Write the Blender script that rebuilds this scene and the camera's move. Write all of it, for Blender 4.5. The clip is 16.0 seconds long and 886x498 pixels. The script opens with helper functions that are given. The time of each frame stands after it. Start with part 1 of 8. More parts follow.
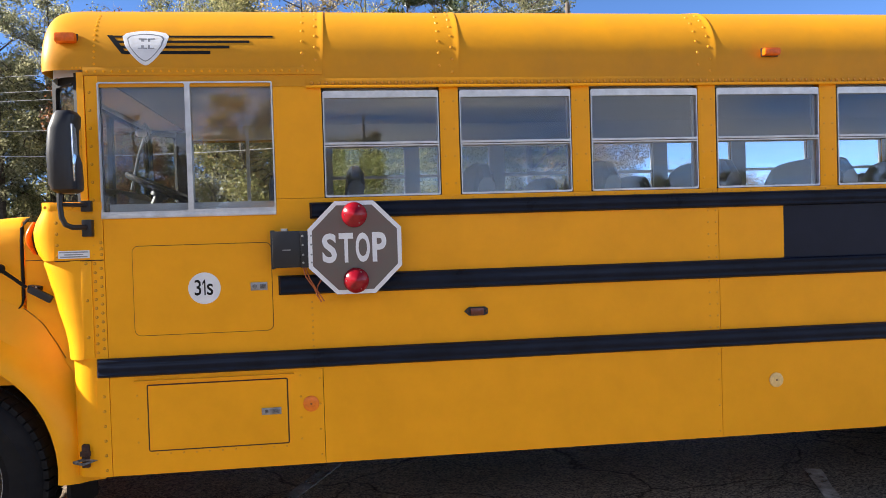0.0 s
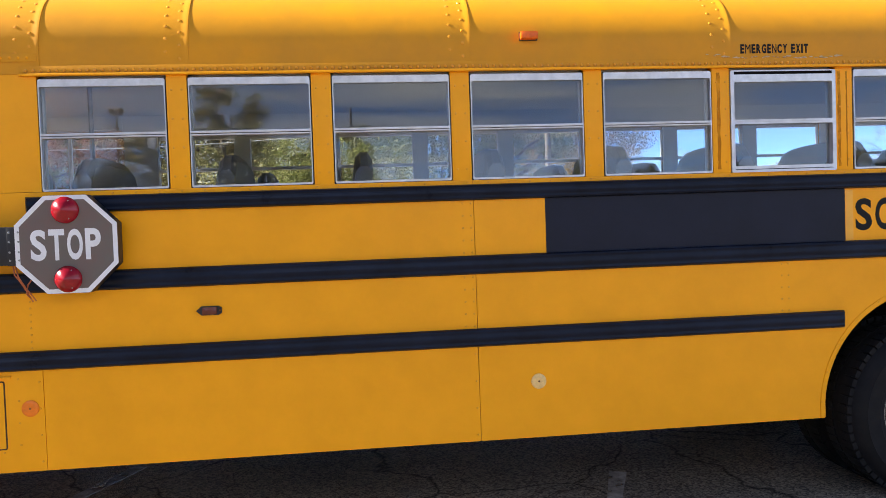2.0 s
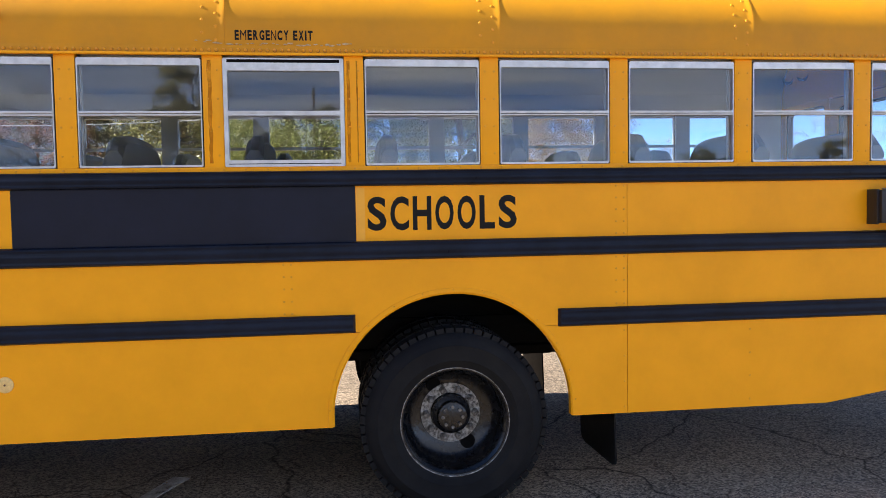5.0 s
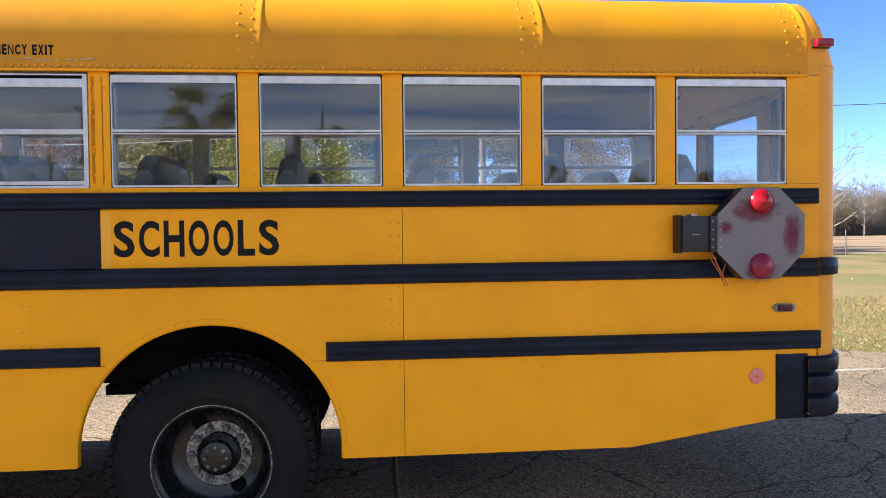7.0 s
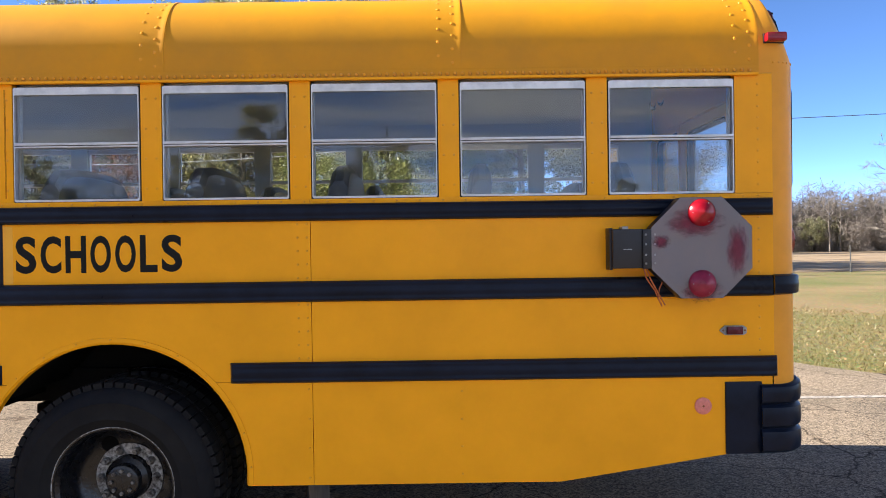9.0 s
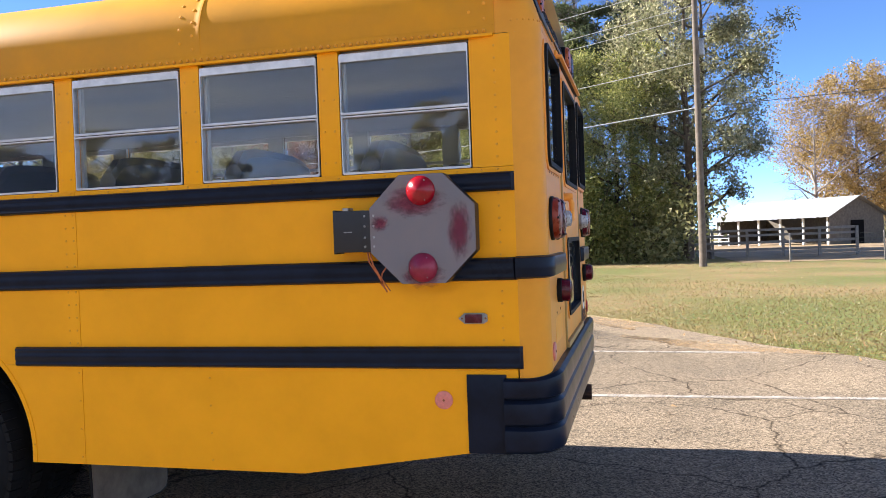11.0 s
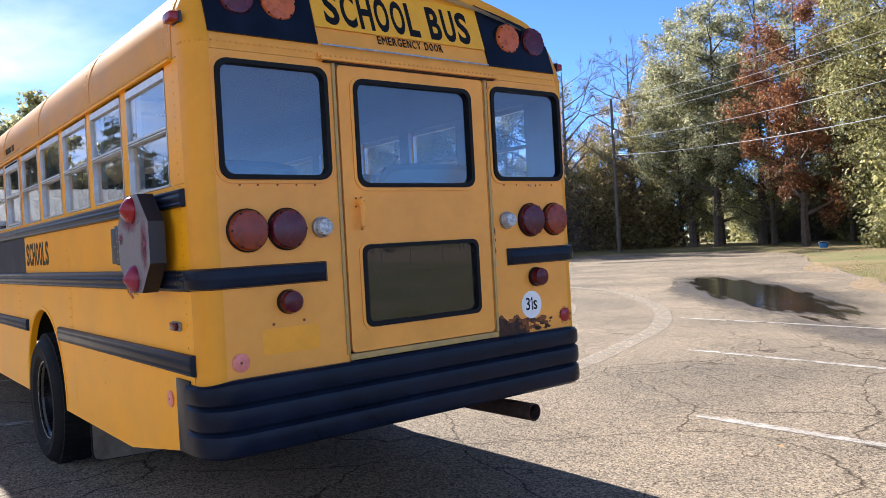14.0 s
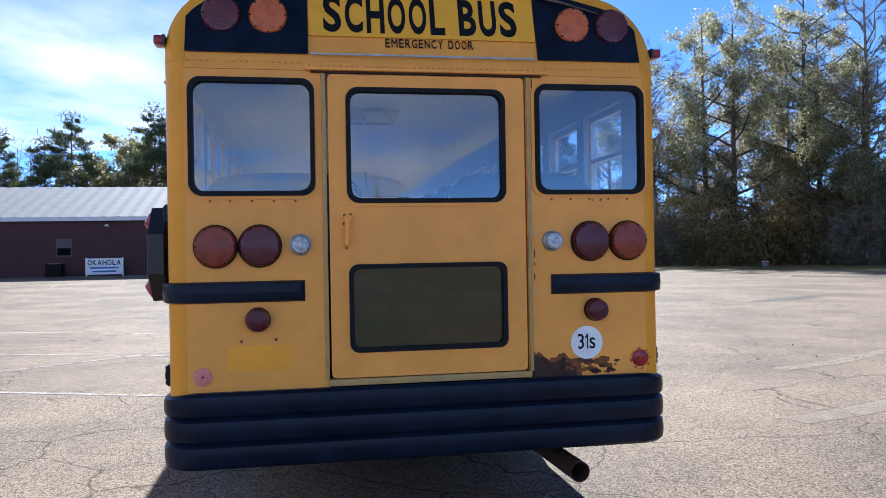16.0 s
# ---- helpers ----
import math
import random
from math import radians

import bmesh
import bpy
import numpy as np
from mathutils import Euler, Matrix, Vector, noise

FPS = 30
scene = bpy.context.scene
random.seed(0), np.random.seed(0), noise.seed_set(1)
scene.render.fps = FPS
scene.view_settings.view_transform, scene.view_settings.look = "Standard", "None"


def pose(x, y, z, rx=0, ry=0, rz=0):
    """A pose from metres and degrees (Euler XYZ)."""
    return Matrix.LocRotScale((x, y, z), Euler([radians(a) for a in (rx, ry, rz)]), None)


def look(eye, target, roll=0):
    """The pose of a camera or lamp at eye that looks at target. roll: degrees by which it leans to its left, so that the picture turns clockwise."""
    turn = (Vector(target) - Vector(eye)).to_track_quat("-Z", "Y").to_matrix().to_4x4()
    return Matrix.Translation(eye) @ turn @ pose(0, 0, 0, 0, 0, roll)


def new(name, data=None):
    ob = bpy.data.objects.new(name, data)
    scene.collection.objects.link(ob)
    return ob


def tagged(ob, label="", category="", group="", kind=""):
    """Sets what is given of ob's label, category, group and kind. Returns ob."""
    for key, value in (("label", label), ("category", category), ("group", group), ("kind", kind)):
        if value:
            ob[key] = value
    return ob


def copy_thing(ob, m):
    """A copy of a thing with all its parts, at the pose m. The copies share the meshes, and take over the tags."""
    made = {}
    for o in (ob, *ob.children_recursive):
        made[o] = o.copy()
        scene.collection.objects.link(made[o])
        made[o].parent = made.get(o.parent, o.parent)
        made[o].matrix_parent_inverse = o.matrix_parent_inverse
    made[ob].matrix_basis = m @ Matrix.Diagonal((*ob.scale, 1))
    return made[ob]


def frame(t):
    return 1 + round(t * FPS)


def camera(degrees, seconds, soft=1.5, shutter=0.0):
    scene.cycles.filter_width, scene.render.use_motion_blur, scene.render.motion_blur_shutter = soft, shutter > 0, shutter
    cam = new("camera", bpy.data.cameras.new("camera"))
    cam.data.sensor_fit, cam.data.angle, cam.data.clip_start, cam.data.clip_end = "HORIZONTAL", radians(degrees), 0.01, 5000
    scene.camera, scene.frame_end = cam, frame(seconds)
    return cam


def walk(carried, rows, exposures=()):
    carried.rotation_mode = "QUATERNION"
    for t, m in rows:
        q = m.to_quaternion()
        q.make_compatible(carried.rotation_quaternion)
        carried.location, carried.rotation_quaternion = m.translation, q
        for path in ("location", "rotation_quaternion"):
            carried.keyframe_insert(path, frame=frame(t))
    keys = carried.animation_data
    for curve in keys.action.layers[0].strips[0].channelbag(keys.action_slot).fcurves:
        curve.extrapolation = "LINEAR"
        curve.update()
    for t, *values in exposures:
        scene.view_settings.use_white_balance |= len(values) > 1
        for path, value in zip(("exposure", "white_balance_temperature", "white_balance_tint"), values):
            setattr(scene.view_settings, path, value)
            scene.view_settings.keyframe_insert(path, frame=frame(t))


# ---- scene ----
cam = camera(59.1, 16.0, soft=0.5)
METRES, EYE, TILT, LEAN, TURN = 14.353, 1.69, 0.0, 0.0, -7.0
ROWS = [
    (0.0, 0.0, 0.0, 0.0, -0.04, -1.32, 1.92),
    (0.5, 0.015, 0.0042, -0.0015, 0.02, -1.54, 1.85),
    (1.0, 0.0378, 0.0113, -0.0012, -0.08, -1.53, 2.01),
    (1.5, 0.0678, 0.0105, -0.0022, 0.04, -1.62, 2.07),
    (2.0, 0.0967, 0.0149, -0.0025, 0.27, -1.88, 2.18),
    (2.5, 0.1273, 0.0189, -0.002, 0.5, -2.01, 2.3),
    (3.0, 0.1589, 0.0145, -0.0011, 0.54, -2.24, 2.29),
    (3.5, 0.1901, 0.02, -0.0021, 0.54, -2.5, 2.24),
    (4.0, 0.2234, 0.0212, -0.0031, 0.42, -2.71, 1.98),
    (4.5, 0.2545, 0.0219, -0.0034, 0.18, -2.85, 1.55),
    (5.0, 0.2827, 0.0328, -0.0029, -0.24, -3.13, 1.12),
    (7.5, 0.3872, 0.0565, -0.0024, 2.6, -1.04, 0.8),
    (8.0, 0.3933, 0.0579, -0.0023, 4.06, -0.64, 0.82),
    (8.5, 0.4052, 0.0642, -0.0033, 5.38, -0.62, 0.81),
    (9.0, 0.43, 0.0765, -0.0035, 6.78, -0.43, 0.97),
    (9.5, 0.4656, 0.0816, -0.0043, 8.93, -0.32, 1.27),
    (10.0, 0.5009, 0.0921, -0.0061, 12.18, -0.34, 1.62),
    (12.5, 0.6902, 0.1905, -0.0125, 38.65, -1.09, 2.98),
    (13.0, 0.724, 0.2205, -0.0117, 44.87, -0.91, 3.09),
    (13.5, 0.7452, 0.2549, -0.0116, 51.45, -0.65, 3.23),
    (14.0, 0.7639, 0.2922, -0.0123, 58.75, -0.4, 3.33),
    (14.5, 0.7767, 0.3269, -0.0118, 66.36, -0.26, 3.15),
    (15.0, 0.7812, 0.3655, -0.0113, 73.91, -0.13, 2.62),
    (15.5, 0.7838, 0.3987, -0.0088, 80.96, 0.08, 1.83),
    (16.0, 0.7731, 0.4293, -0.0082, 87.04, 0.38, 1.03),
]
EXPOSURES = [(0.0, 1.87, 6400, 10), (2.0, 2.12, 6400, 10), (5.0, 2.19, 6400, 10), (9.0, 1.98, 6400, 10), (12.5, 2.18, 6250, 10), (13.5, 2.05, 6100, 10), (14.5, 1.87, 5950, 10), (16.0, 1.70, 5550, 10)]
walk(cam, [(t, pose(0, 0, EYE, TILT, LEAN, TURN) @ pose(METRES * x, METRES * y, METRES * z, 90 + pitch, roll, yaw)) for t, x, y, z, yaw, pitch, roll in ROWS], exposures=EXPOSURES)
# ---------------------------------------------------------------- light
SUN_EL, SUN_AZ = 30.0, -84.5          # elevation; heading of the sun from +y towards +x
world = bpy.data.worlds.new("sky")
scene.world = world
world.use_nodes = True
wn, wl = world.node_tree.nodes, world.node_tree.links
sky = wn.new("ShaderNodeTexSky")
sky.sky_type = "NISHITA"
sky.sun_disc = False
sky.sun_elevation, sky.sun_rotation = radians(SUN_EL), radians(SUN_AZ)
sky.air_density, sky.dust_density, sky.ozone_density = 0.32, 0.0, 2.2
sky.altitude = 2500
wn["Background"].inputs["Strength"].default_value = 0.135
clear_air = wn.new("ShaderNodeHueSaturation")
clear_air.inputs["Saturation"].default_value, clear_air.inputs["Value"].default_value = 1.08, 0.88
wl.new(sky.outputs[0], clear_air.inputs["Color"])
wl.new(clear_air.outputs[0], wn["Background"].inputs["Color"])
sun_data = bpy.data.lights.new("sun", "SUN")
sun_data.energy, sun_data.angle, sun_data.color = 4.2, radians(0.53), (1.0, 0.93, 0.83)
sun = new("sun", sun_data)
_s = Vector((math.sin(radians(SUN_AZ)) * math.cos(radians(SUN_EL)), math.cos(radians(SUN_AZ)) * math.cos(radians(SUN_EL)), math.sin(radians(SUN_EL))))
sun.matrix_world = look(_s * 60, (0, 0, 0))


# ---------------------------------------------------------------- materials
def material(name, colour, rough=0.5, metal=0.0, var=0.0, scale=8.0, bump=0.0, bscale=60.0, coat=0.0, second=None, spec=0.5):
    """A surface with large-scale blotches (var, or a blend to second) and fine relief."""
    m = bpy.data.materials.new(name)
    m.use_nodes = True
    n, l = m.node_tree.nodes, m.node_tree.links
    b = n["Principled BSDF"]
    b.inputs["Base Color"].default_value = (*colour, 1)
    b.inputs["Roughness"].default_value = rough
    b.inputs["Metallic"].default_value = metal
    b.inputs["Coat Weight"].default_value = coat
    b.inputs["Coat Roughness"].default_value = 0.12
    b.inputs["Specular IOR Level"].default_value = spec
    tc = n.new("ShaderNodeTexCoord")
    if var or second:
        t = n.new("ShaderNodeTexNoise")
        t.inputs["Scale"].default_value = scale
        t.inputs["Detail"].default_value = 8
        t.inputs["Roughness"].default_value = 0.65
        l.new(tc.outputs["Object"], t.inputs["Vector"])
        r = n.new("ShaderNodeValToRGB")
        r.color_ramp.elements[0].position, r.color_ramp.elements[1].position = 0.36, 0.66
        a = second or tuple(min(1, c * (1 - var)) for c in colour)
        z = colour if second else tuple(min(1, c * (1 + var)) for c in colour)
        r.color_ramp.elements[0].color, r.color_ramp.elements[1].color = (*a, 1), (*z, 1)
        l.new(t.outputs["Fac"], r.inputs["Fac"])
        l.new(r.outputs["Color"], b.inputs["Base Color"])
        q = n.new("ShaderNodeMapRange")
        q.inputs["To Min"].default_value, q.inputs["To Max"].default_value = max(0.02, rough - 0.1), min(1, rough + 0.12)
        l.new(t.outputs["Fac"], q.inputs["Value"])
        l.new(q.outputs["Result"], b.inputs["Roughness"])
    if bump:
        t2 = n.new("ShaderNodeTexNoise")
        t2.inputs["Scale"].default_value = bscale
        t2.inputs["Detail"].default_value = 5
        l.new(tc.outputs["Object"], t2.inputs["Vector"])
        u = n.new("ShaderNodeBump")
        u.inputs["Strength"].default_value, u.inputs["Distance"].default_value = bump, 0.02
        l.new(t2.outputs["Fac"], u.inputs["Height"])
        l.new(u.outputs["Normal"], b.inputs["Normal"])
    return m


def glass_material(name, tint, reflect=0.06, dust=0.0):
    """Thin clear pane: mostly see-through, mirrors more at a grazing view, with a faint film of dust."""
    m = bpy.data.materials.new(name)
    m.use_nodes = True
    n, l = m.node_tree.nodes, m.node_tree.links
    n.remove(n["Principled BSDF"])
    tr, gl, mix = n.new("ShaderNodeBsdfTransparent"), n.new("ShaderNodeBsdfGlossy"), n.new("ShaderNodeMixShader")
    tr.inputs["Color"].default_value = (*tint, 1)
    gl.inputs["Roughness"].default_value = 0.0
    lw = n.new("ShaderNodeLayerWeight")
    lw.inputs["Blend"].default_value = 0.5
    p = n.new("ShaderNodeMath"); p.operation = "POWER"; p.inputs[1].default_value = 4.0
    l.new(lw.outputs["Facing"], p.inputs[0])
    a = n.new("ShaderNodeMath"); a.operation = "MULTIPLY_ADD"; a.inputs[1].default_value = 0.9; a.inputs[2].default_value = reflect
    l.new(p.outputs[0], a.inputs[0])
    l.new(a.outputs[0], mix.inputs["Fac"])
    l.new(tr.outputs[0], mix.inputs[1]); l.new(gl.outputs[0], mix.inputs[2])
    last = mix
    if dust:
        df, mx = n.new("ShaderNodeBsdfDiffuse"), n.new("ShaderNodeMixShader")
        df.inputs["Color"].default_value = (0.6, 0.6, 0.58, 1)
        tc, t, k = n.new("ShaderNodeTexCoord"), n.new("ShaderNodeTexNoise"), n.new("ShaderNodeMath")
        t.inputs["Scale"].default_value = 6; t.inputs["Detail"].default_value = 6
        l.new(tc.outputs["Object"], t.inputs["Vector"])
        k.operation = "MULTIPLY"; k.inputs[1].default_value = dust
        l.new(t.outputs["Fac"], k.inputs[0]); l.new(k.outputs[0], mx.inputs["Fac"])
        l.new(mix.outputs[0], mx.inputs[1]); l.new(df.outputs[0], mx.inputs[2])
        last = mx
    l.new(last.outputs[0], n["Material Output"].inputs["Surface"])
    return m


def foliage_material(name, a, b, translucent=0.50, rough=0.45):
    m = bpy.data.materials.new(name)
    m.use_nodes = True
    n, l = m.node_tree.nodes, m.node_tree.links
    bs = n["Principled BSDF"]
    g = n.new("ShaderNodeNewGeometry")
    r = n.new("ShaderNodeValToRGB")
    r.color_ramp.elements[0].color, r.color_ramp.elements[1].color = (*a, 1), (*b, 1)
    l.new(g.outputs["Random Per Island"], r.inputs["Fac"])
    l.new(r.outputs["Color"], bs.inputs["Base Color"])
    bs.inputs["Roughness"].default_value = rough
    tl, mx = n.new("ShaderNodeBsdfTranslucent"), n.new("ShaderNodeMixShader")
    l.new(r.outputs["Color"], tl.inputs["Color"])
    mx.inputs["Fac"].default_value = translucent
    l.new(bs.outputs[0], mx.inputs[1]); l.new(tl.outputs[0], mx.inputs[2])
    l.new(mx.outputs[0], n["Material Output"].inputs["Surface"])
    return m


YELLOW = material("bus_yellow", (0.95, 0.400, 0.006), 0.40, var=0.05, scale=2.5, bump=0.012, bscale=9, coat=0.03, spec=0.2)
# Bus yellow darkened in colour to tone down sunlight on the roof; blotches are grime.
ROOFYELLOW = material("weathered_dimmed_roof", (0.74, 0.31, 0.008), 0.45, second=(0.60, 0.265, 0.015), scale=1.8, bump=0.014, bscale=9, coat=0.02, spec=0.18)
GRIME = material("rivet_grime", (0.36, 0.145, 0.012), 0.7, second=(0.62, 0.26, 0.010), scale=30)
RIVETPAINT = material("painted_rivet", (0.92, 0.39, 0.008), 0.32, second=(0.70, 0.29, 0.012), scale=40, coat=0.1, spec=0.4)
CAPYELLOW = material("bus_yellow_cap", (0.79, 0.333, 0.026), 0.43, var=0.07, scale=3, bump=0.012, bscale=9, coat=0.03, spec=0.20)
# Faded paint; the extra blue in its colour stands in for lens haze.
REARYELLOW = material("bus_yellow_faded_hazed", (0.88, 0.375, 0.066), 0.42, var=0.07, scale=3, bump=0.012, bscale=9, coat=0.04, spec=0.22)
PATCHYELLOW = material("unfaded_yellow_patch", (0.95, 0.385, 0.006), 0.4, var=0.05, scale=8)
SIGNYELLOW = material("reflective_yellow", (0.90, 0.425, 0.022), 0.35, var=0.04, scale=12)
BLACK = material("black_rail_paint", (0.0075, 0.0115, 0.024), 0.30, var=0.3, scale=5, bump=0.02, bscale=14, spec=0.13)
BLACKPANEL = material("black_panel_paint", (0.0095, 0.0115, 0.024), 0.42, var=0.2, scale=3, spec=0.2, bump=0.01, bscale=8)
RUBBER = material("black_rubber", (0.006, 0.006, 0.0075), 0.6, var=0.3, scale=9, bump=0.05, bscale=40, spec=0.2)
TYRE = material("tyre_rubber", (0.0065, 0.0070, 0.0088), 0.75, second=(0.012, 0.012, 0.0125), scale=5, bump=0.08, bscale=50, spec=0.18)
PLASTIC = material("black_plastic", (0.011, 0.011, 0.014), 0.45, var=0.2, scale=10, bump=0.03, bscale=120)
TRIMSTRIP = material("painted_trim_strip", (0.52, 0.32, 0.07), 0.5, second=(0.36, 0.25, 0.10), scale=12)
ALU = material("aluminium_frame", (0.60, 0.60, 0.60), 0.38, metal=0.6, var=0.15, scale=14)
STEEL = material("galvanised_steel", (0.32, 0.32, 0.32), 0.45, metal=0.7, var=0.3, scale=20)
DARKSTEEL = material("chassis_steel", (0.012, 0.011, 0.010), 0.75, second=(0.012, 0.010, 0.008), scale=6, bump=0.05, spec=0.12)
RIMBLACK = material("rim_black_paint", (0.0035, 0.0045, 0.008), 0.26, second=(0.010, 0.0095, 0.010), scale=14, bump=0.04, spec=0.5)
WORNWHITE = material("worn_white_metal", (0.55, 0.54, 0.52), 0.6, second=(0.03, 0.024, 0.02), scale=55, bump=0.1)
RED = material("red_lens", (0.27, 0.004, 0.012), 0.2, var=0.2, scale=25, coat=0.2, spec=0.35)
DARKRED = material("dark_red_lens", (0.085, 0.004, 0.012), 0.25, var=0.3, scale=25, coat=0.12, spec=0.3)
AMBER = material("amber_lens", (0.78, 0.13, 0.006), 0.22, var=0.15, scale=30, coat=0.15, spec=0.3)
BROWNLENS = material("brown_lens", (0.13, 0.022, 0.010), 0.25, var=0.25, scale=25, coat=0.3)
DUSTRUBBER = material("dried_mud", (0.22, 0.172, 0.128), 0.9, second=(0.12, 0.095, 0.073), scale=7, bump=0.06, bscale=30, spec=0.15)
WORNNUT = material("worn_nut_steel", (0.30, 0.29, 0.28), 0.5, metal=0.3, second=(0.03, 0.024, 0.02), scale=45)
DARKRUST = material("dark_flaking_rust", (0.022, 0.014, 0.012), 0.85, second=(0.07, 0.03, 0.016), scale=25, bump=0.4, bscale=50)
ROOFAMBER = material("faded_amber_lens", (0.52, 0.11, 0.022), 0.28, var=0.2, scale=25, coat=0.08, spec=0.3)
DULLAMBER = material("dull_amber_lens", (0.22, 0.030, 0.010), 0.28, var=0.25, scale=25, coat=0.08, spec=0.3)
AMBERFLAT = material("amber_reflector", (0.92, 0.21, 0.004), 0.35, var=0.12, scale=60)
CLEAR = material("clear_lens", (0.42, 0.45, 0.48), 0.15, var=0.5, scale=60, coat=0.6)
PINK = material("faded_pink_reflector", (0.72, 0.22, 0.17), 0.35, var=0.12, scale=60)
CREAM = material("faded_amber_reflector", (0.82, 0.55, 0.2), 0.35, var=0.12, scale=60)
WHITE = material("white_vinyl", (0.80, 0.80, 0.80), 0.4, var=0.05, scale=15)
LETTERBLACK = material("black_letter_vinyl", (0.005, 0.005, 0.0055), 0.5, var=0.2, scale=30, spec=0.2)
SIGNFACE = material("faded_stop_face", (0.13, 0.115, 0.095), 0.45, second=(0.16, 0.10, 0.085), scale=6)
SIGNGREY = material("sign_grey_back", (0.165, 0.155, 0.17), 0.5, second=(0.19, 0.165, 0.17), scale=5, bump=0.02)
RUST = material("rusted_steel", (0.06, 0.027, 0.014), 0.85, second=(0.30, 0.10, 0.025), scale=30, bump=0.4, bscale=50)
SEATVINYL = material("seat_vinyl", (0.045, 0.055, 0.075), 0.32, var=0.2, scale=8, bump=0.05, bscale=70)
INSIDE = material("interior_panel", (0.46, 0.48, 0.49), 0.5, var=0.08, scale=4)
CEILPAINT = material("interior_ceiling", (0.55, 0.56, 0.56), 0.45, var=0.06, scale=3)
FLOORDARK = material("ribbed_floor_rubber", (0.03, 0.03, 0.032), 0.7, var=0.2, scale=9)
COPPER = material("copper_wire", (0.55, 0.16, 0.06), 0.35, metal=0.4, var=0.2, scale=40)
MIRROR = material("mirror_glass", (0.85, 0.86, 0.88), 0.03, metal=1.0)
GLASS = glass_material("window_glass", (0.95, 0.96, 0.96), 0.06, 0.012)
REARGLASS = glass_material("rear_glass", (0.90, 0.92, 0.93), 0.085, 0.010)
TINTGLASS = glass_material("tinted_glass", (0.90, 0.92, 0.93), 0.06, 0.006)
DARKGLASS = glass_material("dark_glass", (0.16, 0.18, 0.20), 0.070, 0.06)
BARK = material("bark", (0.13, 0.10, 0.075), 0.9, second=(0.06, 0.045, 0.035), scale=5, bump=0.5, bscale=14)
PALEBARK = material("pale_bark", (0.30, 0.26, 0.22), 0.9, second=(0.16, 0.13, 0.11), scale=5, bump=0.3, bscale=14)
OLIVE = foliage_material("olive_leaves", (0.12, 0.130, 0.045), (0.48, 0.43, 0.20), 0.55)
GREEN = foliage_material("yellow_green_leaves", (0.10, 0.14, 0.035), (0.48, 0.46, 0.16))
DUSTGREEN = foliage_material("dusty_green_leaves", (0.12, 0.130, 0.065), (0.48, 0.45, 0.27), 0.65)
RUSSET = foliage_material("russet_leaves", (0.13, 0.045, 0.02), (0.34, 0.16, 0.075))
GOLD = foliage_material("golden_leaves", (0.20, 0.135, 0.045), (0.52, 0.36, 0.13))
TAN = foliage_material("brown_thinning_leaves", (0.18, 0.135, 0.06), (0.52, 0.41, 0.21), 0.68)
PINE = foliage_material("pine_needles", (0.045, 0.065, 0.030), (0.15, 0.17, 0.075), 0.35)
DRYLEAF = foliage_material("fallen_leaves", (0.18, 0.10, 0.045), (0.42, 0.27, 0.13), 0.1)
DRYTWIG = foliage_material("bare_twigs", (0.13, 0.108, 0.092), (0.25, 0.215, 0.185), 0.05, 0.95)
BRICK = material("dark_red_brick", (0.085, 0.032, 0.030), 0.85, second=(0.055, 0.024, 0.025), scale=3, bump=0.1, bscale=30)
ROOFMETAL = material("metal_roof", (0.27, 0.275, 0.285), 0.75, var=0.1, scale=2, spec=0.2)
MUTED = material("weathered_grey_frame", (0.085, 0.078, 0.08), 0.6, var=0.15, scale=6)
TRIM = material("white_trim", (0.7, 0.7, 0.69), 0.5, var=0.06, scale=5)
DARKGAP = material("dark_opening", (0.005, 0.005, 0.0055), 0.8, var=0.2, scale=4, spec=0.05)
POLEWOOD = material("weathered_pole_wood", (0.17, 0.14, 0.115), 0.9, second=(0.10, 0.08, 0.065), scale=4, bump=0.2)
CABLE = material("pale_cable", (0.45, 0.45, 0.44), 0.5, var=0.1, scale=9)
DARKCABLE = material("dark_cable", (0.05, 0.05, 0.05), 0.6, var=0.1, scale=9)
BARNWOOD = material("weathered_barn_boards", (0.13, 0.112, 0.09), 0.9, second=(0.075, 0.065, 0.055), scale=4, bump=0.2, bscale=12)
FENCEWOOD = material("grey_fence_wood", (0.25, 0.23, 0.21), 0.85, second=(0.16, 0.15, 0.14), scale=5, bump=0.1)
BLUE = material("blue_tarp", (0.03, 0.16, 0.42), 0.5, var=0.15, scale=6)


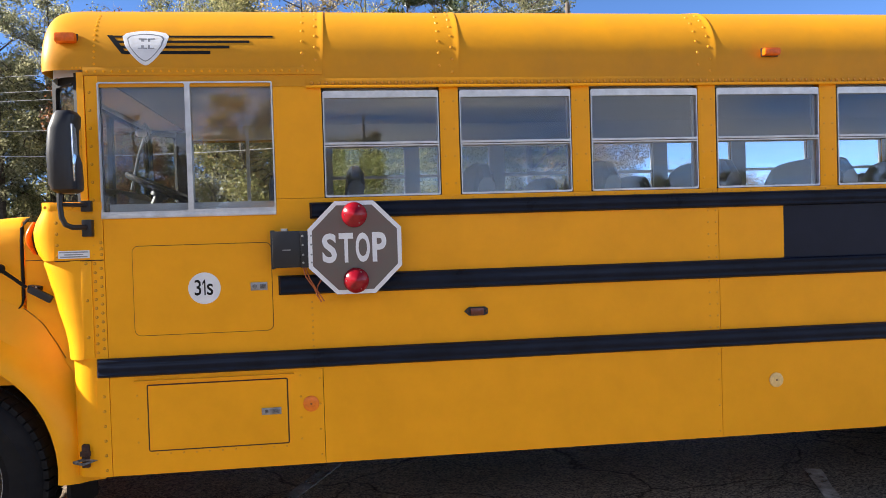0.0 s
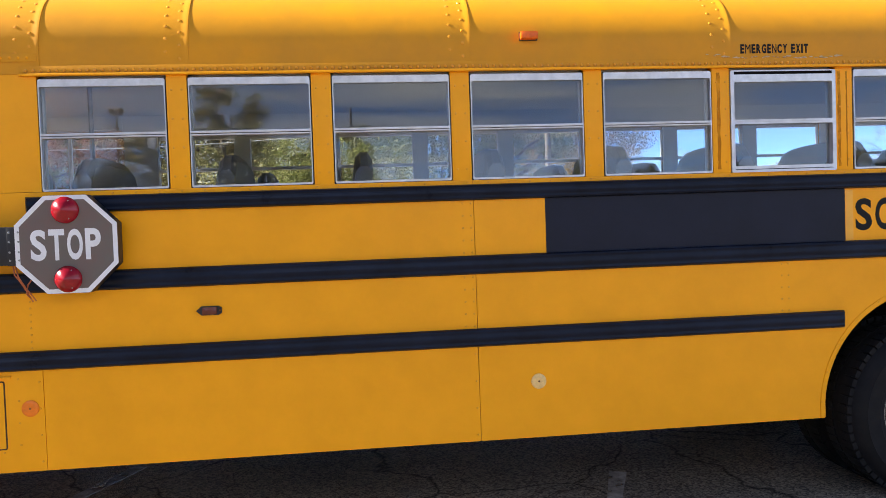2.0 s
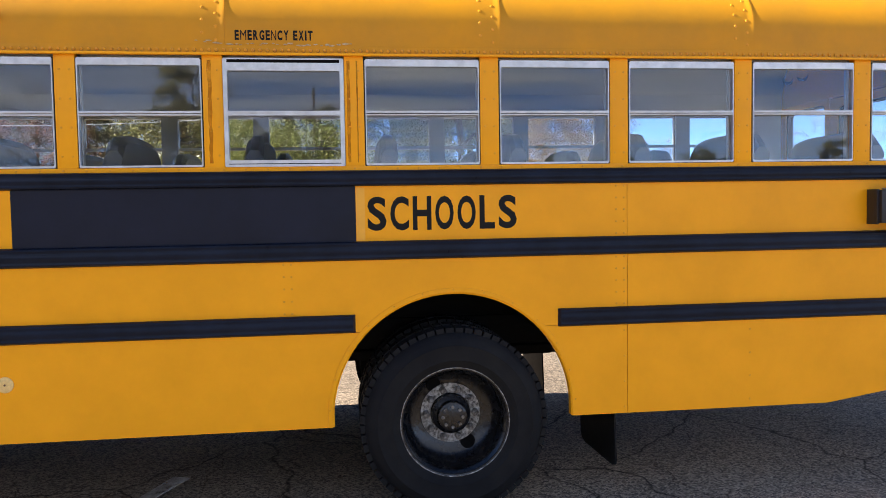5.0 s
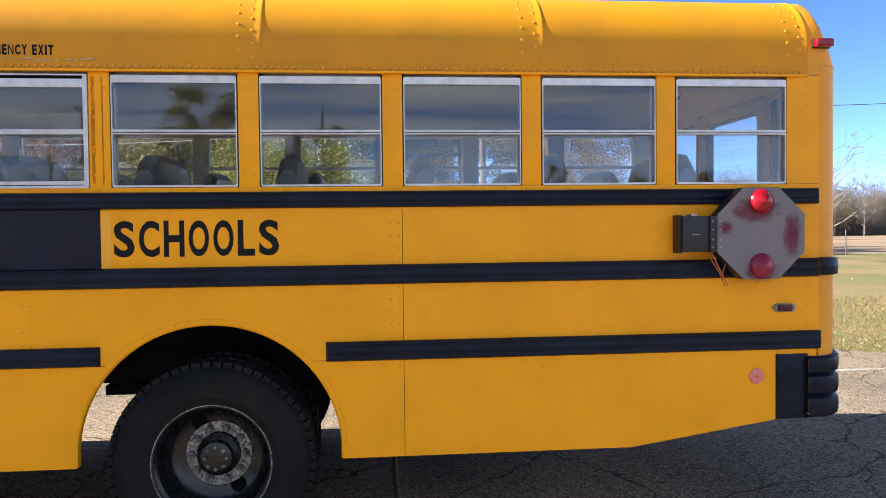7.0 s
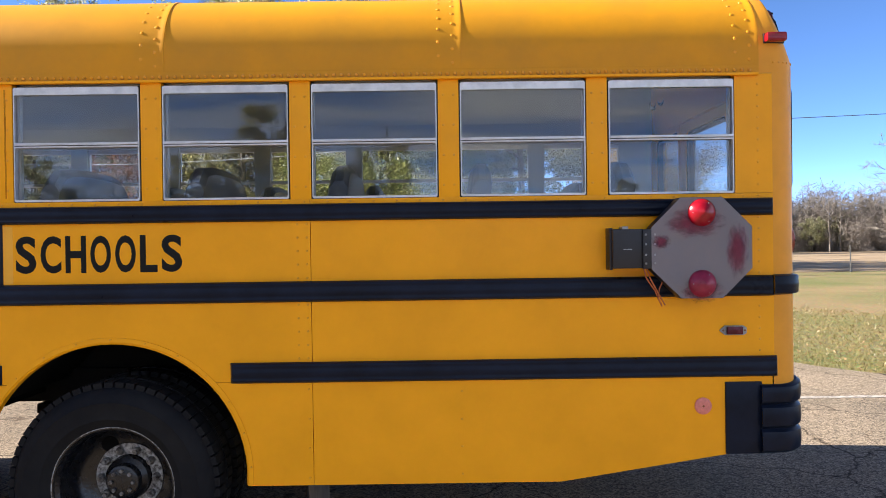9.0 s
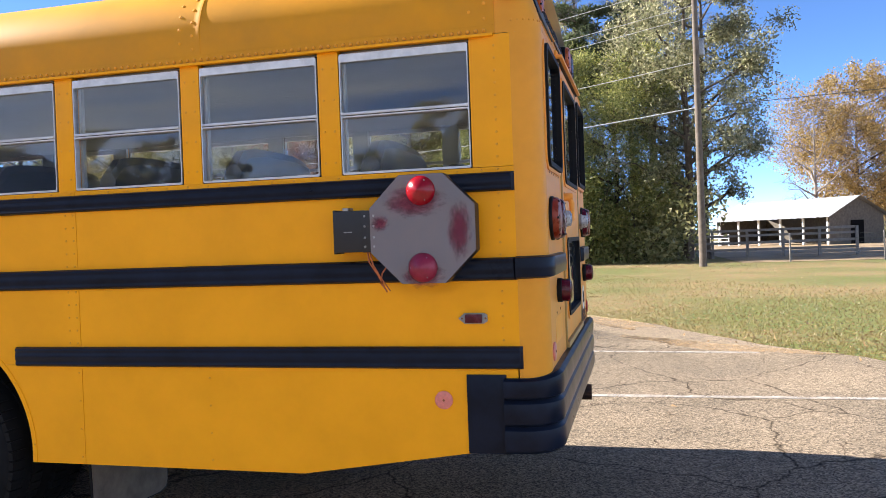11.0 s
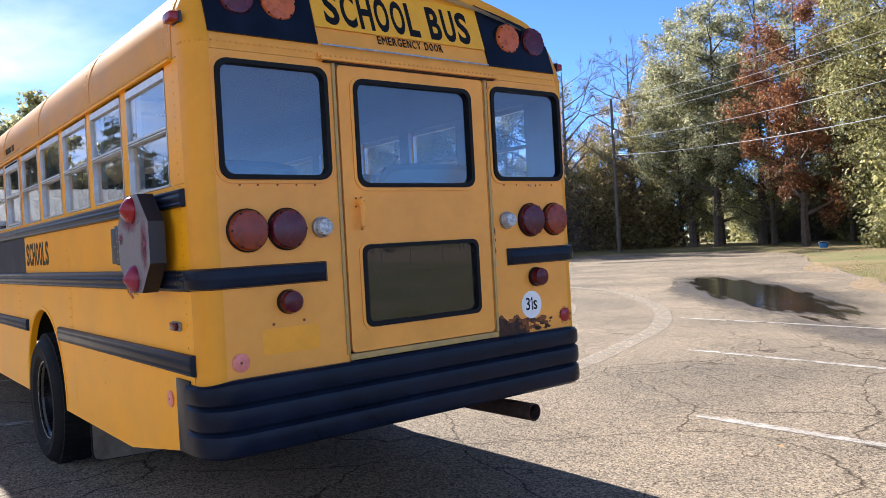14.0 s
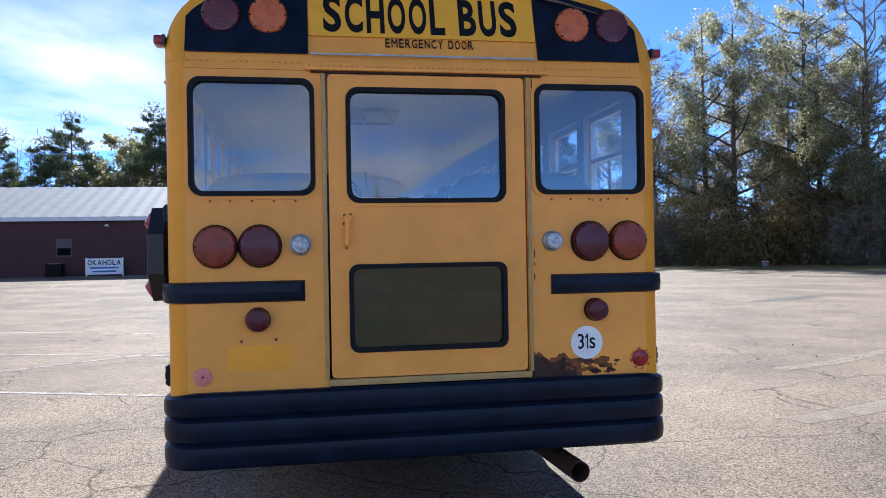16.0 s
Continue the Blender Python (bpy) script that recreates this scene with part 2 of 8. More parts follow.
def asphalt_material():
    """Old chip-seal paving: mixed pale stones in dark binder, big stains, fine cracks."""
    m = bpy.data.materials.new("old_asphalt")
    m.use_nodes = True
    n, l = m.node_tree.nodes, m.node_tree.links
    b = n["Principled BSDF"]
    tc = n.new("ShaderNodeTexCoord")
    v = n.new("ShaderNodeTexVoronoi"); v.inputs["Scale"].default_value = 92
    big = n.new("ShaderNodeTexNoise"); big.inputs["Scale"].default_value = 0.35; big.inputs["Detail"].default_value = 9; big.inputs["Roughness"].default_value = 0.6
    fine = n.new("ShaderNodeTexNoise"); fine.inputs["Scale"].default_value = 22; fine.inputs["Detail"].default_value = 9; fine.inputs["Roughness"].default_value = 0.7
    for t in (v, big, fine):
        l.new(tc.outputs["Object"], t.inputs["Vector"])
    st = n.new("ShaderNodeValToRGB")
    e = st.color_ramp.elements
    e[0].color, e[1].color = (0.105, 0.087, 0.069, 1), (0.42, 0.350, 0.268, 1)
    e[0].position, e[1].position = 0.10, 1.0
    sx = n.new("ShaderNodeSeparateColor")
    l.new(v.outputs["Color"], sx.inputs[0]); l.new(sx.outputs[0], st.inputs["Fac"])
    sr = n.new("ShaderNodeValToRGB")
    sr.color_ramp.elements[0].color, sr.color_ramp.elements[1].color = (0.58, 0.57, 0.56, 1), (1.18, 1.10, 1.0, 1)
    sr.color_ramp.elements[0].position, sr.color_ramp.elements[1].position = 0.3, 0.68
    l.new(big.outputs["Fac"], sr.inputs["Fac"])
    mu = n.new("ShaderNodeMix"); mu.data_type = "RGBA"; mu.blend_type = "MULTIPLY"; mu.inputs[0].default_value = 1
    l.new(st.outputs["Color"], mu.inputs[6]); l.new(sr.outputs["Color"], mu.inputs[7])
    mu2 = n.new("ShaderNodeMix"); mu2.data_type = "RGBA"; mu2.blend_type = "OVERLAY"; mu2.inputs[0].default_value = 0.45
    l.new(mu.outputs[2], mu2.inputs[6]); l.new(fine.outputs["Fac"], mu2.inputs[7])
    # cracks: the borders of big bent cells
    wob = n.new("ShaderNodeTexNoise"); wob.inputs["Scale"].default_value = 1.6; wob.inputs["Detail"].default_value = 5
    l.new(tc.outputs["Object"], wob.inputs["Vector"])
    ad = n.new("ShaderNodeMix"); ad.data_type = "RGBA"; ad.blend_type = "ADD"; ad.inputs[0].default_value = 0.5
    l.new(tc.outputs["Object"], ad.inputs[6]); l.new(wob.outputs["Color"], ad.inputs[7])
    ck = n.new("ShaderNodeTexVoronoi"); ck.feature = "DISTANCE_TO_EDGE"; ck.inputs["Scale"].default_value = 0.55
    l.new(ad.outputs[2], ck.inputs["Vector"])
    cr = n.new("ShaderNodeValToRGB")
    cr.color_ramp.elements[0].color, cr.color_ramp.elements[1].color = (0.14, 0.12, 0.10, 1), (1, 1, 1, 1)
    cr.color_ramp.elements[0].position, cr.color_ramp.elements[1].position = 0.0020, 0.0056
    l.new(ck.outputs["Distance"], cr.inputs["Fac"])
    mu3 = n.new("ShaderNodeMix"); mu3.data_type = "RGBA"; mu3.blend_type = "MULTIPLY"; mu3.inputs[0].default_value = 0.9
    l.new(mu2.outputs[2], mu3.inputs[6]); l.new(cr.outputs["Color"], mu3.inputs[7])
    ck2 = n.new("ShaderNodeTexVoronoi"); ck2.feature = "DISTANCE_TO_EDGE"; ck2.inputs["Scale"].default_value = 1.7
    l.new(ad.outputs[2], ck2.inputs["Vector"])
    cr2 = n.new("ShaderNodeValToRGB")
    cr2.color_ramp.elements[0].color, cr2.color_ramp.elements[1].color = (0.40, 0.35, 0.31, 1), (1, 1, 1, 1)
    cr2.color_ramp.elements[0].position, cr2.color_ramp.elements[1].position = 0.003, 0.0085
    l.new(ck2.outputs["Distance"], cr2.inputs["Fac"])
    gate = n.new("ShaderNodeMapRange"); gate.inputs["From Min"].default_value, gate.inputs["From Max"].default_value = 0.38, 0.50
    gate.inputs["To Max"].default_value = 0.85
    l.new(wob.outputs["Fac"], gate.inputs["Value"])
    mu4 = n.new("ShaderNodeMix"); mu4.data_type = "RGBA"; mu4.blend_type = "MULTIPLY"
    l.new(gate.outputs["Result"], mu4.inputs[0])
    l.new(mu3.outputs[2], mu4.inputs[6]); l.new(cr2.outputs["Color"], mu4.inputs[7])
    l.new(mu4.outputs[2], b.inputs["Base Color"])
    b.inputs["Roughness"].default_value = 0.85
    b.inputs["Specular IOR Level"].default_value = 0.10
    bp = n.new("ShaderNodeBump"); bp.inputs["Strength"].default_value = 0.6; bp.inputs["Distance"].default_value = 0.006
    l.new(v.outputs["Distance"], bp.inputs["Height"]); l.new(bp.outputs["Normal"], b.inputs["Normal"])
    return m


def grass_material():
    m = bpy.data.materials.new("dry_grass_ground")
    m.use_nodes = True
    n, l = m.node_tree.nodes, m.node_tree.links
    b = n["Principled BSDF"]
    tc = n.new("ShaderNodeTexCoord")
    a, c = n.new("ShaderNodeTexNoise"), n.new("ShaderNodeTexNoise")
    a.inputs["Scale"].default_value, a.inputs["Detail"].default_value = 0.22, 8
    c.inputs["Scale"].default_value, c.inputs["Detail"].default_value = 14, 8
    l.new(tc.outputs["Object"], a.inputs["Vector"]); l.new(tc.outputs["Object"], c.inputs["Vector"])
    r = n.new("ShaderNodeValToRGB")
    r.color_ramp.elements[0].color, r.color_ramp.elements[1].color = (0.132, 0.134, 0.029, 1), (0.238, 0.166, 0.068, 1)
    r.color_ramp.elements[0].position, r.color_ramp.elements[1].position = 0.38, 0.62
    l.new(a.outputs["Fac"], r.inputs["Fac"])
    mx = n.new("ShaderNodeMix"); mx.data_type = "RGBA"; mx.blend_type = "OVERLAY"; mx.inputs[0].default_value = 0.8
    l.new(r.outputs["Color"], mx.inputs[6]); l.new(c.outputs["Color"], mx.inputs[7])
    hs = n.new("ShaderNodeHueSaturation"); hs.inputs["Saturation"].default_value = 1.0
    l.new(mx.outputs[2], hs.inputs["Color"])
    l.new(hs.outputs["Color"], b.inputs["Base Color"])
    b.inputs["Roughness"].default_value = 0.95
    bp = n.new("ShaderNodeBump"); bp.inputs["Strength"].default_value = 0.9; bp.inputs["Distance"].default_value = 0.08
    l.new(c.outputs["Fac"], bp.inputs["Height"]); l.new(bp.outputs["Normal"], b.inputs["Normal"])
    return m


def worn_film(name, colour, second, lo, hi):
    """Thin worn dust that lets the paving show through."""
    m = material(name, colour, 0.9, second=second, scale=3, bump=0.3, bscale=70, spec=0.15)
    n, l = m.node_tree.nodes, m.node_tree.links
    tc, ns, mr = n.new("ShaderNodeTexCoord"), n.new("ShaderNodeTexNoise"), n.new("ShaderNodeMapRange")
    ns.inputs["Scale"].default_value, ns.inputs["Detail"].default_value, ns.inputs["Roughness"].default_value = 5, 9, 0.75
    l.new(tc.outputs["Object"], ns.inputs["Vector"]); l.new(ns.outputs["Fac"], mr.inputs["Value"])
    mr.inputs["From Min"].default_value, mr.inputs["From Max"].default_value = 0.36, 0.64
    mr.inputs["To Min"].default_value, mr.inputs["To Max"].default_value = lo, hi
    tr, mx = n.new("ShaderNodeBsdfTransparent"), n.new("ShaderNodeMixShader")
    l.new(mr.outputs["Result"], mx.inputs["Fac"])
    l.new(tr.outputs[0], mx.inputs[1]); l.new(n["Principled BSDF"].outputs[0], mx.inputs[2])
    l.new(mx.outputs[0], n["Material Output"].inputs["Surface"])
    return m


def film(name, colour, rough, inner, outer, most, scale, wave, spec=0.5, bump=0.0):
    """A film over the paving that fades out towards an uneven oval edge in its own x and y."""
    m = material(name, colour, rough, var=0.15, scale=3, spec=spec, bump=bump, bscale=25)
    n, l = m.node_tree.nodes, m.node_tree.links
    tc, ns, ln, ad = n.new("ShaderNodeTexCoord"), n.new("ShaderNodeTexNoise"), n.new("ShaderNodeVectorMath"), n.new("ShaderNodeMath")
    ns.inputs["Scale"].default_value, ns.inputs["Detail"].default_value, ns.inputs["Roughness"].default_value = scale, 9, 0.7
    ln.operation, ad.operation = "LENGTH", "MULTIPLY_ADD"
    l.new(tc.outputs["Object"], ns.inputs["Vector"]); l.new(tc.outputs["Object"], ln.inputs[0])
    ad.inputs[1].default_value = wave
    l.new(ns.outputs["Fac"], ad.inputs[0]); l.new(ln.outputs["Value"], ad.inputs[2])
    mr = n.new("ShaderNodeMapRange"); mr.interpolation_type = "SMOOTHSTEP"
    mr.inputs["From Min"].default_value, mr.inputs["From Max"].default_value = outer + wave / 2, inner + wave / 2
    mr.inputs["To Max"].default_value = most
    l.new(ad.outputs[0], mr.inputs["Value"])
    tr, mx = n.new("ShaderNodeBsdfTransparent"), n.new("ShaderNodeMixShader")
    l.new(mr.outputs["Result"], mx.inputs["Fac"])
    l.new(tr.outputs[0], mx.inputs[1]); l.new(n["Principled BSDF"].outputs[0], mx.inputs[2])
    l.new(mx.outputs[0], n["Material Output"].inputs["Surface"])
    return m


ASPHALT, GRASS = asphalt_material(), grass_material()
SEALANT = worn_film("old_orange_sealant", (0.66, 0.24, 0.012), (0.48, 0.17, 0.010), 0.05, 0.85)
PRIMER = material("bare_primer", (0.66, 0.50, 0.30), 0.6, second=(0.40, 0.22, 0.08), scale=40)
STAINRED = film("magenta_red_stain", (0.20, 0.012, 0.045), 0.5, 0.10, 1.20, 0.65, 1.8, 1.6)
FADEDLENS = material("faded_magenta_lens", (0.26, 0.02, 0.05), 0.3, var=0.2, scale=30, coat=0.1, spec=0.35)
DIMLINER = material("grey_cab_liner", (0.20, 0.21, 0.225), 0.6, var=0.12, scale=5)
LINEPAINT = worn_film("worn_line_paint", (0.58, 0.53, 0.47), (0.42, 0.37, 0.32), 0.18, 0.95)

# ---------------------------------------------------------------- mesh helpers
BASES = {}


def thing(name, base, label, category, group="", turn=0.0, tilt=0.0):
    """A top-level Empty at the base of a thing; its parts are written in world coordinates around it."""
    e = new(name)
    BASES[e.name] = Vector(base)
    e.matrix_world = pose(*base, 0, tilt, turn)
    e.empty_display_size = 0.2
    return tagged(e, label, category, group)


def finish(bm, material_, smooth=True, angle=35):
    bmesh.ops.recalc_face_normals(bm, faces=bm.faces)
    me = bpy.data.meshes.new("mesh")
    if smooth:
        for f in bm.faces:
            f.smooth = True
        for e in bm.edges:
            if len(e.link_faces) == 2 and e.calc_face_angle(0) > radians(angle):
                e.smooth = False
    bm.to_mesh(me)
    bm.free()
    for x in (material_ if isinstance(material_, (list, tuple)) else [material_]):
        me.materials.append(x)
    return me


def part(name, bm, material_, parent, label="", smooth=True):
    """Links a bmesh, written in world coordinates, as one mesh under a thing or a part."""
    top = parent
    while top.parent:
        top = top.parent
    bm.transform(Matrix.Translation(-BASES[top.name]))
    ob = new(name, finish(bm, material_, smooth))
    ob.parent = parent
    return tagged(ob, label, kind="stuff" if name.endswith(("rivets", "bolts", "screws", "tread", "holes", "wires")) else "")


def solo(name, bm, material_, base, label="", category="", group="", kind="", smooth=True):
    """A top-level thing of one mesh, written in world coordinates."""
    bm.transform(Matrix.Translation(-Vector(base)))
    ob = new(name, finish(bm, material_, smooth))
    ob.location = base
    return tagged(ob, label, category, group, kind)


def box(bm, x0, x1, y0, y1, z0, z1, bevel=0.0):
    v = bmesh.ops.create_cube(bm, size=1)["verts"]
    for q in v:
        q.co = Vector(((x0 + x1) / 2 + q.co.x * (x1 - x0), (y0 + y1) / 2 + q.co.y * (y1 - y0), (z0 + z1) / 2 + q.co.z * (z1 - z0)))
    if bevel:
        bmesh.ops.bevel(bm, geom=list({e for q in v for e in q.link_edges}), offset=bevel, segments=2, affect="EDGES", profile=0.6)
    return bm


def boxm(*a, **k):
    return box(bmesh.new(), *a, **k)


def plate(bm, outer, holes, put, d0, d1):
    """A flat plate with outline and holes given in (u, v); put(u, v, d) maps to space; from depth d0 to d1."""
    edges = []
    for loop in [outer, *holes]:
        vs = [bm.verts.new(put(u, v, d0)) for u, v in loop]
        edges += [bm.edges.new((vs[i], vs[(i + 1) % len(vs)])) for i in range(len(vs))]
    faces = [g for g in bmesh.ops.triangle_fill(bm, use_beauty=True, use_dissolve=False, edges=edges)["geom"] if isinstance(g, bmesh.types.BMFace)]
    ex = bmesh.ops.extrude_face_region(bm, geom=faces)
    shift = Vector(put(0, 0, d1)) - Vector(put(0, 0, d0))
    bmesh.ops.translate(bm, vec=shift, verts=[g for g in ex["geom"] if isinstance(g, bmesh.types.BMVert)])
    return bm


def rrect(u0, u1, v0, v1, r, n=5):
    out = []
    for cu, cv, a0 in ((u1 - r, v1 - r, 0), (u0 + r, v1 - r, 90), (u0 + r, v0 + r, 180), (u1 - r, v0 + r, 270)):
        for i in range(n + 1):
            a = radians(a0 + 90 * i / n)
            out.append((cu + r * math.cos(a), cv + r * math.sin(a)))
    return out


def lathe(bm, prof, centre, axis, seg=24):
    """prof: (radius, height along axis) pairs."""
    q = Vector(axis).to_track_quat("Z", "Y").to_matrix()
    rings = []
    for r, h in prof:
        if r < 1e-6:
            rings.append([bm.verts.new(Vector(centre) + q @ Vector((0, 0, h)))])
        else:
            rings.append([bm.verts.new(Vector(centre) + q @ Vector((r * math.cos(2 * math.pi * i / seg), r * math.sin(2 * math.pi * i / seg), h))) for i in range(seg)])
    for a, b in zip(rings, rings[1:]):
        for i in range(seg):
            j = (i + 1) % seg
            if len(a) == 1 and len(b) > 1:
                bm.faces.new((a[0], b[i], b[j]))
            elif len(b) == 1 and len(a) > 1:
                bm.faces.new((a[i], b[0], a[j]))
            elif len(a) > 1:
                bm.faces.new((a[i], b[i], b[j], a[j]))
    return bm


def tube(bm, pts, radius, seg=8, caps=True):
    """Sweep of a round section along a polyline; radius: one number or one for each point."""
    pts = [Vector(p) for p in pts]
    rad = radius if isinstance(radius, (list, tuple)) else [radius] * len(pts)
    up, rings = Vector((0.31, 0.17, 0.93)).normalized(), []
    for i, p in enumerate(pts):
        d = (pts[min(i + 1, len(pts) - 1)] - pts[max(i - 1, 0)]).normalized()
        s = d.cross(up)
        s = s.normalized() if s.length > 1e-4 else d.orthogonal().normalized()
        w = s.cross(d)
        rings.append([bm.verts.new(p + rad[i] * (s * math.cos(2 * math.pi * k / seg) + w * math.sin(2 * math.pi * k / seg))) for k in range(seg)])
    for a, b in zip(rings, rings[1:]):
        for k in range(seg):
            bm.faces.new((a[k], a[(k + 1) % seg], b[(k + 1) % seg], b[k]))
    if caps:
        bm.faces.new(rings[0][::-1]); bm.faces.new(rings[-1])
    return bm


def loft(bm, rings, closed=False):
    vs = [[bm.verts.new(p) for p in r] for r in rings]
    for a, b in zip(vs, vs[1:]):
        m = len(a)
        for i in range(m if closed else m - 1):
            bm.faces.new((a[i], a[(i + 1) % m], b[(i + 1) % m], b[i]))
    return vs


def rivets(points, normal, r=0.007, h=0.004):
    """Domed rivet heads in one mesh."""
    bm = bmesh.new()
    for p in points:
        lathe(bm, [(r, 0), (r * 0.75, h * 0.7), (0, h)], p, normal, 7)
    return bm


def lettering(text, parent, put, width, height, material_, bold=0.0, depth=0.0015, gap=0.22):
    """Built-in font, each letter a part drawn to an even condensed cell; put's origin is the lower left corner."""
    cell = {"I": 0.34, " ": 0.42, "1": 0.46, "E": 0.86, "L": 0.84, "M": 1.2, "s": 0.95}
    total = sum(cell.get(c, 1.0) for c in text) + gap * (len(text) - 1)
    u, x = width / total, 0.0
    for c in text:
        w = cell.get(c, 1.0) * u
        if c != " ":
            cu = bpy.data.curves.new("text", "FONT")
            cu.body, cu.extrude, cu.offset, cu.resolution_u = c, 0.004, bold * (0.0 if c in "MN" and height < 0.1 else 1.0), 4
            tmp = new("text_tmp", cu)
            me = bpy.data.meshes.new_from_object(tmp.evaluated_get(bpy.context.evaluated_depsgraph_get()))
            bpy.data.objects.remove(tmp)
            g = bmesh.new()
            if c == "1":
                plate(g, [(0.58, 0), (1, 0), (1, 1), (0.66, 1), (0, 0.80), (0, 0.655), (0.58, 0.80)], [], lambda a, b, d: (a, b, d), 0.004, -0.004)
            else:
                g.from_mesh(me)
            bpy.data.meshes.remove(me)
            xs, ys_ = [v.co.x for v in g.verts], [v.co.y for v in g.verts]
            x0, y0, sx = min(xs), min(ys_), w / (max(xs) - min(xs))
            sy = height * (0.74 if c == "s" else 1.0) / (max(ys_) - min(ys_))
            for v in g.verts:
                v.co = put @ Vector((x + (v.co.x - x0) * sx, (v.co.y - y0) * sy, v.co.z * depth / 0.004))
            part("letter", g, material_, parent, smooth=False)
        x += w + gap * u

# ---------------------------------------------------------------- the bus
YC, HW = 5.345, 1.224                      # centre line and half width
bus = thing("school_bus", (3.5, YC, 0.0), "yellow school bus with black rub rails, parked on the asphalt lot", "bus", tilt=0.19)


def ys(side, out=0.0):
    """y of the side skin, out metres proud of it; side -1 is the street side, +1 the door side."""
    return YC + side * (HW + out)


def on_side(side):
    return lambda u, v, d: (u, ys(side, d), v)


def lean(z):
    """How far the rear header leans forward above the windows."""
    return 0.30 * max(0.0, z - 2.50)


def on_rear(u, v, d):
    return (8.0 + d - lean(v), u, v)


def arch(cx, cz, r, x0, x1, n=22):
    """Points of a wheel arch from its front foot to its rear foot."""
    a0, a1 = math.acos((x0 - cx) / r), math.acos((x1 - cx) / r)
    return [(cx + r * math.cos(a0 + (a1 - a0) * i / n), cz + r * math.sin(a0 + (a1 - a0) * i / n)) for i in range(n + 1)]


PITCH, W0, WW = 0.7185, -0.111, 0.613      # windows along the side
WIN = [W0 + PITCH * i for i in range(11)]
WB, WT, WM = 1.871, 2.427, 2.146           # window foot, head, meeting rail
ACX, ACZ, AR = 4.655, 0.53, 0.66           # rear wheel arch
SK, SE = 0.484, 0.988                      # skirt foot, skirt head
a_low = [p for p in arch(ACX, ACZ, AR, ACX - 0.6584, ACX + 0.6584) if p[1] < SE]
a_left = [(ACX - 0.6584, SK)] + [p for p in a_low if p[0] < ACX]
a_right = [p for p in a_low if p[0] > ACX] + [(ACX + 0.6584, SK)]
hx = math.sqrt(AR ** 2 - (SE - ACZ) ** 2)
a_top = arch(ACX, ACZ, AR, ACX - hx, ACX + hx)

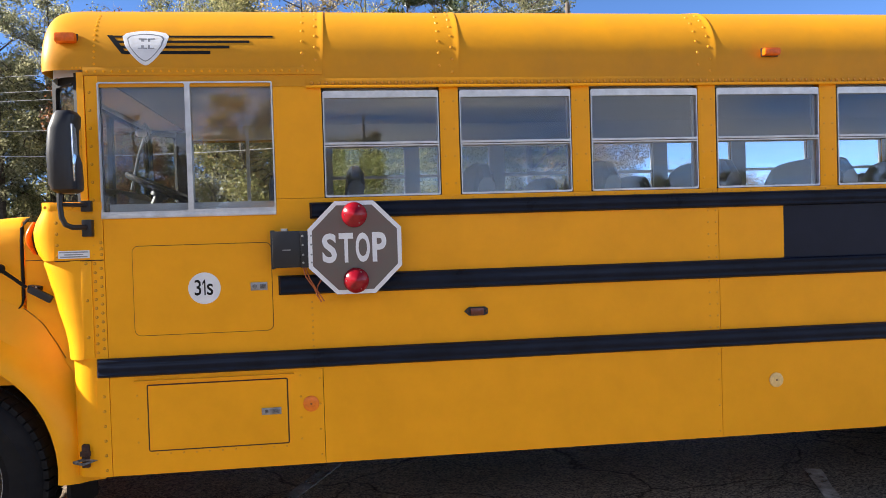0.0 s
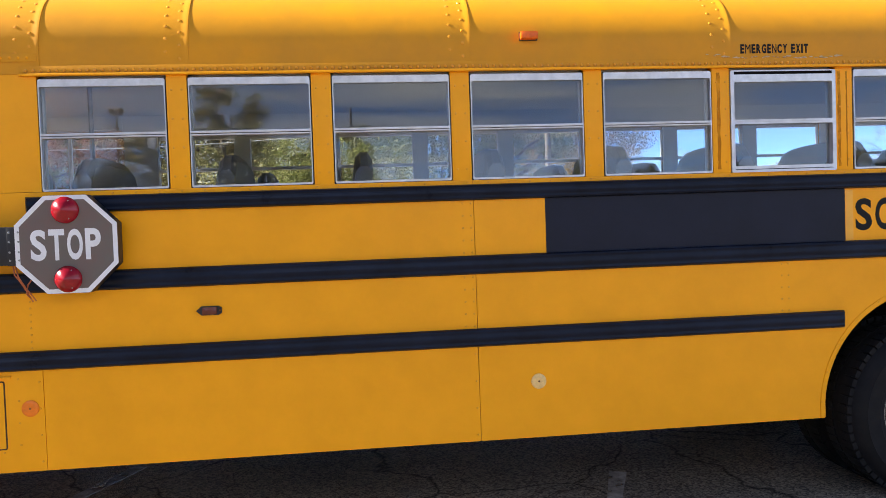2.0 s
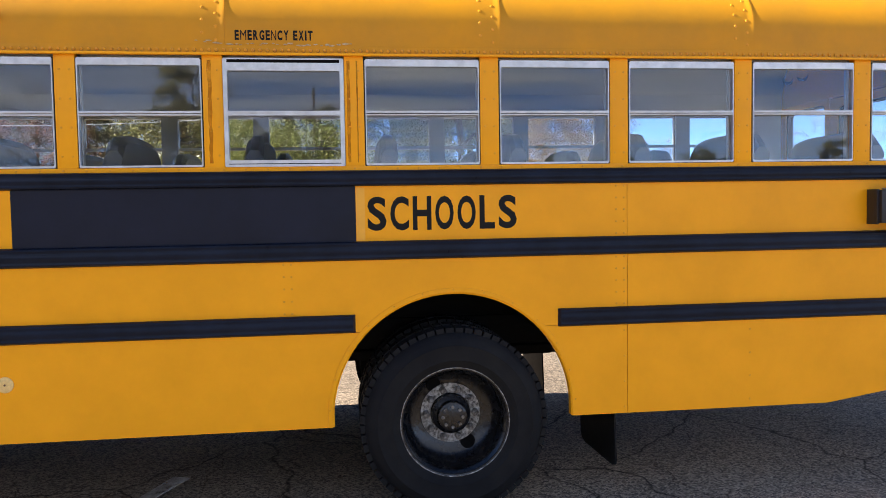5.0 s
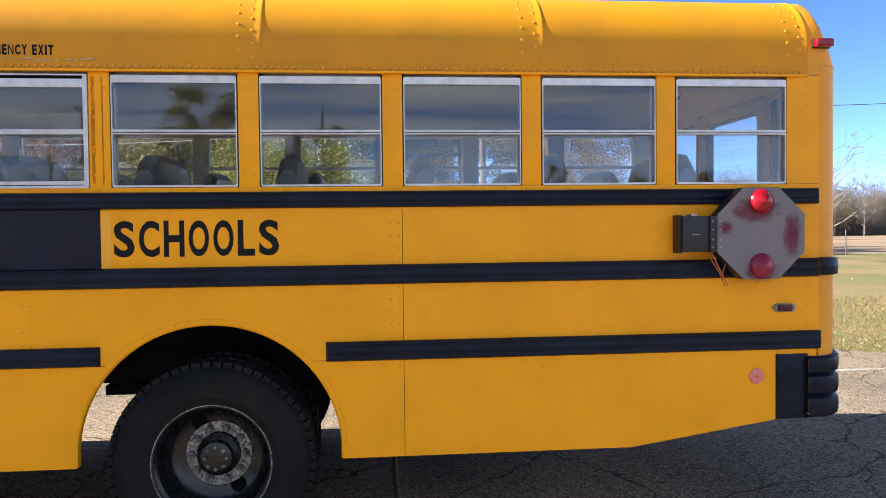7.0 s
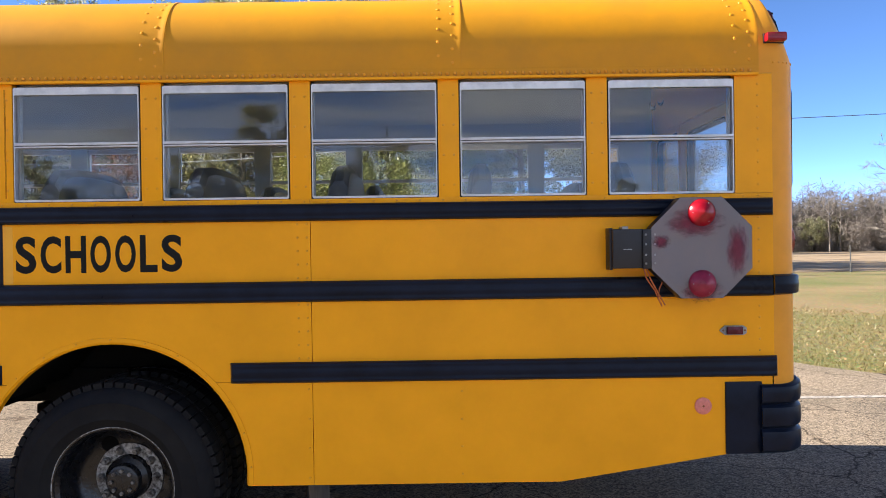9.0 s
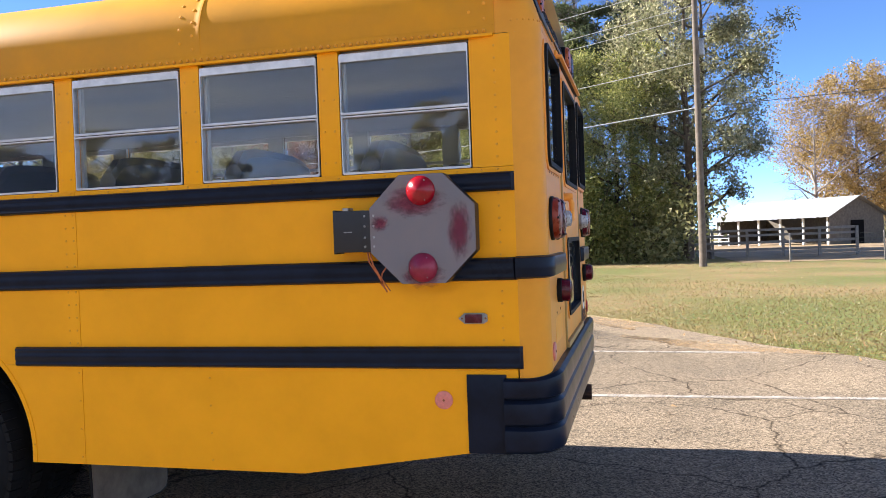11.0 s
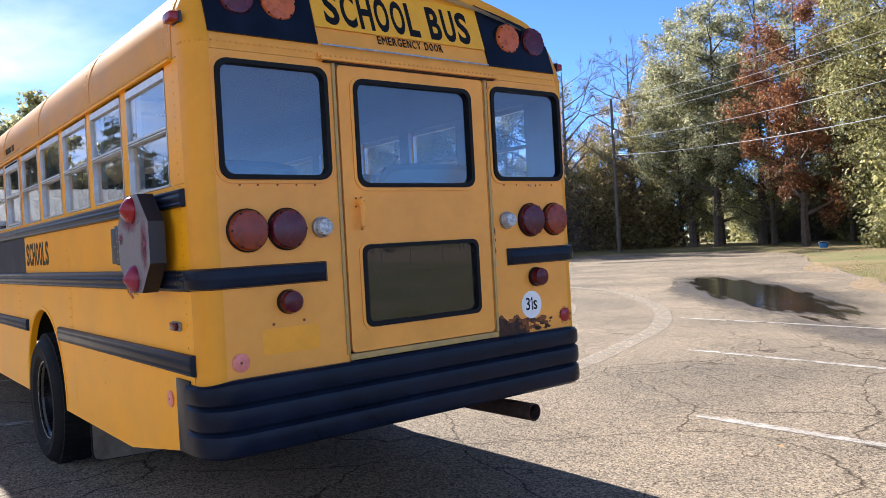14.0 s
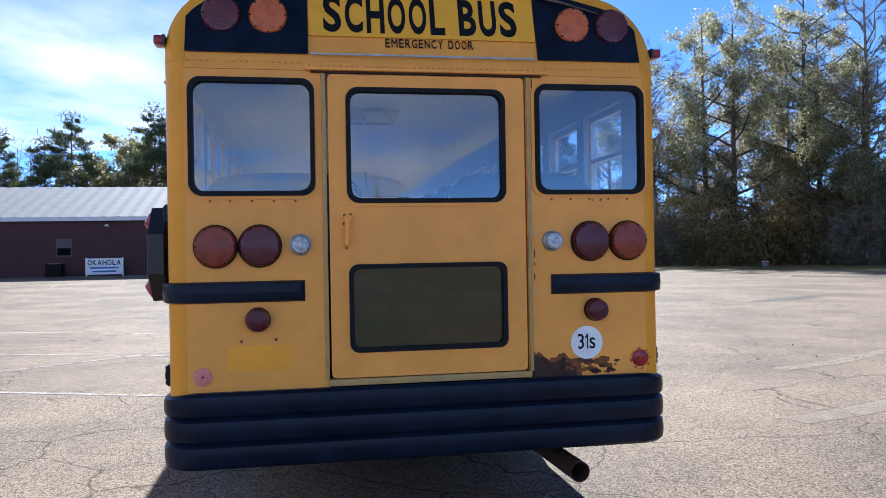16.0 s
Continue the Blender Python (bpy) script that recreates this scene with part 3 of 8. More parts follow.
for side in (-1, 1):
    put = on_side(side)
    # skirt panels below the lowest rub rail
    g = 0.0015
    skirts = [
        [(-1.22, SK), (-0.151 - g, SK), (-0.151 - g, SE), (-1.22, SE)],
        [(-0.151 + g, SK), (2.045 - g, SK), (2.045 - g, SE), (-0.151 + g, SE)],
        [(2.045 + g, SK), *a_left, (ACX - hx, SE), (2.045 + g, SE)],
        [(ACX + hx, SE), *a_right, (5.628 - g, SK), (5.628 - g, SE)],
        [(5.628 + g, SK), (6.83, SK), (7.63, 0.605), (7.86, 0.64), (7.86, SE), (5.628 + g, SE)],
    ]
    for s in skirts:
        part("skirt_panel", plate(bmesh.new(), s, [], put, 0.0, -0.03), YELLOW, bus, smooth=False)
    # side panels between skirt and window sill
    zs = SE + 0.002
    upper = [
        [(-1.22, zs), (2.045 - g, zs), (2.045 - g, WB), (-0.360, WB), (-0.360, 1.793), (-1.22, 1.793)],
        [(2.045 + g, zs), (ACX - hx, zs), *a_top[1:-1], (ACX + hx, zs), (5.628 - g, zs), (5.628 - g, WB), (2.045 + g, WB)],
        [(5.628 + g, zs), (7.87, zs), (7.87, WB), (5.628 + g, WB)],
    ]
    for s in upper:
        part("side_panel", plate(bmesh.new(), s, [], put, 0.0, -0.03), YELLOW, bus, smooth=False)
    for xs_ in (-0.151, 2.045, 5.628):
        part("seam_backing", boxm(xs_ - 0.02, xs_ + 0.02, *sorted((ys(side, -0.0305), ys(side, -0.036))), SK + 0.004, 1.86 if xs_ > 0 else SE), DARKSTEEL, bus)
    # pillars and header of the window band
    for i in range(10):
        part("window_pillar", boxm(WIN[i] + WW + 0.002, WIN[i + 1] - 0.002, min(put(0, 0, 0)[1], put(0, 0, -0.05)[1]), max(put(0, 0, 0)[1], put(0, 0, -0.05)[1]), WB, WT + 0.02, bevel=0.004), YELLOW, bus)
    lo, hi = sorted((ys(side), ys(side, -0.05)))
    part("rear_quarter_panel", boxm(WIN[-1] + WW + 0.002, 7.87, lo, hi, WB + 0.002, 2.450), YELLOW, bus)
    part("front_pillar_panel", boxm(-0.360, W0 - 0.002, lo, hi, WB + 0.002, 2.45), YELLOW, bus)
    part("window_header", boxm(-0.358, 7.80, *sorted((ys(side, -0.004), ys(side, -0.05))), WT + 0.022, 2.57), YELLOW, bus)
    part("cab_header", boxm(-1.22, -0.36, *sorted((ys(side, -0.004), ys(side, -0.05))), 2.480, 2.57), YELLOW, bus)
    # drip rail under the roof edge
    bm = bmesh.new()
    box(bm, -0.19, 7.80, *sorted((ys(side, 0.022), ys(side, -0.004))), 2.440, 2.452, bevel=0.003)
    part("drip_rail", bm, YELLOW, bus)

    # windows: aluminium frame, upper and lower panes
    for i, x0 in enumerate(WIN):
        x1 = x0 + WW
        exit_ = side == -1 and i == 5
        f, e = (0.021, 0.0) if exit_ else (0.0092, 0.0042)
        win = part("emergency_exit_window" if exit_ else "side_window", plate(bmesh.new(), rrect(x0 + e, x1 - e, WB + 0.6 * e, WT - 0.3 * e, 0.006, 1), [rrect(x0 + f, x1 - f, WM + 0.012, WT - (0.064 if exit_ else 0.038), 0.008, 2), rrect(x0 + f, x1 - f, WB + (0.034 if exit_ else 0.0125), WM - 0.012, 0.008, 2)], put, 0.008 if exit_ else 0.003, -0.028), ALU, bus, "bright aluminium split-sash frame")
        if not exit_:
            part("glazing_gasket", plate(bmesh.new(), rrect(x0 - 0.0015, x1 + 0.0015, WB + 0.0005, WT + 0.0015, 0.004, 1), [rrect(x0 + e + 0.003, x1 - e - 0.003, WB + 0.006, WT - 0.006, 0.004, 1)], put, -0.006, -0.026), RUBBER, win, "black rubber edging")
        # the two sashes meet in a double rail with a dark joint
        bm = bmesh.new()
        box(bm, x0 + f, x1 - f, *sorted((ys(side, -0.004), ys(side, 0.010))), WM - 0.001, WM + 0.010, bevel=0.002)
        box(bm, x0 + f, x1 - f, *sorted((ys(side, -0.004), ys(side, 0.006))), WM - 0.012, WM - 0.004, bevel=0.002)
        part("meeting_rail", bm, ALU, win)
        part("sash_joint", boxm(x0 + f, x1 - f, *sorted((ys(side, -0.004), ys(side, 0.0045))), WM - 0.004, WM - 0.001), RUBBER, win)
        part("upper_pane", boxm(x0 + f, x1 - f, *sorted((ys(side, -0.012), ys(side, -0.016))), WM + 0.010, WT - 0.036), TINTGLASS, win)
        part("lower_pane", boxm(x0 + f, x1 - f, *sorted((ys(side, -0.020), ys(side, -0.024))), WB + 0.012, WM - 0.012), GLASS, win)
        if exit_:
            part("top_gap", boxm(x0 + f, x1 - f, *sorted((ys(side, 0.0085), ys(side, 0.0))), WT - 0.023, WT - 0.007), DARKGAP, win)
            part("sill_line", boxm(x0 + f, x1 - f, *sorted((ys(side, 0.0088), ys(side, 0.0))), WB + 0.013, WB + 0.017), RUBBER, win)

    # rub rails: ribbed black channel
    def rub_rail(x0, x1, z0, z1):
        zc, h = (z0 + z1) / 2, (z1 - z0) / 2
        prof = [(-h, 0), (-h, 0.012), (-h * 0.86, 0.024), (-h * 0.70, 0.0275), (-h * 0.52, 0.0245), (-h * 0.36, 0.0245), (-h * 0.24, 0.0285), (h * 0.24, 0.0285), (h * 0.36, 0.0245), (h * 0.52, 0.0245), (h * 0.70, 0.0275), (h * 0.86, 0.024), (h, 0.012), (h, 0)]
        bm = bmesh.new()
        vs = loft(bm, [[(x, ys(side, 0.001 + d * k), zc + z) for z, d in prof] for x, k in ((x0, 0.0), (x0 + 0.012, 0.8), (x0 + 0.03, 1), (x1 - 0.03, 1), (x1 - 0.012, 0.8), (x1, 0.0))])
        r = part("rub_rail", bm, BLACK, bus, "ribbed black steel rub rail")
        n = max(2, int((x1 - x0) / 0.23))
        pts = [(x0 + 0.08 + (x1 - x0 - 0.16) * i / (n - 1), ys(side, 0.012), z) for i in range(n) for z in (z0 + 0.004,)]
        part("rail_bolts", rivets(pts, (0, side, 0), 0.0045, 0.010), DARKSTEEL, r)
    rub_rail(-0.192, 7.871, 1.765, 1.848)
    rub_rail(-0.364, 7.87, 1.374, 1.474)
    rub_rail(-1.279, 4.128, 0.990, 1.086)
    rub_rail(5.232, 7.884, 0.984, 1.083)
    # wheel-arch lip
    bm = bmesh.new()
    pts = [(ACX - 0.6584, SK + 0.002)] + arch(ACX, ACZ, AR, ACX - 0.6584, ACX + 0.6584, 36) + [(ACX + 0.6584, SK + 0.002)]
    loft(bm, [[(ACX + (x - ACX) * k, ys(side, d), ACZ + (z - ACZ) * k) for k, d in ((1.035, 0.0005), (1.034, 0.004), (1.0, 0.005), (0.985, -0.004), (0.985, -0.05))] for x, z in pts])
    lip = part("arch_lip", bm, YELLOW, bus)
    part("lip_rivets", rivets([(ACX + (x - ACX) * 1.02, ys(side, 0.004), ACZ + (z - ACZ) * 1.02) for x, z in pts[1::3]], (0, side, 0), 0.006, 0.003), RIVETPAINT, lip)
    # wheel well and inner liner
    bm = bmesh.new()
    loft(bm, [[(ACX + (x - ACX) * 1.03, ys(side, d), ACZ + (z - ACZ) * 1.03) for d in (-0.032, -0.80)] for x, z in pts[7:-7]])
    part("wheel_well", bm, DARKSTEEL, bus, "dark wheel-well liner")
    part("wheel_house_wall", plate(bmesh.new(), [(ACX + (x - ACX) * 1.03, ACZ + (z - ACZ) * 1.03) for x, z in pts[7:-7]], [], put, -0.80, -0.81), DARKSTEEL, bus)

    # rivet rows
    rows = []
    for xs_, za, zb in ((2.03, 1.10, 1.36), (1.985, 1.10, 1.36), (2.03, 1.49, 1.75), (1.985, 1.49, 1.75), (5.61, 1.10, 1.36), (5.565, 1.10, 1.36), (5.61, 1.49, 1.75), (5.565, 1.49, 1.75), (3.80, 1.10, 1.36), (3.76, 1.10, 1.36), (7.80, 0.68, 2.40)):
        n = int((zb - za) / 0.052)
        rows += [(xs_, ys(side, 0.0), za + (zb - za) * i / (n - 1)) for i in range(n)]
    for xs_ in (2.03, 5.61):
        rows += [(xs_, ys(side, 0), 0.52 + 0.43 * i / 3) for i in range(4)]
    for xs_ in (-0.17, 6.35):
        rows += [(xs_, ys(side, 0), 0.53 + 0.40 * i / 3) for i in range(4)]
    for i in range(10):
        rows += [(WIN[i] + WW + q, ys(side, 0), WB + 0.06 + 0.145 * k) for q in (0.028, 0.078) for k in range(4)]
    for k in range(70):
        rows.append((0.0 + k * 0.112, ys(side, 0.0), 1.858))
    part("body_rivets", rivets(rows, (0, side, 0), 0.006, 0.0032), RIVETPAINT, bus)
    eave = [(-0.16 + 0.0365 * k, ys(side, 0.004), 2.468) for k in range(218)]
    ev = part("eave_rivets", rivets(eave, (0, side, 0), 0.0088, 0.0075), RIVETPAINT, bus)
    part("grime_rivets", rivets([(x + 0.0015, y, z - 0.0025) for x, y, z in eave], (0, side, 0), 0.0115, 0.0006), GRIME, ev)


# ---- roof: rounded side coves and a low crown
def roof_profile(inset=0.0, n=64):
    R, zc = 0.345, 2.57
    half = [(HW, 2.452), (HW, 2.52)]
    for i in range(n + 1):
        a = radians(74.0 * i / n)
        half.append((HW - R + R * math.cos(a), zc + R * math.sin(a)))
    y1, z1 = half[-1]
    for i in range(1, 7):
        k = i / 6
        half.append((y1 * (1 - k), z1 + 0.138 * (1 - (1 - k) ** 2)))
    half = [(max(0, y - inset), z - (inset if z > 2.6 else inset * max(0, (z - 2.45) / 0.15))) for y, z in half]
    return [(-y, z) for y, z in half] + [(y, z) for y, z in half[-2::-1]]


SEAMS = [-1.27, -0.105, 0.61, 2.047, 3.484, 4.921, 6.358, 7.795]
for a, b in zip(SEAMS, SEAMS[1:]):
    bm = bmesh.new()
    rings = [[(x, YC + y, z) for y, z in roof_profile(i)] for x, i in ((a, 0.0), (a + 0.02, 0.0), (b - 0.03, 0.0), (b - 0.012, 0.0), (b, -0.003), (b + 0.012, -0.003), (b + 0.0125, 0.004))]
    loft(bm, rings)
    panel = part("roof_panel", bm, ROOFYELLOW, bus)
    bm = bmesh.new()
    for side in (-1, 1):
        for col, dx, start in ((0, -0.032, 0.0), (1, -0.100, 0.035)):
            for k in range(8):
                arc = start + 0.068 * k - 0.05
                ang = max(0.0, arc) / 0.345
                if ang > radians(72):
                    continue
                y, z = HW - 0.345 + 0.345 * math.cos(ang), 2.57 + 0.345 * math.sin(ang) + min(0.0, arc)
                lathe(bm, [(0.0095, -0.001), (0.0075, 0.0018), (0.0035, 0.0028), (0, 0.0031)], (b + dx, YC + side * y, z), (0, side * math.cos(ang), math.sin(ang)), 8)
    part("seam_rivets", bm, RIVETPAINT, panel)
# lower lap of each roof edge
for side in (-1, 1):
    part("roof_edge_strip", boxm(-0.19, 7.80, *sorted((ys(side, 0.004), ys(side, -0.003))), 2.450, 2.492, bevel=0.001), ROOFYELLOW, bus)
    part("front_edge_strip", boxm(-1.29, -0.105, *sorted((ys(side, 0.006), ys(side, -0.003))), 2.512, 2.552, bevel=0.001), ROOFYELLOW, bus)
    part("edge_rivets", rivets([(-1.27 + 0.04 * k, ys(side, 0.006), 2.532) for k in range(29)], (0, side, 0), 0.0072, 0.005), YELLOW, bus)

bm = bmesh.new()
loft(bm, [[(x, YC + y, z) for y, z in ((-w_, 3.0), (-w_, zt - 0.03), (-w_ + 0.03, zt), (w_ - 0.03, zt), (w_, zt - 0.03), (w_, 3.0))] for x, w_, zt in ((3.725, 0.30, 3.06), (3.735, 0.31, 3.075), (3.80, 0.33, 3.102), (4.36, 0.33, 3.102), (4.43, 0.31, 3.085), (4.435, 0.30, 3.06))])
part("roof_hatch", bm, WHITE, bus, "white plastic roof hatch lid")
# rear cap of the roof and rounded rear corner posts
bm = bmesh.new()
rc = 0.13
rings = []
for i in range(9):
    a = math.pi / 2 * i / 8
    rings.append([(7.87 + rc * math.sin(a) - lean(z) * math.sin(a), YC + y, z) for y, z in roof_profile(rc * 0.75 * (1 - math.cos(a)))])
loft(bm, [[(7.80, YC + y, z) for y, z in roof_profile(0)]] + rings)
part("rear_roof_cap", bm, CAPYELLOW, bus)
for side in (-1, 1):
    bm = bmesh.new()
    rows = []
    for z in (0.62, SE, 1.4, WB, 2.30, 2.452):
        rows.append([(7.866 + 0.134 * math.sin(math.pi / 2 * i / 8), ys(side, -0.0975 * (1 - math.cos(math.pi / 2 * i / 8))), z) for i in range(9)])
    loft(bm, rows)
    part("rear_corner_panel", bm, CAPYELLOW, bus)
    bm = bmesh.new()
    for k in range(7):
        a = radians(6 + 12.5 * k)
        lathe(bm, [(0.0065, -0.002), (0.0055, 0.0025), (0, 0.004)], (7.866 + 0.134 * math.sin(a) - lean(2.505) * math.sin(a), ys(side, -0.0975 * (1 - math.cos(a))), 2.505), (math.sin(a), side * math.cos(a), 0), 7)
    part("corner_rivets", bm, RIVETPAINT, bus)

# rear wall: three sections with rounded window openings
RZ = 0.015
prof = roof_profile(rc * 0.75)
top = [(YC + y, z) for y, z in prof]                       # from street side over the top to the door side
HEAD = 2.470


def cut_top(z0, y0, y1):
    return [(y0, z0), (y1, z0)] + [(y, z) for y, z in reversed(top) if z > z0 and y0 < y < y1]


def win_holes(y0, y1, z0, z1, r=0.055):
    return rrect(y0, y1, z0, z1, r)


RW = {"left": (4.24, 4.81, 1.881, 2.426), "right": (5.902, 6.468, 1.881, 2.424), "door": (4.966, 5.74, 1.843, 2.390), "low": (4.97, 5.738, 1.128, 1.542)}
yl, yr = YC - HW + 0.0975, YC + HW - 0.0975
part("rear_panel", plate(bmesh.new(), [(yl, 0.62), (4.868, 0.62), (4.868, HEAD), (yl, HEAD)], [win_holes(*RW["left"])], on_rear, 0.0, -0.04), REARYELLOW, bus, smooth=False)
part("rear_panel", plate(bmesh.new(), [(5.852, 0.62), (yr, 0.62), (yr, HEAD), (5.852, HEAD)], [win_holes(*RW["right"])], on_rear, 0.0, -0.04), REARYELLOW, bus, smooth=False)
part("rear_header_panel", plate(bmesh.new(), cut_top(HEAD + 0.002, yl, yr), [], on_rear, 0.0, -0.04), REARYELLOW, bus, smooth=False)
rdoor = part("emergency_door", plate(bmesh.new(), rrect(4.878, 5.842, 1.005, 2.455, 0.02, 2), [win_holes(*RW["door"]), win_holes(*RW["low"], 0.04)], on_rear, 0.006, -0.04), REARYELLOW, bus, "flat yellow emergency door with two windows")
part("door_sill", boxm(7.97, 8.02, 4.86, 5.86, 0.970, 1.001, bevel=0.004), TRIMSTRIP, bus)
for y in (4.856, 5.864):
    part("door_edge_trim", boxm(7.99, 8.010, y - 0.009, y + 0.009, 1.0, 2.47, bevel=0.003), TRIMSTRIP, bus)
part("rear_sill_wall", boxm(7.93, 7.96, 4.2, 6.5, 0.62, 1.0), DARKSTEEL, bus)
for key, holder in (("left", bus), ("right", bus), ("door", rdoor), ("low", rdoor)):
    y0, y1, z0, z1 = RW[key]
    r = 0.04 if key == "low" else 0.055
    w = 0.018
    part("window_lip", plate(bmesh.new(), rrect(y0 - 0.022, y1 + 0.022, z0 - 0.022, z1 + 0.022, r + 0.02, 8), [rrect(y0 - 0.005, y1 + 0.005, z0 - 0.005, z1 + 0.005, r + 0.005, 8)], on_rear, 0.0125 if holder is rdoor else 0.007, 0.0065 if holder is rdoor else 0.0005), REARYELLOW, holder)
    gask = part("window_gasket", plate(bmesh.new(), rrect(y0 - 0.004, y1 + 0.004, z0 - 0.004, z1 + 0.004, r + 0.004, 6), [rrect(y0 + w, y1 - w, z0 + w, z1 - w, r - 0.005, 6)], on_rear, 0.019, -0.03), RUBBER, holder, "black rubber window gasket")
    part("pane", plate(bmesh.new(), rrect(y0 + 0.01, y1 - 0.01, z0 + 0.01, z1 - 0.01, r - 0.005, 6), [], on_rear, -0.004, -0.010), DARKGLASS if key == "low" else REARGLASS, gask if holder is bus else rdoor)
# drip moulding and rivets above the door
part("door_drip_moulding", boxm(7.995, 8.036, 4.775, 5.953, 2.468, 2.484, bevel=0.004), REARYELLOW, bus)
part("moulding_flange", boxm(7.995, 8.008, 4.775, 5.953, 2.4845, 2.508, bevel=0.002), REARYELLOW, bus)
part("moulding_seal", boxm(7.995, 8.020, 4.80, 5.93, 2.460, 2.4675, bevel=0.002), DARKRUST, bus)
part("moulding_rivets", rivets([(8.0075, 4.79 + 0.030 * k, 2.496) for k in range(39)], (1, 0, 0), 0.0075, 0.006), REARYELLOW, bus)
part("header_seam_strip", boxm(7.998, 8.004, 4.80, 5.91, 2.548, 2.556), STEEL, bus)
part("header_rivets", rivets([(8.0 - lean(2.51), 4.235 + 0.03 * k, 2.51) for k in range(18)] + [(8.0 - lean(2.51), 5.96 + 0.03 * k, 2.51) for k in range(17)], (1, 0, 0), 0.0055, 0.004), REARYELLOW, bus)
part("sash_rivets", rivets([(8.0, y, 1.852) for y in (4.33, 4.42, 4.52, 4.62, 4.72, 5.98, 6.08, 6.18, 6.28, 6.38)], (1, 0, 0), 0.006, 0.003), RUST, bus)
# black lamp boards and the yellow sign between them
wide = [(YC + y, z) for y, z in roof_profile(0.035, 14)]
for a, b in ((4.224, 4.790), (5.928, 6.466)):
    edge = [(y, min(2.96, z - 0.012)) for y, z in reversed(wide) if z > 2.575 and a < y < b]
    pts = [(a, 2.553), (b, 2.553)] + (edge + [(a, 2.94)] if a > 5 else [(b, 2.94)] + edge)
    part("lamp_board", plate(bmesh.new(), pts, [], on_rear, 0.007, -0.02), BLACK, bus, "black warning lamp board", smooth=False)
sign = part("school_bus_sign", plate(bmesh.new(), [(4.795, 2.650), (5.923, 2.650), (5.923, 2.905), (4.795, 2.905)], [], on_rear, 0.005, 0.0), SIGNYELLOW, bus, "yellow reflective sign with black letters")
rear_put = lambda y, z, d: Matrix.Translation((8.0 + d - lean(z), y, z)) @ Matrix.Rotation(-math.atan(0.30) if z > 2.55 else 0.0, 4, "Y") @ pose(0, 0, 0, 90, 0, 90)
lettering("SCHOOL BUS", sign, rear_put(4.865, 2.671, 0.0055), 0.968, 0.206, LETTERBLACK, bold=0.029, gap=0.2)
lettering("EMERGENCY DOOR", bus, rear_put(5.163, 2.600, 0.0008), 0.437, 0.046, LETTERBLACK, bold=0.002, gap=0.34)


def round_lamp(name, y, z, r, lens_mat, depth=0.035, base=0.012, screws=6, label=""):
    base -= lean(z)
    bm = bmesh.new()
    lathe(bm, [(0, -lean(z)), (r * 1.06, -lean(z) - 0.03), (r * 1.06, base), (r, base + 0.004)], (8.0, y, z), (1, 0, 0), 28)
    lamp = part(name, bm, RUBBER, bus, label)
    bm = bmesh.new()
    lathe(bm, [(r, base), (r * 0.985, base + depth * 0.55), (r * 0.9, base + depth * 0.85), (r * 0.55, base + depth * 0.97), (0, base + depth)], (8.0, y, z), (1, 0, 0), 28)
    for k in (0.3, 0.5, 0.7, 0.85):
        lathe(bm, [(r * k - 0.002, base + depth * (1.0 - 0.35 * k ** 5)), (r * k, base + depth * (1.012 - 0.35 * k ** 5)), (r * k + 0.002, base + depth * (1.0 - 0.35 * k ** 5))], (8.0, y, z), (1, 0, 0), 28)
    lens = part("lens", bm, lens_mat, lamp)
    if screws:
        part("screws", rivets([(8.0 + base + depth * 0.72, y + r * 0.9 * math.cos(6.283 * i / screws), z + r * 0.9 * math.sin(6.283 * i / screws)) for i in range(screws)], (1, 0, 0), 0.006, 0.010), RUBBER, lamp)
    return lamp


zl = 1.626 + RZ
for y, m, nm, lb in ((4.352, DULLAMBER, "turn_lamp", "large round dull amber turn lamp"), (6.377, DULLAMBER, "turn_lamp", "large round dull amber turn lamp"), (4.553, DARKRED, "brake_lamp", "large round dark red brake lamp"), (6.177, DARKRED, "brake_lamp", "large round dark red brake lamp")):
    round_lamp(nm, y, zl, 0.096, m, label=lb)
for y in (4.74, 5.978):
    lamp = round_lamp("reversing_lamp", y, zl + 0.003, 0.042, CLEAR, depth=0.05, screws=0, label="small clear reversing lamp")
    bm = bmesh.new(); lathe(bm, [(0.051, 0), (0.051, 0.02), (0.043, 0.024)], (8.0, y, zl + 0.003), (1, 0, 0), 24)
    part("bezel", bm, STEEL, lamp)
for y in (4.539, 6.197):
    round_lamp("tail_lamp", y, 1.281 + RZ, 0.055, DARKRED, depth=0.05, base=0.02, screws=0, label="small round dark red tail lamp")
for y, m, nm in ((4.387, DARKRED, "warning_lamp"), (4.604, ROOFAMBER, "warning_lamp"), (6.122, ROOFAMBER, "warning_lamp"), (6.336, DARKRED, "warning_lamp")):
    round_lamp(nm, y, 2.726 + RZ, 0.090, m, depth=0.030, base=0.012, screws=8, label="round roof warning lamp in a black hood")
for y, z, m in ((4.285, 1.022, PINK), (6.435, 1.026, RED)):
    bm = bmesh.new(); lathe(bm, [(0.043, 0), (0.043, 0.006), (0.038, 0.009), (0.006, 0.009), (0.005, 0.006), (0, 0.006)], (8.0, y, z + RZ), (1, 0, 0), 24)
    rf = part("reflector", bm, m, bus, "round reflector")
    bm = bmesh.new(); lathe(bm, [(0.007, 0), (0.006, 0.003), (0, 0.004)], (8.008, y, z + RZ), (1, 0, 0), 10)
    part("screw", bm, RUST, rf)
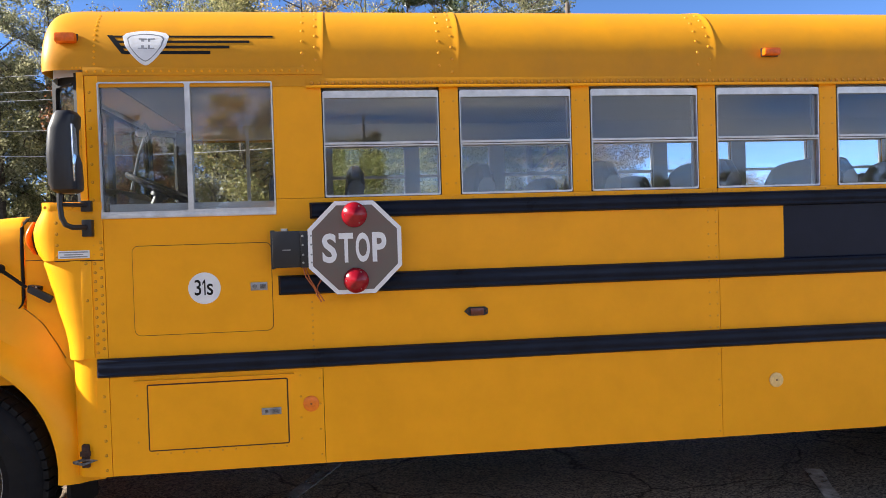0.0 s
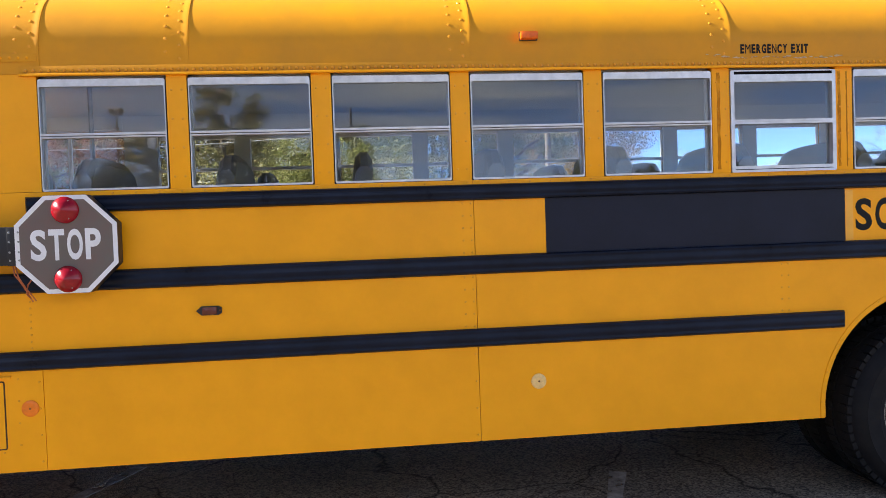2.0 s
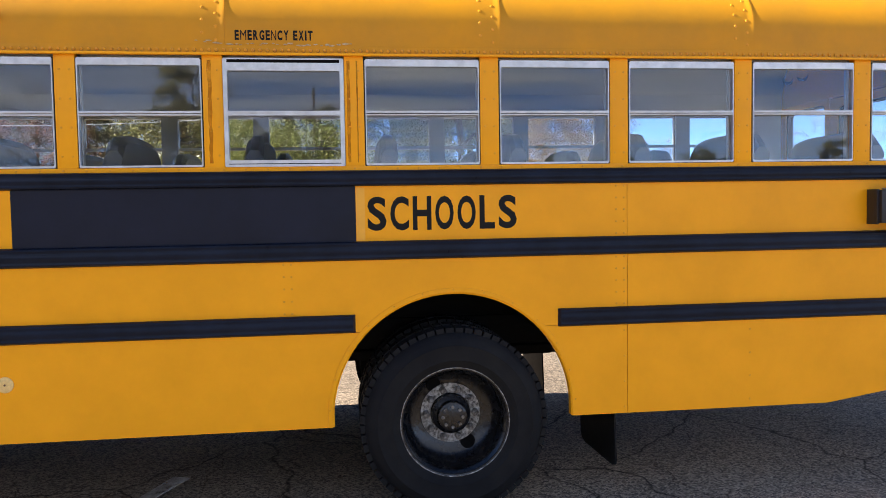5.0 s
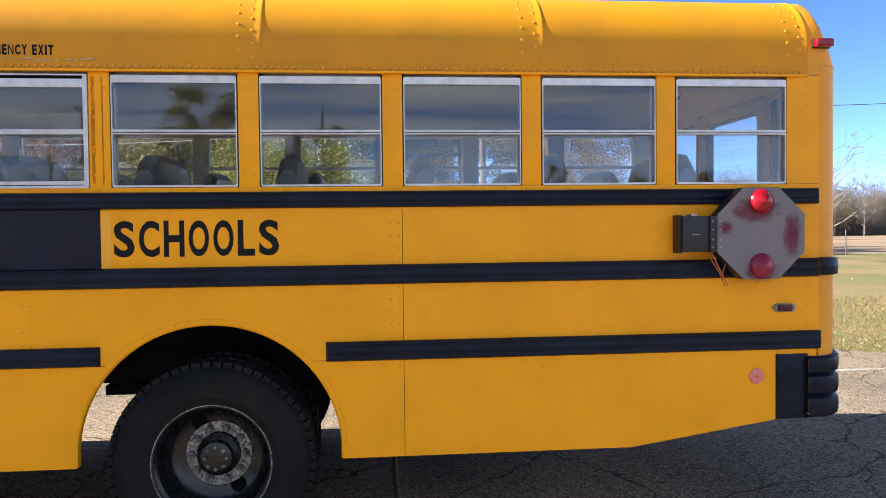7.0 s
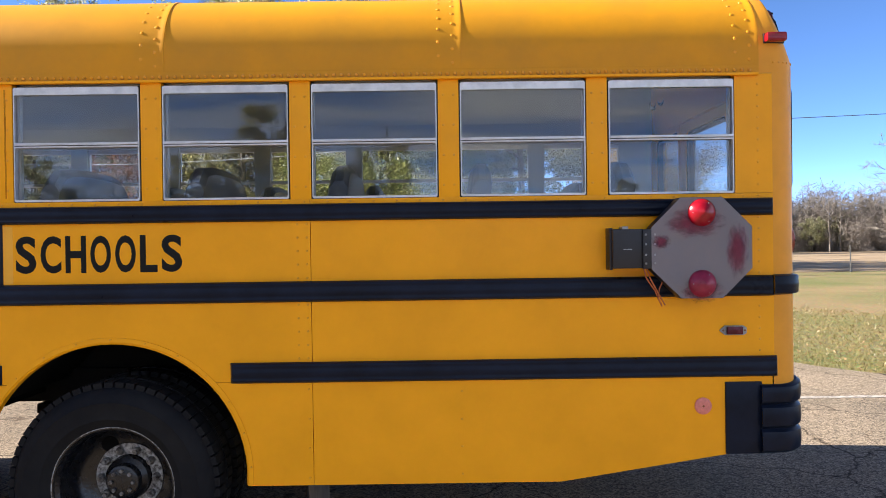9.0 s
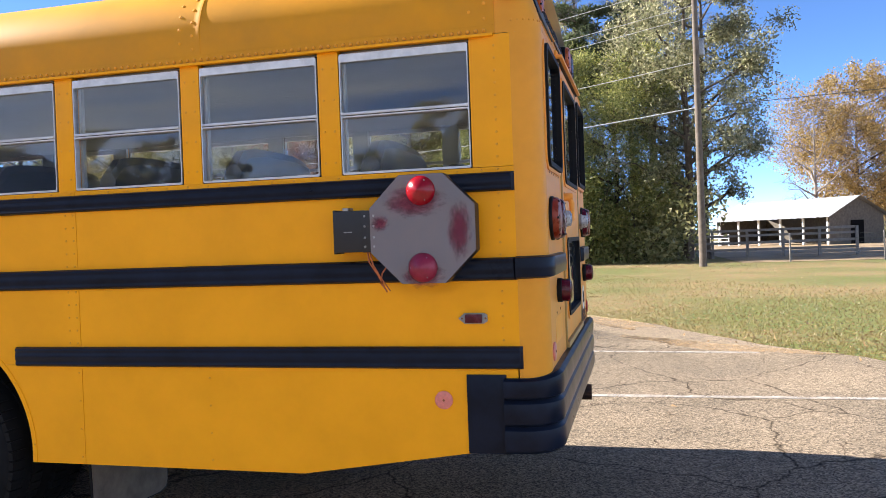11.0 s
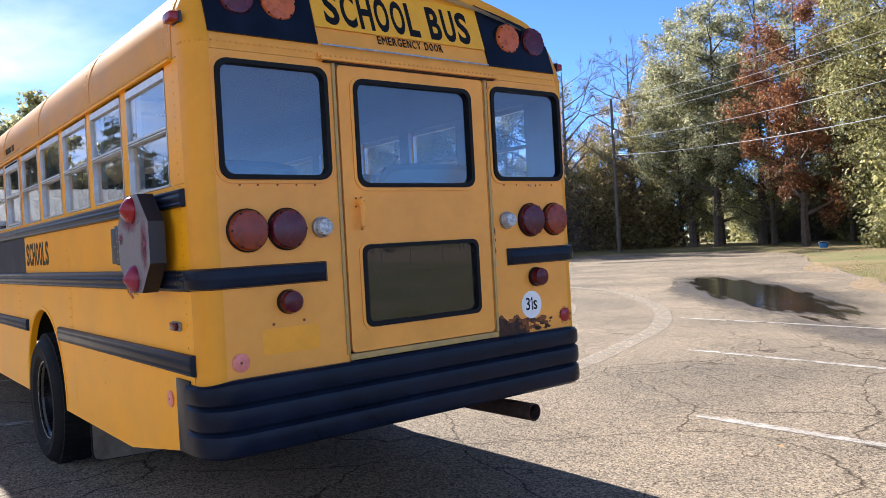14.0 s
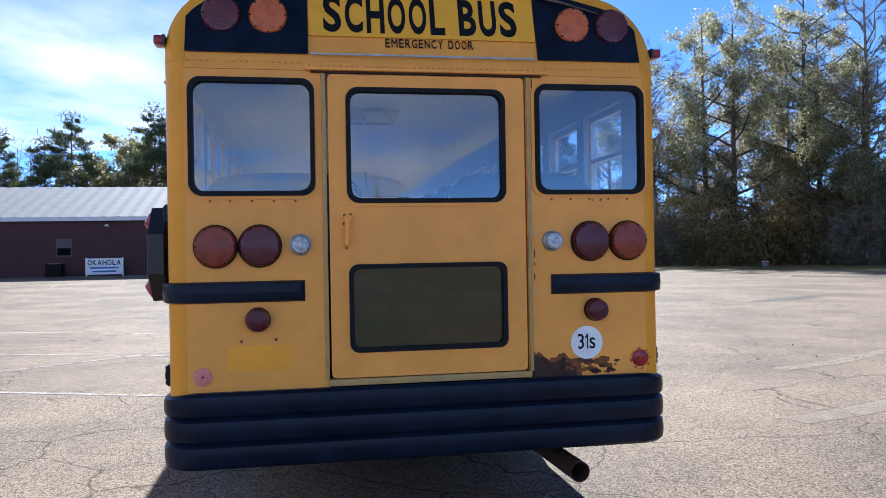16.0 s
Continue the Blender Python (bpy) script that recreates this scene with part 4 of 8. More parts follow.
for y0, y1, side in ((4.218, 4.758, -1), (5.969, 6.472, 1)):       # rub rail returning across the back
    zc, h = 1.412 + RZ, 0.05
    prof_ = [(-h, 0), (-h * 0.86, 0.024), (-h * 0.7, 0.0275), (-h * 0.4, 0.026), (-h * 0.2, 0.0285), (h * 0.2, 0.0285), (h * 0.4, 0.026), (h * 0.7, 0.0275), (h * 0.86, 0.024), (h, 0)]
    path = [(7.865, ys(side, 0.0), 0, side)]
    ring = []
    for i in range(9):
        a = math.pi / 2 * i / 8
        ring.append((7.866 + 0.134 * math.sin(a), ys(side, -0.0975 * (1 - math.cos(a))), math.sin(a), side * math.cos(a)))
    end = y1 if side == -1 else y0
    ring += [(8.0, ys(side, -0.11), 1, 0), (8.0, end + side * 0.02, 1, 0), (8.0, end, 0.2, 0)]
    bm = bmesh.new()
    loft(bm, [[(x + nx * d, y + ny * d, zc + z) for z, d in prof_] for x, y, nx, ny in ring])
    part("rear_rub_rail", bm, BLACK, bus, "black rub rail wrapping the rear corner")
for y in (6.152,):
    bm = bmesh.new(); lathe(bm, [(0.083, 0), (0.083, 0.002), (0, 0.002)], (8.0, y, 1.115 + RZ), (1, 0, 0), 40)
    dec = part("number_disc", bm, WHITE, bus, "round white decal")
    lettering("31s", dec, rear_put(6.104, 1.083 + RZ, 0.0022), 0.092, 0.076, LETTERBLACK, bold=0.008)
# rusted patch at the bumper, missing plate holes, faded plate patch
random.seed(4)
edge = [(5.862 + 0.235 * i / 22, 1.062 + 0.014 * math.sin(i * 0.5) - 0.045 * (i / 22) ** 2 + random.uniform(-0.010, 0.010)) for i in range(23)]
part("rust_patch", plate(bmesh.new(), [(5.862, 0.955), (6.097, 0.955), *reversed(edge)], [], on_rear, 0.0016, -0.001), DARKRUST, bus, "flaking dark rust above the bumper", smooth=False)
edge = [(5.866 + 0.255 * i / 24, 1.073 + 0.016 * math.sin(i * 0.5 + 0.3) - 0.035 * (i / 24) ** 2 + random.uniform(-0.010, 0.010)) for i in range(25)]
part("rust_edge", plate(bmesh.new(), [(5.862, 0.955), (6.125, 0.955), *reversed(edge)], [], on_rear, 0.0009, -0.001), RUST, bus, smooth=False)
for k in range(34):
    u, v, q = random.uniform(6.05, 6.34), random.uniform(0.965, 1.03), random.uniform(0.004, 0.022)
    v = v + 0.02 - 0.10 * max(0, u - 6.2)
    pts = [(u + q * random.uniform(0.6, 1.3) * 1.5 * math.cos(6.283 * m / 11), v + q * random.uniform(0.4, 1.0) * math.sin(6.283 * m / 11)) for m in range(11)]
    part("rust_flake", plate(bmesh.new(), pts, [], on_rear, 0.0011 + 0.00004 * k, -0.001), (RUST, DARKRUST)[k % 4 == 0], bus, smooth=False)
for k in range(16):
    q = 6.283 * k / 16 + random.uniform(-0.2, 0.2)
    u, v, r_ = 6.437 + 0.052 * math.cos(q), 1.038 + 0.052 * math.sin(q), random.uniform(0.002, 0.006)
    part("rust_flake", plate(bmesh.new(), [(u + r_ * random.uniform(0.6, 1.3) * math.cos(6.283 * m / 9), v + r_ * random.uniform(0.6, 1.3) * math.sin(6.283 * m / 9)) for m in range(9)], [], on_rear, 0.0011 + 0.00005 * k, -0.001), RUST, bus, smooth=False)
part("faded_plate_patch", plate(bmesh.new(), rrect(4.40, 4.70, 1.055, 1.175, 0.006, 1), [], on_rear, 0.0008, -0.001), PATCHYELLOW, bus, smooth=False)
part("bracket_holes", rivets([(8.0, 4.46, 1.195), (8.0, 4.62, 1.20)], (1, 0, 0), 0.008, 0.003), RUST, bus)
# door lever
bm = bmesh.new()
lathe(bm, [(0.021, 0), (0.021, 0.022), (0.020, 0.040), (0.017, 0.046), (0.008, 0.047), (0.006, 0.043), (0, 0.043)], (8.006, 4.963, 1.763), (1, 0, 0), 20)
tube(bm, [(8.03, 4.963, 1.765), (8.045, 4.962, 1.73), (8.045, 4.957, 1.64), (8.035, 4.956, 1.625)], [0.014, 0.015, 0.013, 0.008], 10)
part("door_handle", bm, REARYELLOW, rdoor, "yellow painted lever handle")
for y, z in ((4.946, 1.784), (4.978, 1.786), (4.944, 1.741)):
    part("rust_flake", rivets([(8.0065, y, z)], (1, 0, 0), 0.006, 0.0012), RUST, rdoor)
# rust creeping out beside the door post and below the window
random.seed(77)
for k in range(26):
    if k < 20:
        u, v, r_ = 5.8835 + random.uniform(0.0, 0.004), random.uniform(1.35, 2.44), random.uniform(0.003, 0.007)
        tall = random.uniform(1.5, 4.5)
    else:
        u, v, r_ = 6.20 + random.uniform(-0.03, 0.06), 1.851 + random.uniform(-0.006, 0.004), random.uniform(0.002, 0.005)
        tall = random.uniform(0.8, 2.0)
    pts = [(u + r_ * random.uniform(0.5, 1.0) * math.cos(6.283 * m / 8), v + r_ * tall * random.uniform(0.7, 1.2) * math.sin(6.283 * m / 8)) for m in range(8)]
    part("rust_flake", plate(bmesh.new(), pts, [], on_rear, 0.0009 + 0.00004 * k, -0.001), (RUST, PRIMER)[k % 3 == 0], bus, smooth=False)

# rear bumper: three bulging ribs wrapped round the corners
bprof = []
z0, z1 = 0.612, 0.965
for k in range(3):
    for i in range(9):
        a = i / 8
        z = z0 + (z1 - z0) * (k + a) / 3
        bprof.append((z, 0.021 + 0.021 * math.sin(math.pi * a) ** 0.24))
bpath = [(7.796, ys(-1, -0.008), 0, -1), (7.86, ys(-1, -0.010), 0, -1)]
for i in range(1, 10):
    a = math.pi / 2 * i / 9
    bpath.append((7.875 + 0.13 * math.sin(a), ys(-1, -0.012 - 0.13 * (1 - math.cos(a))), math.sin(a), -math.cos(a)))
mid = [(8.005, YC + HW * k, 1, 0) for k in (-0.8, -0.4, 0, 0.4, 0.8)]
bpath = bpath + mid + [(x, 2 * YC - y, nx, -ny) for x, y, nx, ny in reversed(bpath)]
bm = bmesh.new()
def lift(nx, z):
    """The bumper's top lobe is lower where it wraps the corner."""
    return z - 0.022 * (1 - min(1.0, max(0.0, nx)) ** 3) * max(0.0, (z - 0.85) / 0.115)


vs = loft(bm, [[(x - nx * 0.03, y - ny * 0.03, z0)] + [(x + nx * d, y + ny * d, lift(nx, z)) for z, d in bprof] + [(x - nx * 0.03, y - ny * 0.03, lift(nx, z1))] for x, y, nx, ny in bpath])
bumper = part("rear_bumper", bm, BLACK, bus, "black ribbed wrap-around steel bumper")
for side in (-1, 1):
    bm = boxm(7.628, 7.806, *sorted((ys(side, 0.010), ys(side, -0.02))), 0.608, 0.958, bevel=0.004)
    pl = part("bumper_side_plate", bm, BLACK, bus)
    part("plate_bolts", rivets([(7.645, ys(side, 0.006), 0.63 + 0.06 * k) for k in range(6)], (0, side, 0), 0.006, 0.004), DARKSTEEL, pl)

# exhaust pipe
bm = bmesh.new()
tube(bm, [(5.6, 5.9, 0.55), (6.9, 6.02, 0.52), (7.5, 6.06, 0.497), (8.04, 6.09, 0.492)], 0.052, 20, caps=False)
tube(bm, [(8.04, 6.09, 0.492), (7.6, 6.07, 0.495)], 0.047, 20, caps=False)
lathe(bm, [(0.052, 0), (0.047, 0)], (8.04, 6.09, 0.492), (1, 0.05, -0.01), 20)
part("exhaust_pipe", bm, DARKRUST, bus, "dark sooty exhaust tailpipe")


# ---- wheels
def wheel(cx, side, dual, cz=0.481, r=0.507):
    yo = ys(side, 0.0 if dual else -0.03)
    ax = (0, side, 0)
    holder = new("wheel"); holder.parent = bus
    tagged(holder, "black commercial truck wheel with worn tyre")
    for k, y in enumerate((yo, yo - side * 0.33) if dual else (yo,)):
        wdt = 0.26
        bm = bmesh.new()
        pr = [(0.286, -0.004), (0.300, 0.006), (0.318, 0.020), (0.338, 0.030), (0.343, 0.034), (0.349, 0.033), (0.385, 0.040), (0.418, 0.038), (0.423, 0.040), (0.429, 0.035), (0.45, 0.026), (0.472, 0.006), (0.489, -0.018), (0.496, -0.045), (r, -0.07), (r, -wdt / 2), (r, -wdt + 0.07), (0.496, -wdt + 0.045), (0.472, -wdt + 0.004), (0.40, -wdt), (0.29, -wdt)]
        lathe(bm, pr, (cx, y, cz), ax, 64)
        for v in bm.verts:                        # flattened where it bears on the ground
            v.co.z = max(v.co.z, 0.004)
        part("tyre", bm, TYRE, holder, "worn black truck tyre")
        bm = bmesh.new()
        for i in range(60):                       # shoulder tread blocks
            a0 = 2 * math.pi * (i + 0.0) / 60
            a1 = 2 * math.pi * (i + 0.8) / 60
            for s0, s1 in ((-0.012, -0.105), (-0.155, -0.235)):
                v = []
                for rr in (0.487, r + 0.007):
                    for a in (a0, a1):
                        for s in (s0, s1):
                            v.append(bm.verts.new((cx + rr * math.cos(a), y + side * s, max(0.003, cz + rr * math.sin(a)))))
                for f in ((0, 1, 3, 2), (4, 6, 7, 5), (0, 4, 5, 1), (2, 3, 7, 6), (0, 2, 6, 4), (1, 5, 7, 3)):
                    bm.faces.new([v[q] for q in f])
        part("tread", bm, TYRE, holder, smooth=False)
    bm = bmesh.new()
    if dual:
        pr = [(0.302, 0.004), (0.312, 0.006), (0.318, 0.0), (0.302, -0.012), (0.287, -0.03), (0.283, -0.13), (0.262, -0.17), (0.235, -0.193), (0.16, -0.21), (0.155, -0.21), (0.09, -0.21)]
    else:
        pr = [(0.302, 0.004), (0.312, 0.006), (0.318, 0.0), (0.302, -0.012), (0.285, -0.03), (0.26, -0.02), (0.20, 0.01), (0.15, 0.02), (0.09, 0.02)]
    pr = [(q * 0.958 if q > 0.17 else q, h) for q, h in pr]
    lathe(bm, pr, (cx, yo, cz), ax, 56)
    rim = part("rim", bm, RIMBLACK, holder, "black painted steel rim")
    bm = bmesh.new()
    lathe(bm, [(0.2955, 0.0055), (0.298, 0.0085), (0.3020, 0.0055)], (cx, yo, cz), ax, 64)
    part("rim_edge", bm, WORNWHITE, holder, "scuffed bare metal rim edge")
    hy = -0.207 if dual else 0.022
    bm = bmesh.new()
    lathe(bm, [(0.170, hy), (0.170, hy + 0.006), (0.115, hy + 0.006), (0.112, hy)], (cx, yo, cz), ax, 40)
    part("nut_ring", bm, WORNWHITE, holder, "worn bare metal bolt ring")
    bm = bmesh.new()
    lathe(bm, [(0.11, hy), (0.108, hy + 0.045), (0.085, hy + 0.06), (0.080, hy + 0.10), (0.07, hy + 0.105), (0, hy + 0.105)], (cx, yo, cz), ax, 28)
    hub = part("hub", bm, RIMBLACK, holder, "dirty black axle hub")
    bm = bmesh.new()
    for i in range(8):
        a = 2 * math.pi * i / 8
        lathe(bm, [(0.010, 0), (0.010, 0.012), (0, 0.012)], (cx + 0.056 * math.cos(a), yo + side * (hy + 0.104), cz + 0.056 * math.sin(a)), ax, 6)
    part("hub_bolts", bm, WORNNUT, holder)
    for i in range(10):
        a = 2 * math.pi * i / 10
        bm = bmesh.new()
        lathe(bm, [(0.021, 0), (0.021, 0.024), (0.016, 0.03), (0.011, 0.03), (0.011, 0.045), (0, 0.045)], (cx + 0.14 * math.cos(a), yo + side * (hy + 0.005), cz + 0.14 * math.sin(a)), ax, 6)
        part("lug_nut", bm, WORNNUT, holder, smooth=False)
    for i in range(2 if dual else 0):
        a, k = radians(-60 + 180 * i), radians(16.6)
        bm = bmesh.new()
        lathe(bm, [(0.042, 0.0005), (0.040, 0.0028), (0.036, 0.0012), (0, 0.0012)], (cx + 0.192 * math.cos(a), yo - side * 0.1985, cz + 0.192 * math.sin(a)), (-math.cos(a) * math.sin(k), side * math.cos(k), -math.sin(a) * math.sin(k)), 22)
        part("vent_hole", bm, DARKGAP, holder)


for side in (-1, 1):
    wheel(4.655, side, True)
    wheel(-2.06, side, False)
    bm = bmesh.new()
    flap = [(ys(side, -0.08), 0.64), (ys(side, -0.08), 0.20), (ys(side, -0.095), 0.16), (ys(side, -0.14), 0.145), (ys(side, -0.66), 0.125), (ys(side, -0.72), 0.14), (ys(side, -0.74), 0.18), (ys(side, -0.74), 0.64)]
    plate(bm, flap, [], lambda u, v, d: (5.57 + d + (0.64 - v) * 0.03, u, v), 0.0, 0.010)
    fl = part("mud_flap", bm, RUBBER, bus, "black rubber mud flap")
    mud = [(ys(side, -0.41) + (u - ys(side, -0.41)) * 0.97, 0.39 + (v - 0.39) * 0.97) for u, v in flap]
    part("dried_mud", plate(bmesh.new(), mud, [], lambda u, v, d: (5.57 + d + (0.64 - v) * 0.03, u, v), 0.0105, 0.0135), DUSTRUBBER, fl, "pale brown dried mud on the rear face")
# axles, frame rails, tank, underside
bm = bmesh.new()
tube(bm, [(4.655, YC - 0.9, 0.515), (4.655, YC + 0.9, 0.515)], 0.07, 12); lathe(bm, [(0, -0.2), (0.16, -0.14), (0.2, 0), (0.16, 0.14), (0, 0.2)], (4.655, YC, 0.515), (0, 1, 0), 16)
part("rear_axle", bm, DARKSTEEL, bus)
part("front_axle", tube(bmesh.new(), [(-2.06, YC - 1.0, 0.48), (-2.06, YC + 1.0, 0.48)], 0.06, 12), DARKSTEEL, bus)
for y in (YC - 0.42, YC + 0.42):
    part("chassis_rail", boxm(-3.1, 7.9, y - 0.04, y + 0.04, 0.76, 0.95, bevel=0.01), DARKSTEEL, bus)
    part("leaf_spring", boxm(3.9, 5.4, y - 0.05, y + 0.05, 0.69, 0.75, bevel=0.01), DARKSTEEL, bus)
part("fuel_tank", boxm(0.4, 1.9, YC + 0.5, YC + 1.1, 0.42, 0.9, bevel=0.06), DARKSTEEL, bus)
part("floor_pan", boxm(-1.24, 3.94, YC - HW + 0.035, YC + HW - 0.035, 0.955, 0.99), DARKSTEEL, bus)
part("floor_pan", boxm(3.941, 5.369, YC - 0.42, YC + 0.42, 0.955, 0.99), DARKSTEEL, bus)
part("floor_pan", boxm(5.37, 7.93, YC - HW + 0.035, YC + HW - 0.035, 0.955, 0.99), DARKSTEEL, bus)
part("cross_member", boxm(5.35, 5.40, YC - 1.1, YC + 1.1, 0.82, 0.955), DARKSTEEL, bus)
part("cross_member", boxm(3.90, 3.95, YC - 1.1, YC + 1.1, 0.82, 0.955), DARKSTEEL, bus)

# ---- street side: black panel, yellow panels, lettering, doors, lamps
side_put = lambda x, z, d: Matrix.Translation((x, ys(-1, d), z)) @ pose(0, 0, 0, 90, 0, 0)
put = on_side(-1)
part("black_panel", plate(bmesh.new(), [(2.43, 1.468), (4.142, 1.468), (4.142, 1.770), (2.43, 1.770)], [], put, 0.0012, -0.001), BLACKPANEL, bus, "black painted panel", smooth=False)
part("name_strip", plate(bmesh.new(), [(4.145, 1.478), (4.19, 1.478), (4.19, 1.756), (4.145, 1.756)], [], put, 0.001, -0.001), SIGNYELLOW, bus, smooth=False)
lettering("SCHOOLS", bus, side_put(4.204, 1.528, 0.0006), 0.803, 0.180, LETTERBLACK, bold=0.027, gap=0.21)
lettering("EMERGENCY EXIT", bus, side_put(3.547, 2.519, 0.0008), 0.394, 0.050, LETTERBLACK, bold=0.040, gap=0.26)
# old sealant smeared beside the emergency window, paint flaking off above it
for xs_, w_ in ((3.4135, 0.020), (4.118, 0.018), (4.163, 0.008)):
    random.seed(int(xs_ * 100))
    left, right = [], []
    for k in range(15):
        z = WB + 0.02 + (WT - WB - 0.03) * k / 14
        left.append((xs_ - w_ * random.uniform(0.3, 0.6), z)); right.append((xs_ + w_ * random.uniform(0.3, 0.6), z))
    part("sealant_smear", plate(bmesh.new(), right + left[::-1], [], put, 0.0012, -0.001), SEALANT, bus, "smeared orange sealant", smooth=False)
random.seed(8)
for k in range(26):
    u, v, q = 3.36 + 0.031 * k + random.uniform(-0.01, 0.01), 2.4935 + random.uniform(-0.003, 0.010) + (0.012 if k < 4 else 0), random.uniform(0.003, 0.009)
    pts = [(u + q * random.uniform(0.7, 1.3) * 2.2 * math.cos(6.283 * m / 8), v + q * random.uniform(0.4, 0.8) * math.sin(6.283 * m / 8)) for m in range(8)]
    part("paint_chip", plate(bmesh.new(), pts, [], put, 0.0052 + 0.00003 * k, -0.001), PRIMER, bus, "flaked paint", smooth=False)
# driver's window: two sliding panes in an aluminium frame
dx0, dx1, dz0, dz1 = -1.225, -0.362, 1.795, 2.478
f = 0.007
for side in (-1, 1):
    p_ = on_side(side)
    dw = part("driver_window" if side < 0 else "entry_door_window", plate(bmesh.new(), rrect(dx0, dx1, dz0, dz1, 0.006, 1), [rrect(dx0 + f, -0.80, dz0 + 0.03, dz1 - f, 0.008, 2), rrect(-0.773, dx1 - f, dz0 + 0.035, dz1 - f, 0.008, 2)], p_, 0.008, -0.014), ALU, bus, "bright aluminium sliding window")
    part("front_pane", boxm(dx0 + f, -0.80, *sorted((ys(side, -0.010), ys(side, -0.014))), dz0 + 0.03, dz1 - f), GLASS, dw)
    part("rear_pane", boxm(-0.773, dx1 - f, *sorted((ys(side, -0.018), ys(side, -0.022))), dz0 + 0.03, dz1 - f), GLASS, dw)
    part("sill_lip", boxm(dx0, dx1, *sorted((ys(side, 0.016), ys(side, -0.002))), dz0 - 0.004, dz0 + 0.018, bevel=0.003), ALU, dw)


def hatch(name, x0, x1, z0, z1, r, label, gap=0.003):
    """A flush hatch: dark gap line, then the lid a little proud."""
    part("hatch_gap", plate(bmesh.new(), rrect(x0 - gap, x1 + gap, z0 - gap, z1 + gap, r + gap, 4), [], put, 0.0006, -0.002), DARKRUST, bus, smooth=False)
    return part(name, plate(bmesh.new(), rrect(x0, x1, z0, z1, r, 4), [], put, 0.004, 0.0), YELLOW, bus, label, smooth=False)


def latch(parent, x, z, w, h, slant):
    bm = bmesh.new()
    box(bm, x - w / 2, x + w / 2, ys(-1, 0.011), ys(-1, 0.003), z - h / 2, z + h / 2, bevel=0.003)
    la = part("latch", bm, STEEL, parent, "recessed steel paddle latch")
    bm = bmesh.new()
    box(bm, x + w * 0.05, x + w * 0.42, ys(-1, 0.017), ys(-1, 0.010), z - h * 0.3, z + h * 0.3, bevel=0.003)
    lathe(bm, [(h * 0.28, 0.010), (h * 0.28, 0.015), (0, 0.015)], (x - w * 0.25, ys(-1, 0), z), (0, -1, 0), 14)
    part("paddle", bm, WORNNUT, parent)


h1 = hatch("electrical_hatch", -1.085, -0.397, 1.195, 1.648, 0.03, "rounded yellow access hatch")
latch(h1, -0.462, 1.424, 0.085, 0.042, 0)
h2 = hatch("battery_hatch", -1.034, -0.340, 0.606, 0.936, 0.004, "square yellow battery hatch", 0.007)
latch(h2, -0.421, 0.774, 0.10, 0.036, 0)
part("hatch_rain_strip", boxm(-1.10, -0.30, ys(-1, 0.02), ys(-1, -0.001), 0.956, 0.966, bevel=0.003), YELLOW, bus)
part("hatch_rivets", rivets([(-1.0 + 0.065 * k, ys(-1), 0.585) for k in range(11)] + [(-1.09, ys(-1), 0.65 + 0.12 * k) for k in range(3)] + [(-0.27, ys(-1), 0.62 + 0.11 * k) for k in range(4)] + [(-0.19, ys(-1), 0.99 + 0.03 * k - 0.33) for k in range(0)] + [(-0.195, ys(-1), 1.10 + 0.033 * k) for k in range(8)], (0, -1, 0), 0.006, 0.003), RIVETPAINT, bus)
bm = bmesh.new(); lathe(bm, [(0.081, 0.0), (0.081, 0.006), (0, 0.006)], (-0.736, ys(-1), 1.424), (0, -1, 0), 40)
dec = part("number_disc", bm, WHITE, bus, "round white decal")
lettering("31s", dec, side_put(-0.785, 1.388, 0.0062), 0.092, 0.080, LETTERBLACK, bold=0.008)
# winged shield decal on the cove: shield on a curved skin
def cove(z):
    """Depth of the roof cove behind the side plane at height z."""
    if z < 2.57:
        return 0.0
    return 0.345 - math.sqrt(max(0, 0.345 ** 2 - (z - 2.57) ** 2))


def cove_plate(name, pts_rows, material_, parent, out):
    """Decal that follows the cove: rows of (z, x0, x1)."""
    bm = bmesh.new()
    rows = []
    for z, a, b in pts_rows:
        rows.append([(a, ys(-1, out - cove(z)), z), ((a + b) / 2, ys(-1, out - cove(z)), z), (b, ys(-1, out - cove(z)), z)])
    vs = loft(bm, rows)
    ex = bmesh.ops.extrude_face_region(bm, geom=list(bm.faces))
    bmesh.ops.translate(bm, vec=(0, 0.002, 0), verts=[q for q in ex["geom"] if isinstance(q, bmesh.types.BMVert)])
    return part(name, bm, material_, parent)


def shield(name, k, material_, parent, out):
    """Shield outline, k times full size, laid on the cove in columns."""
    bm, cols, cx, cz, hw_ = bmesh.new(), [], -0.985, 2.657, 0.114
    for i in range(17):
        u = -1 + 2 * i / 16
        zt = 0.090 - 0.020 * u * u - (0.012 if abs(u) == 1 else 0)
        zb = -0.096 + (0.125 * abs(u) ** 1.55) + (0.03 if abs(u) == 1 else 0)
        zb = min(zb, zt - 0.002)
        col = []
        for m in range(9):
            z = cz + k * (zb + (zt - zb) * m / 8)
            col.append((cx + hw_ * k * u, ys(-1, out - cove(z)), z))
        cols.append(col)
    loft(bm, cols)
    ex = bmesh.ops.extrude_face_region(bm, geom=list(bm.faces))
    bmesh.ops.translate(bm, vec=(0, 0.002, 0), verts=[q for q in ex["geom"] if isinstance(q, bmesh.types.BMVert)])
    return part(name, bm, material_, parent)


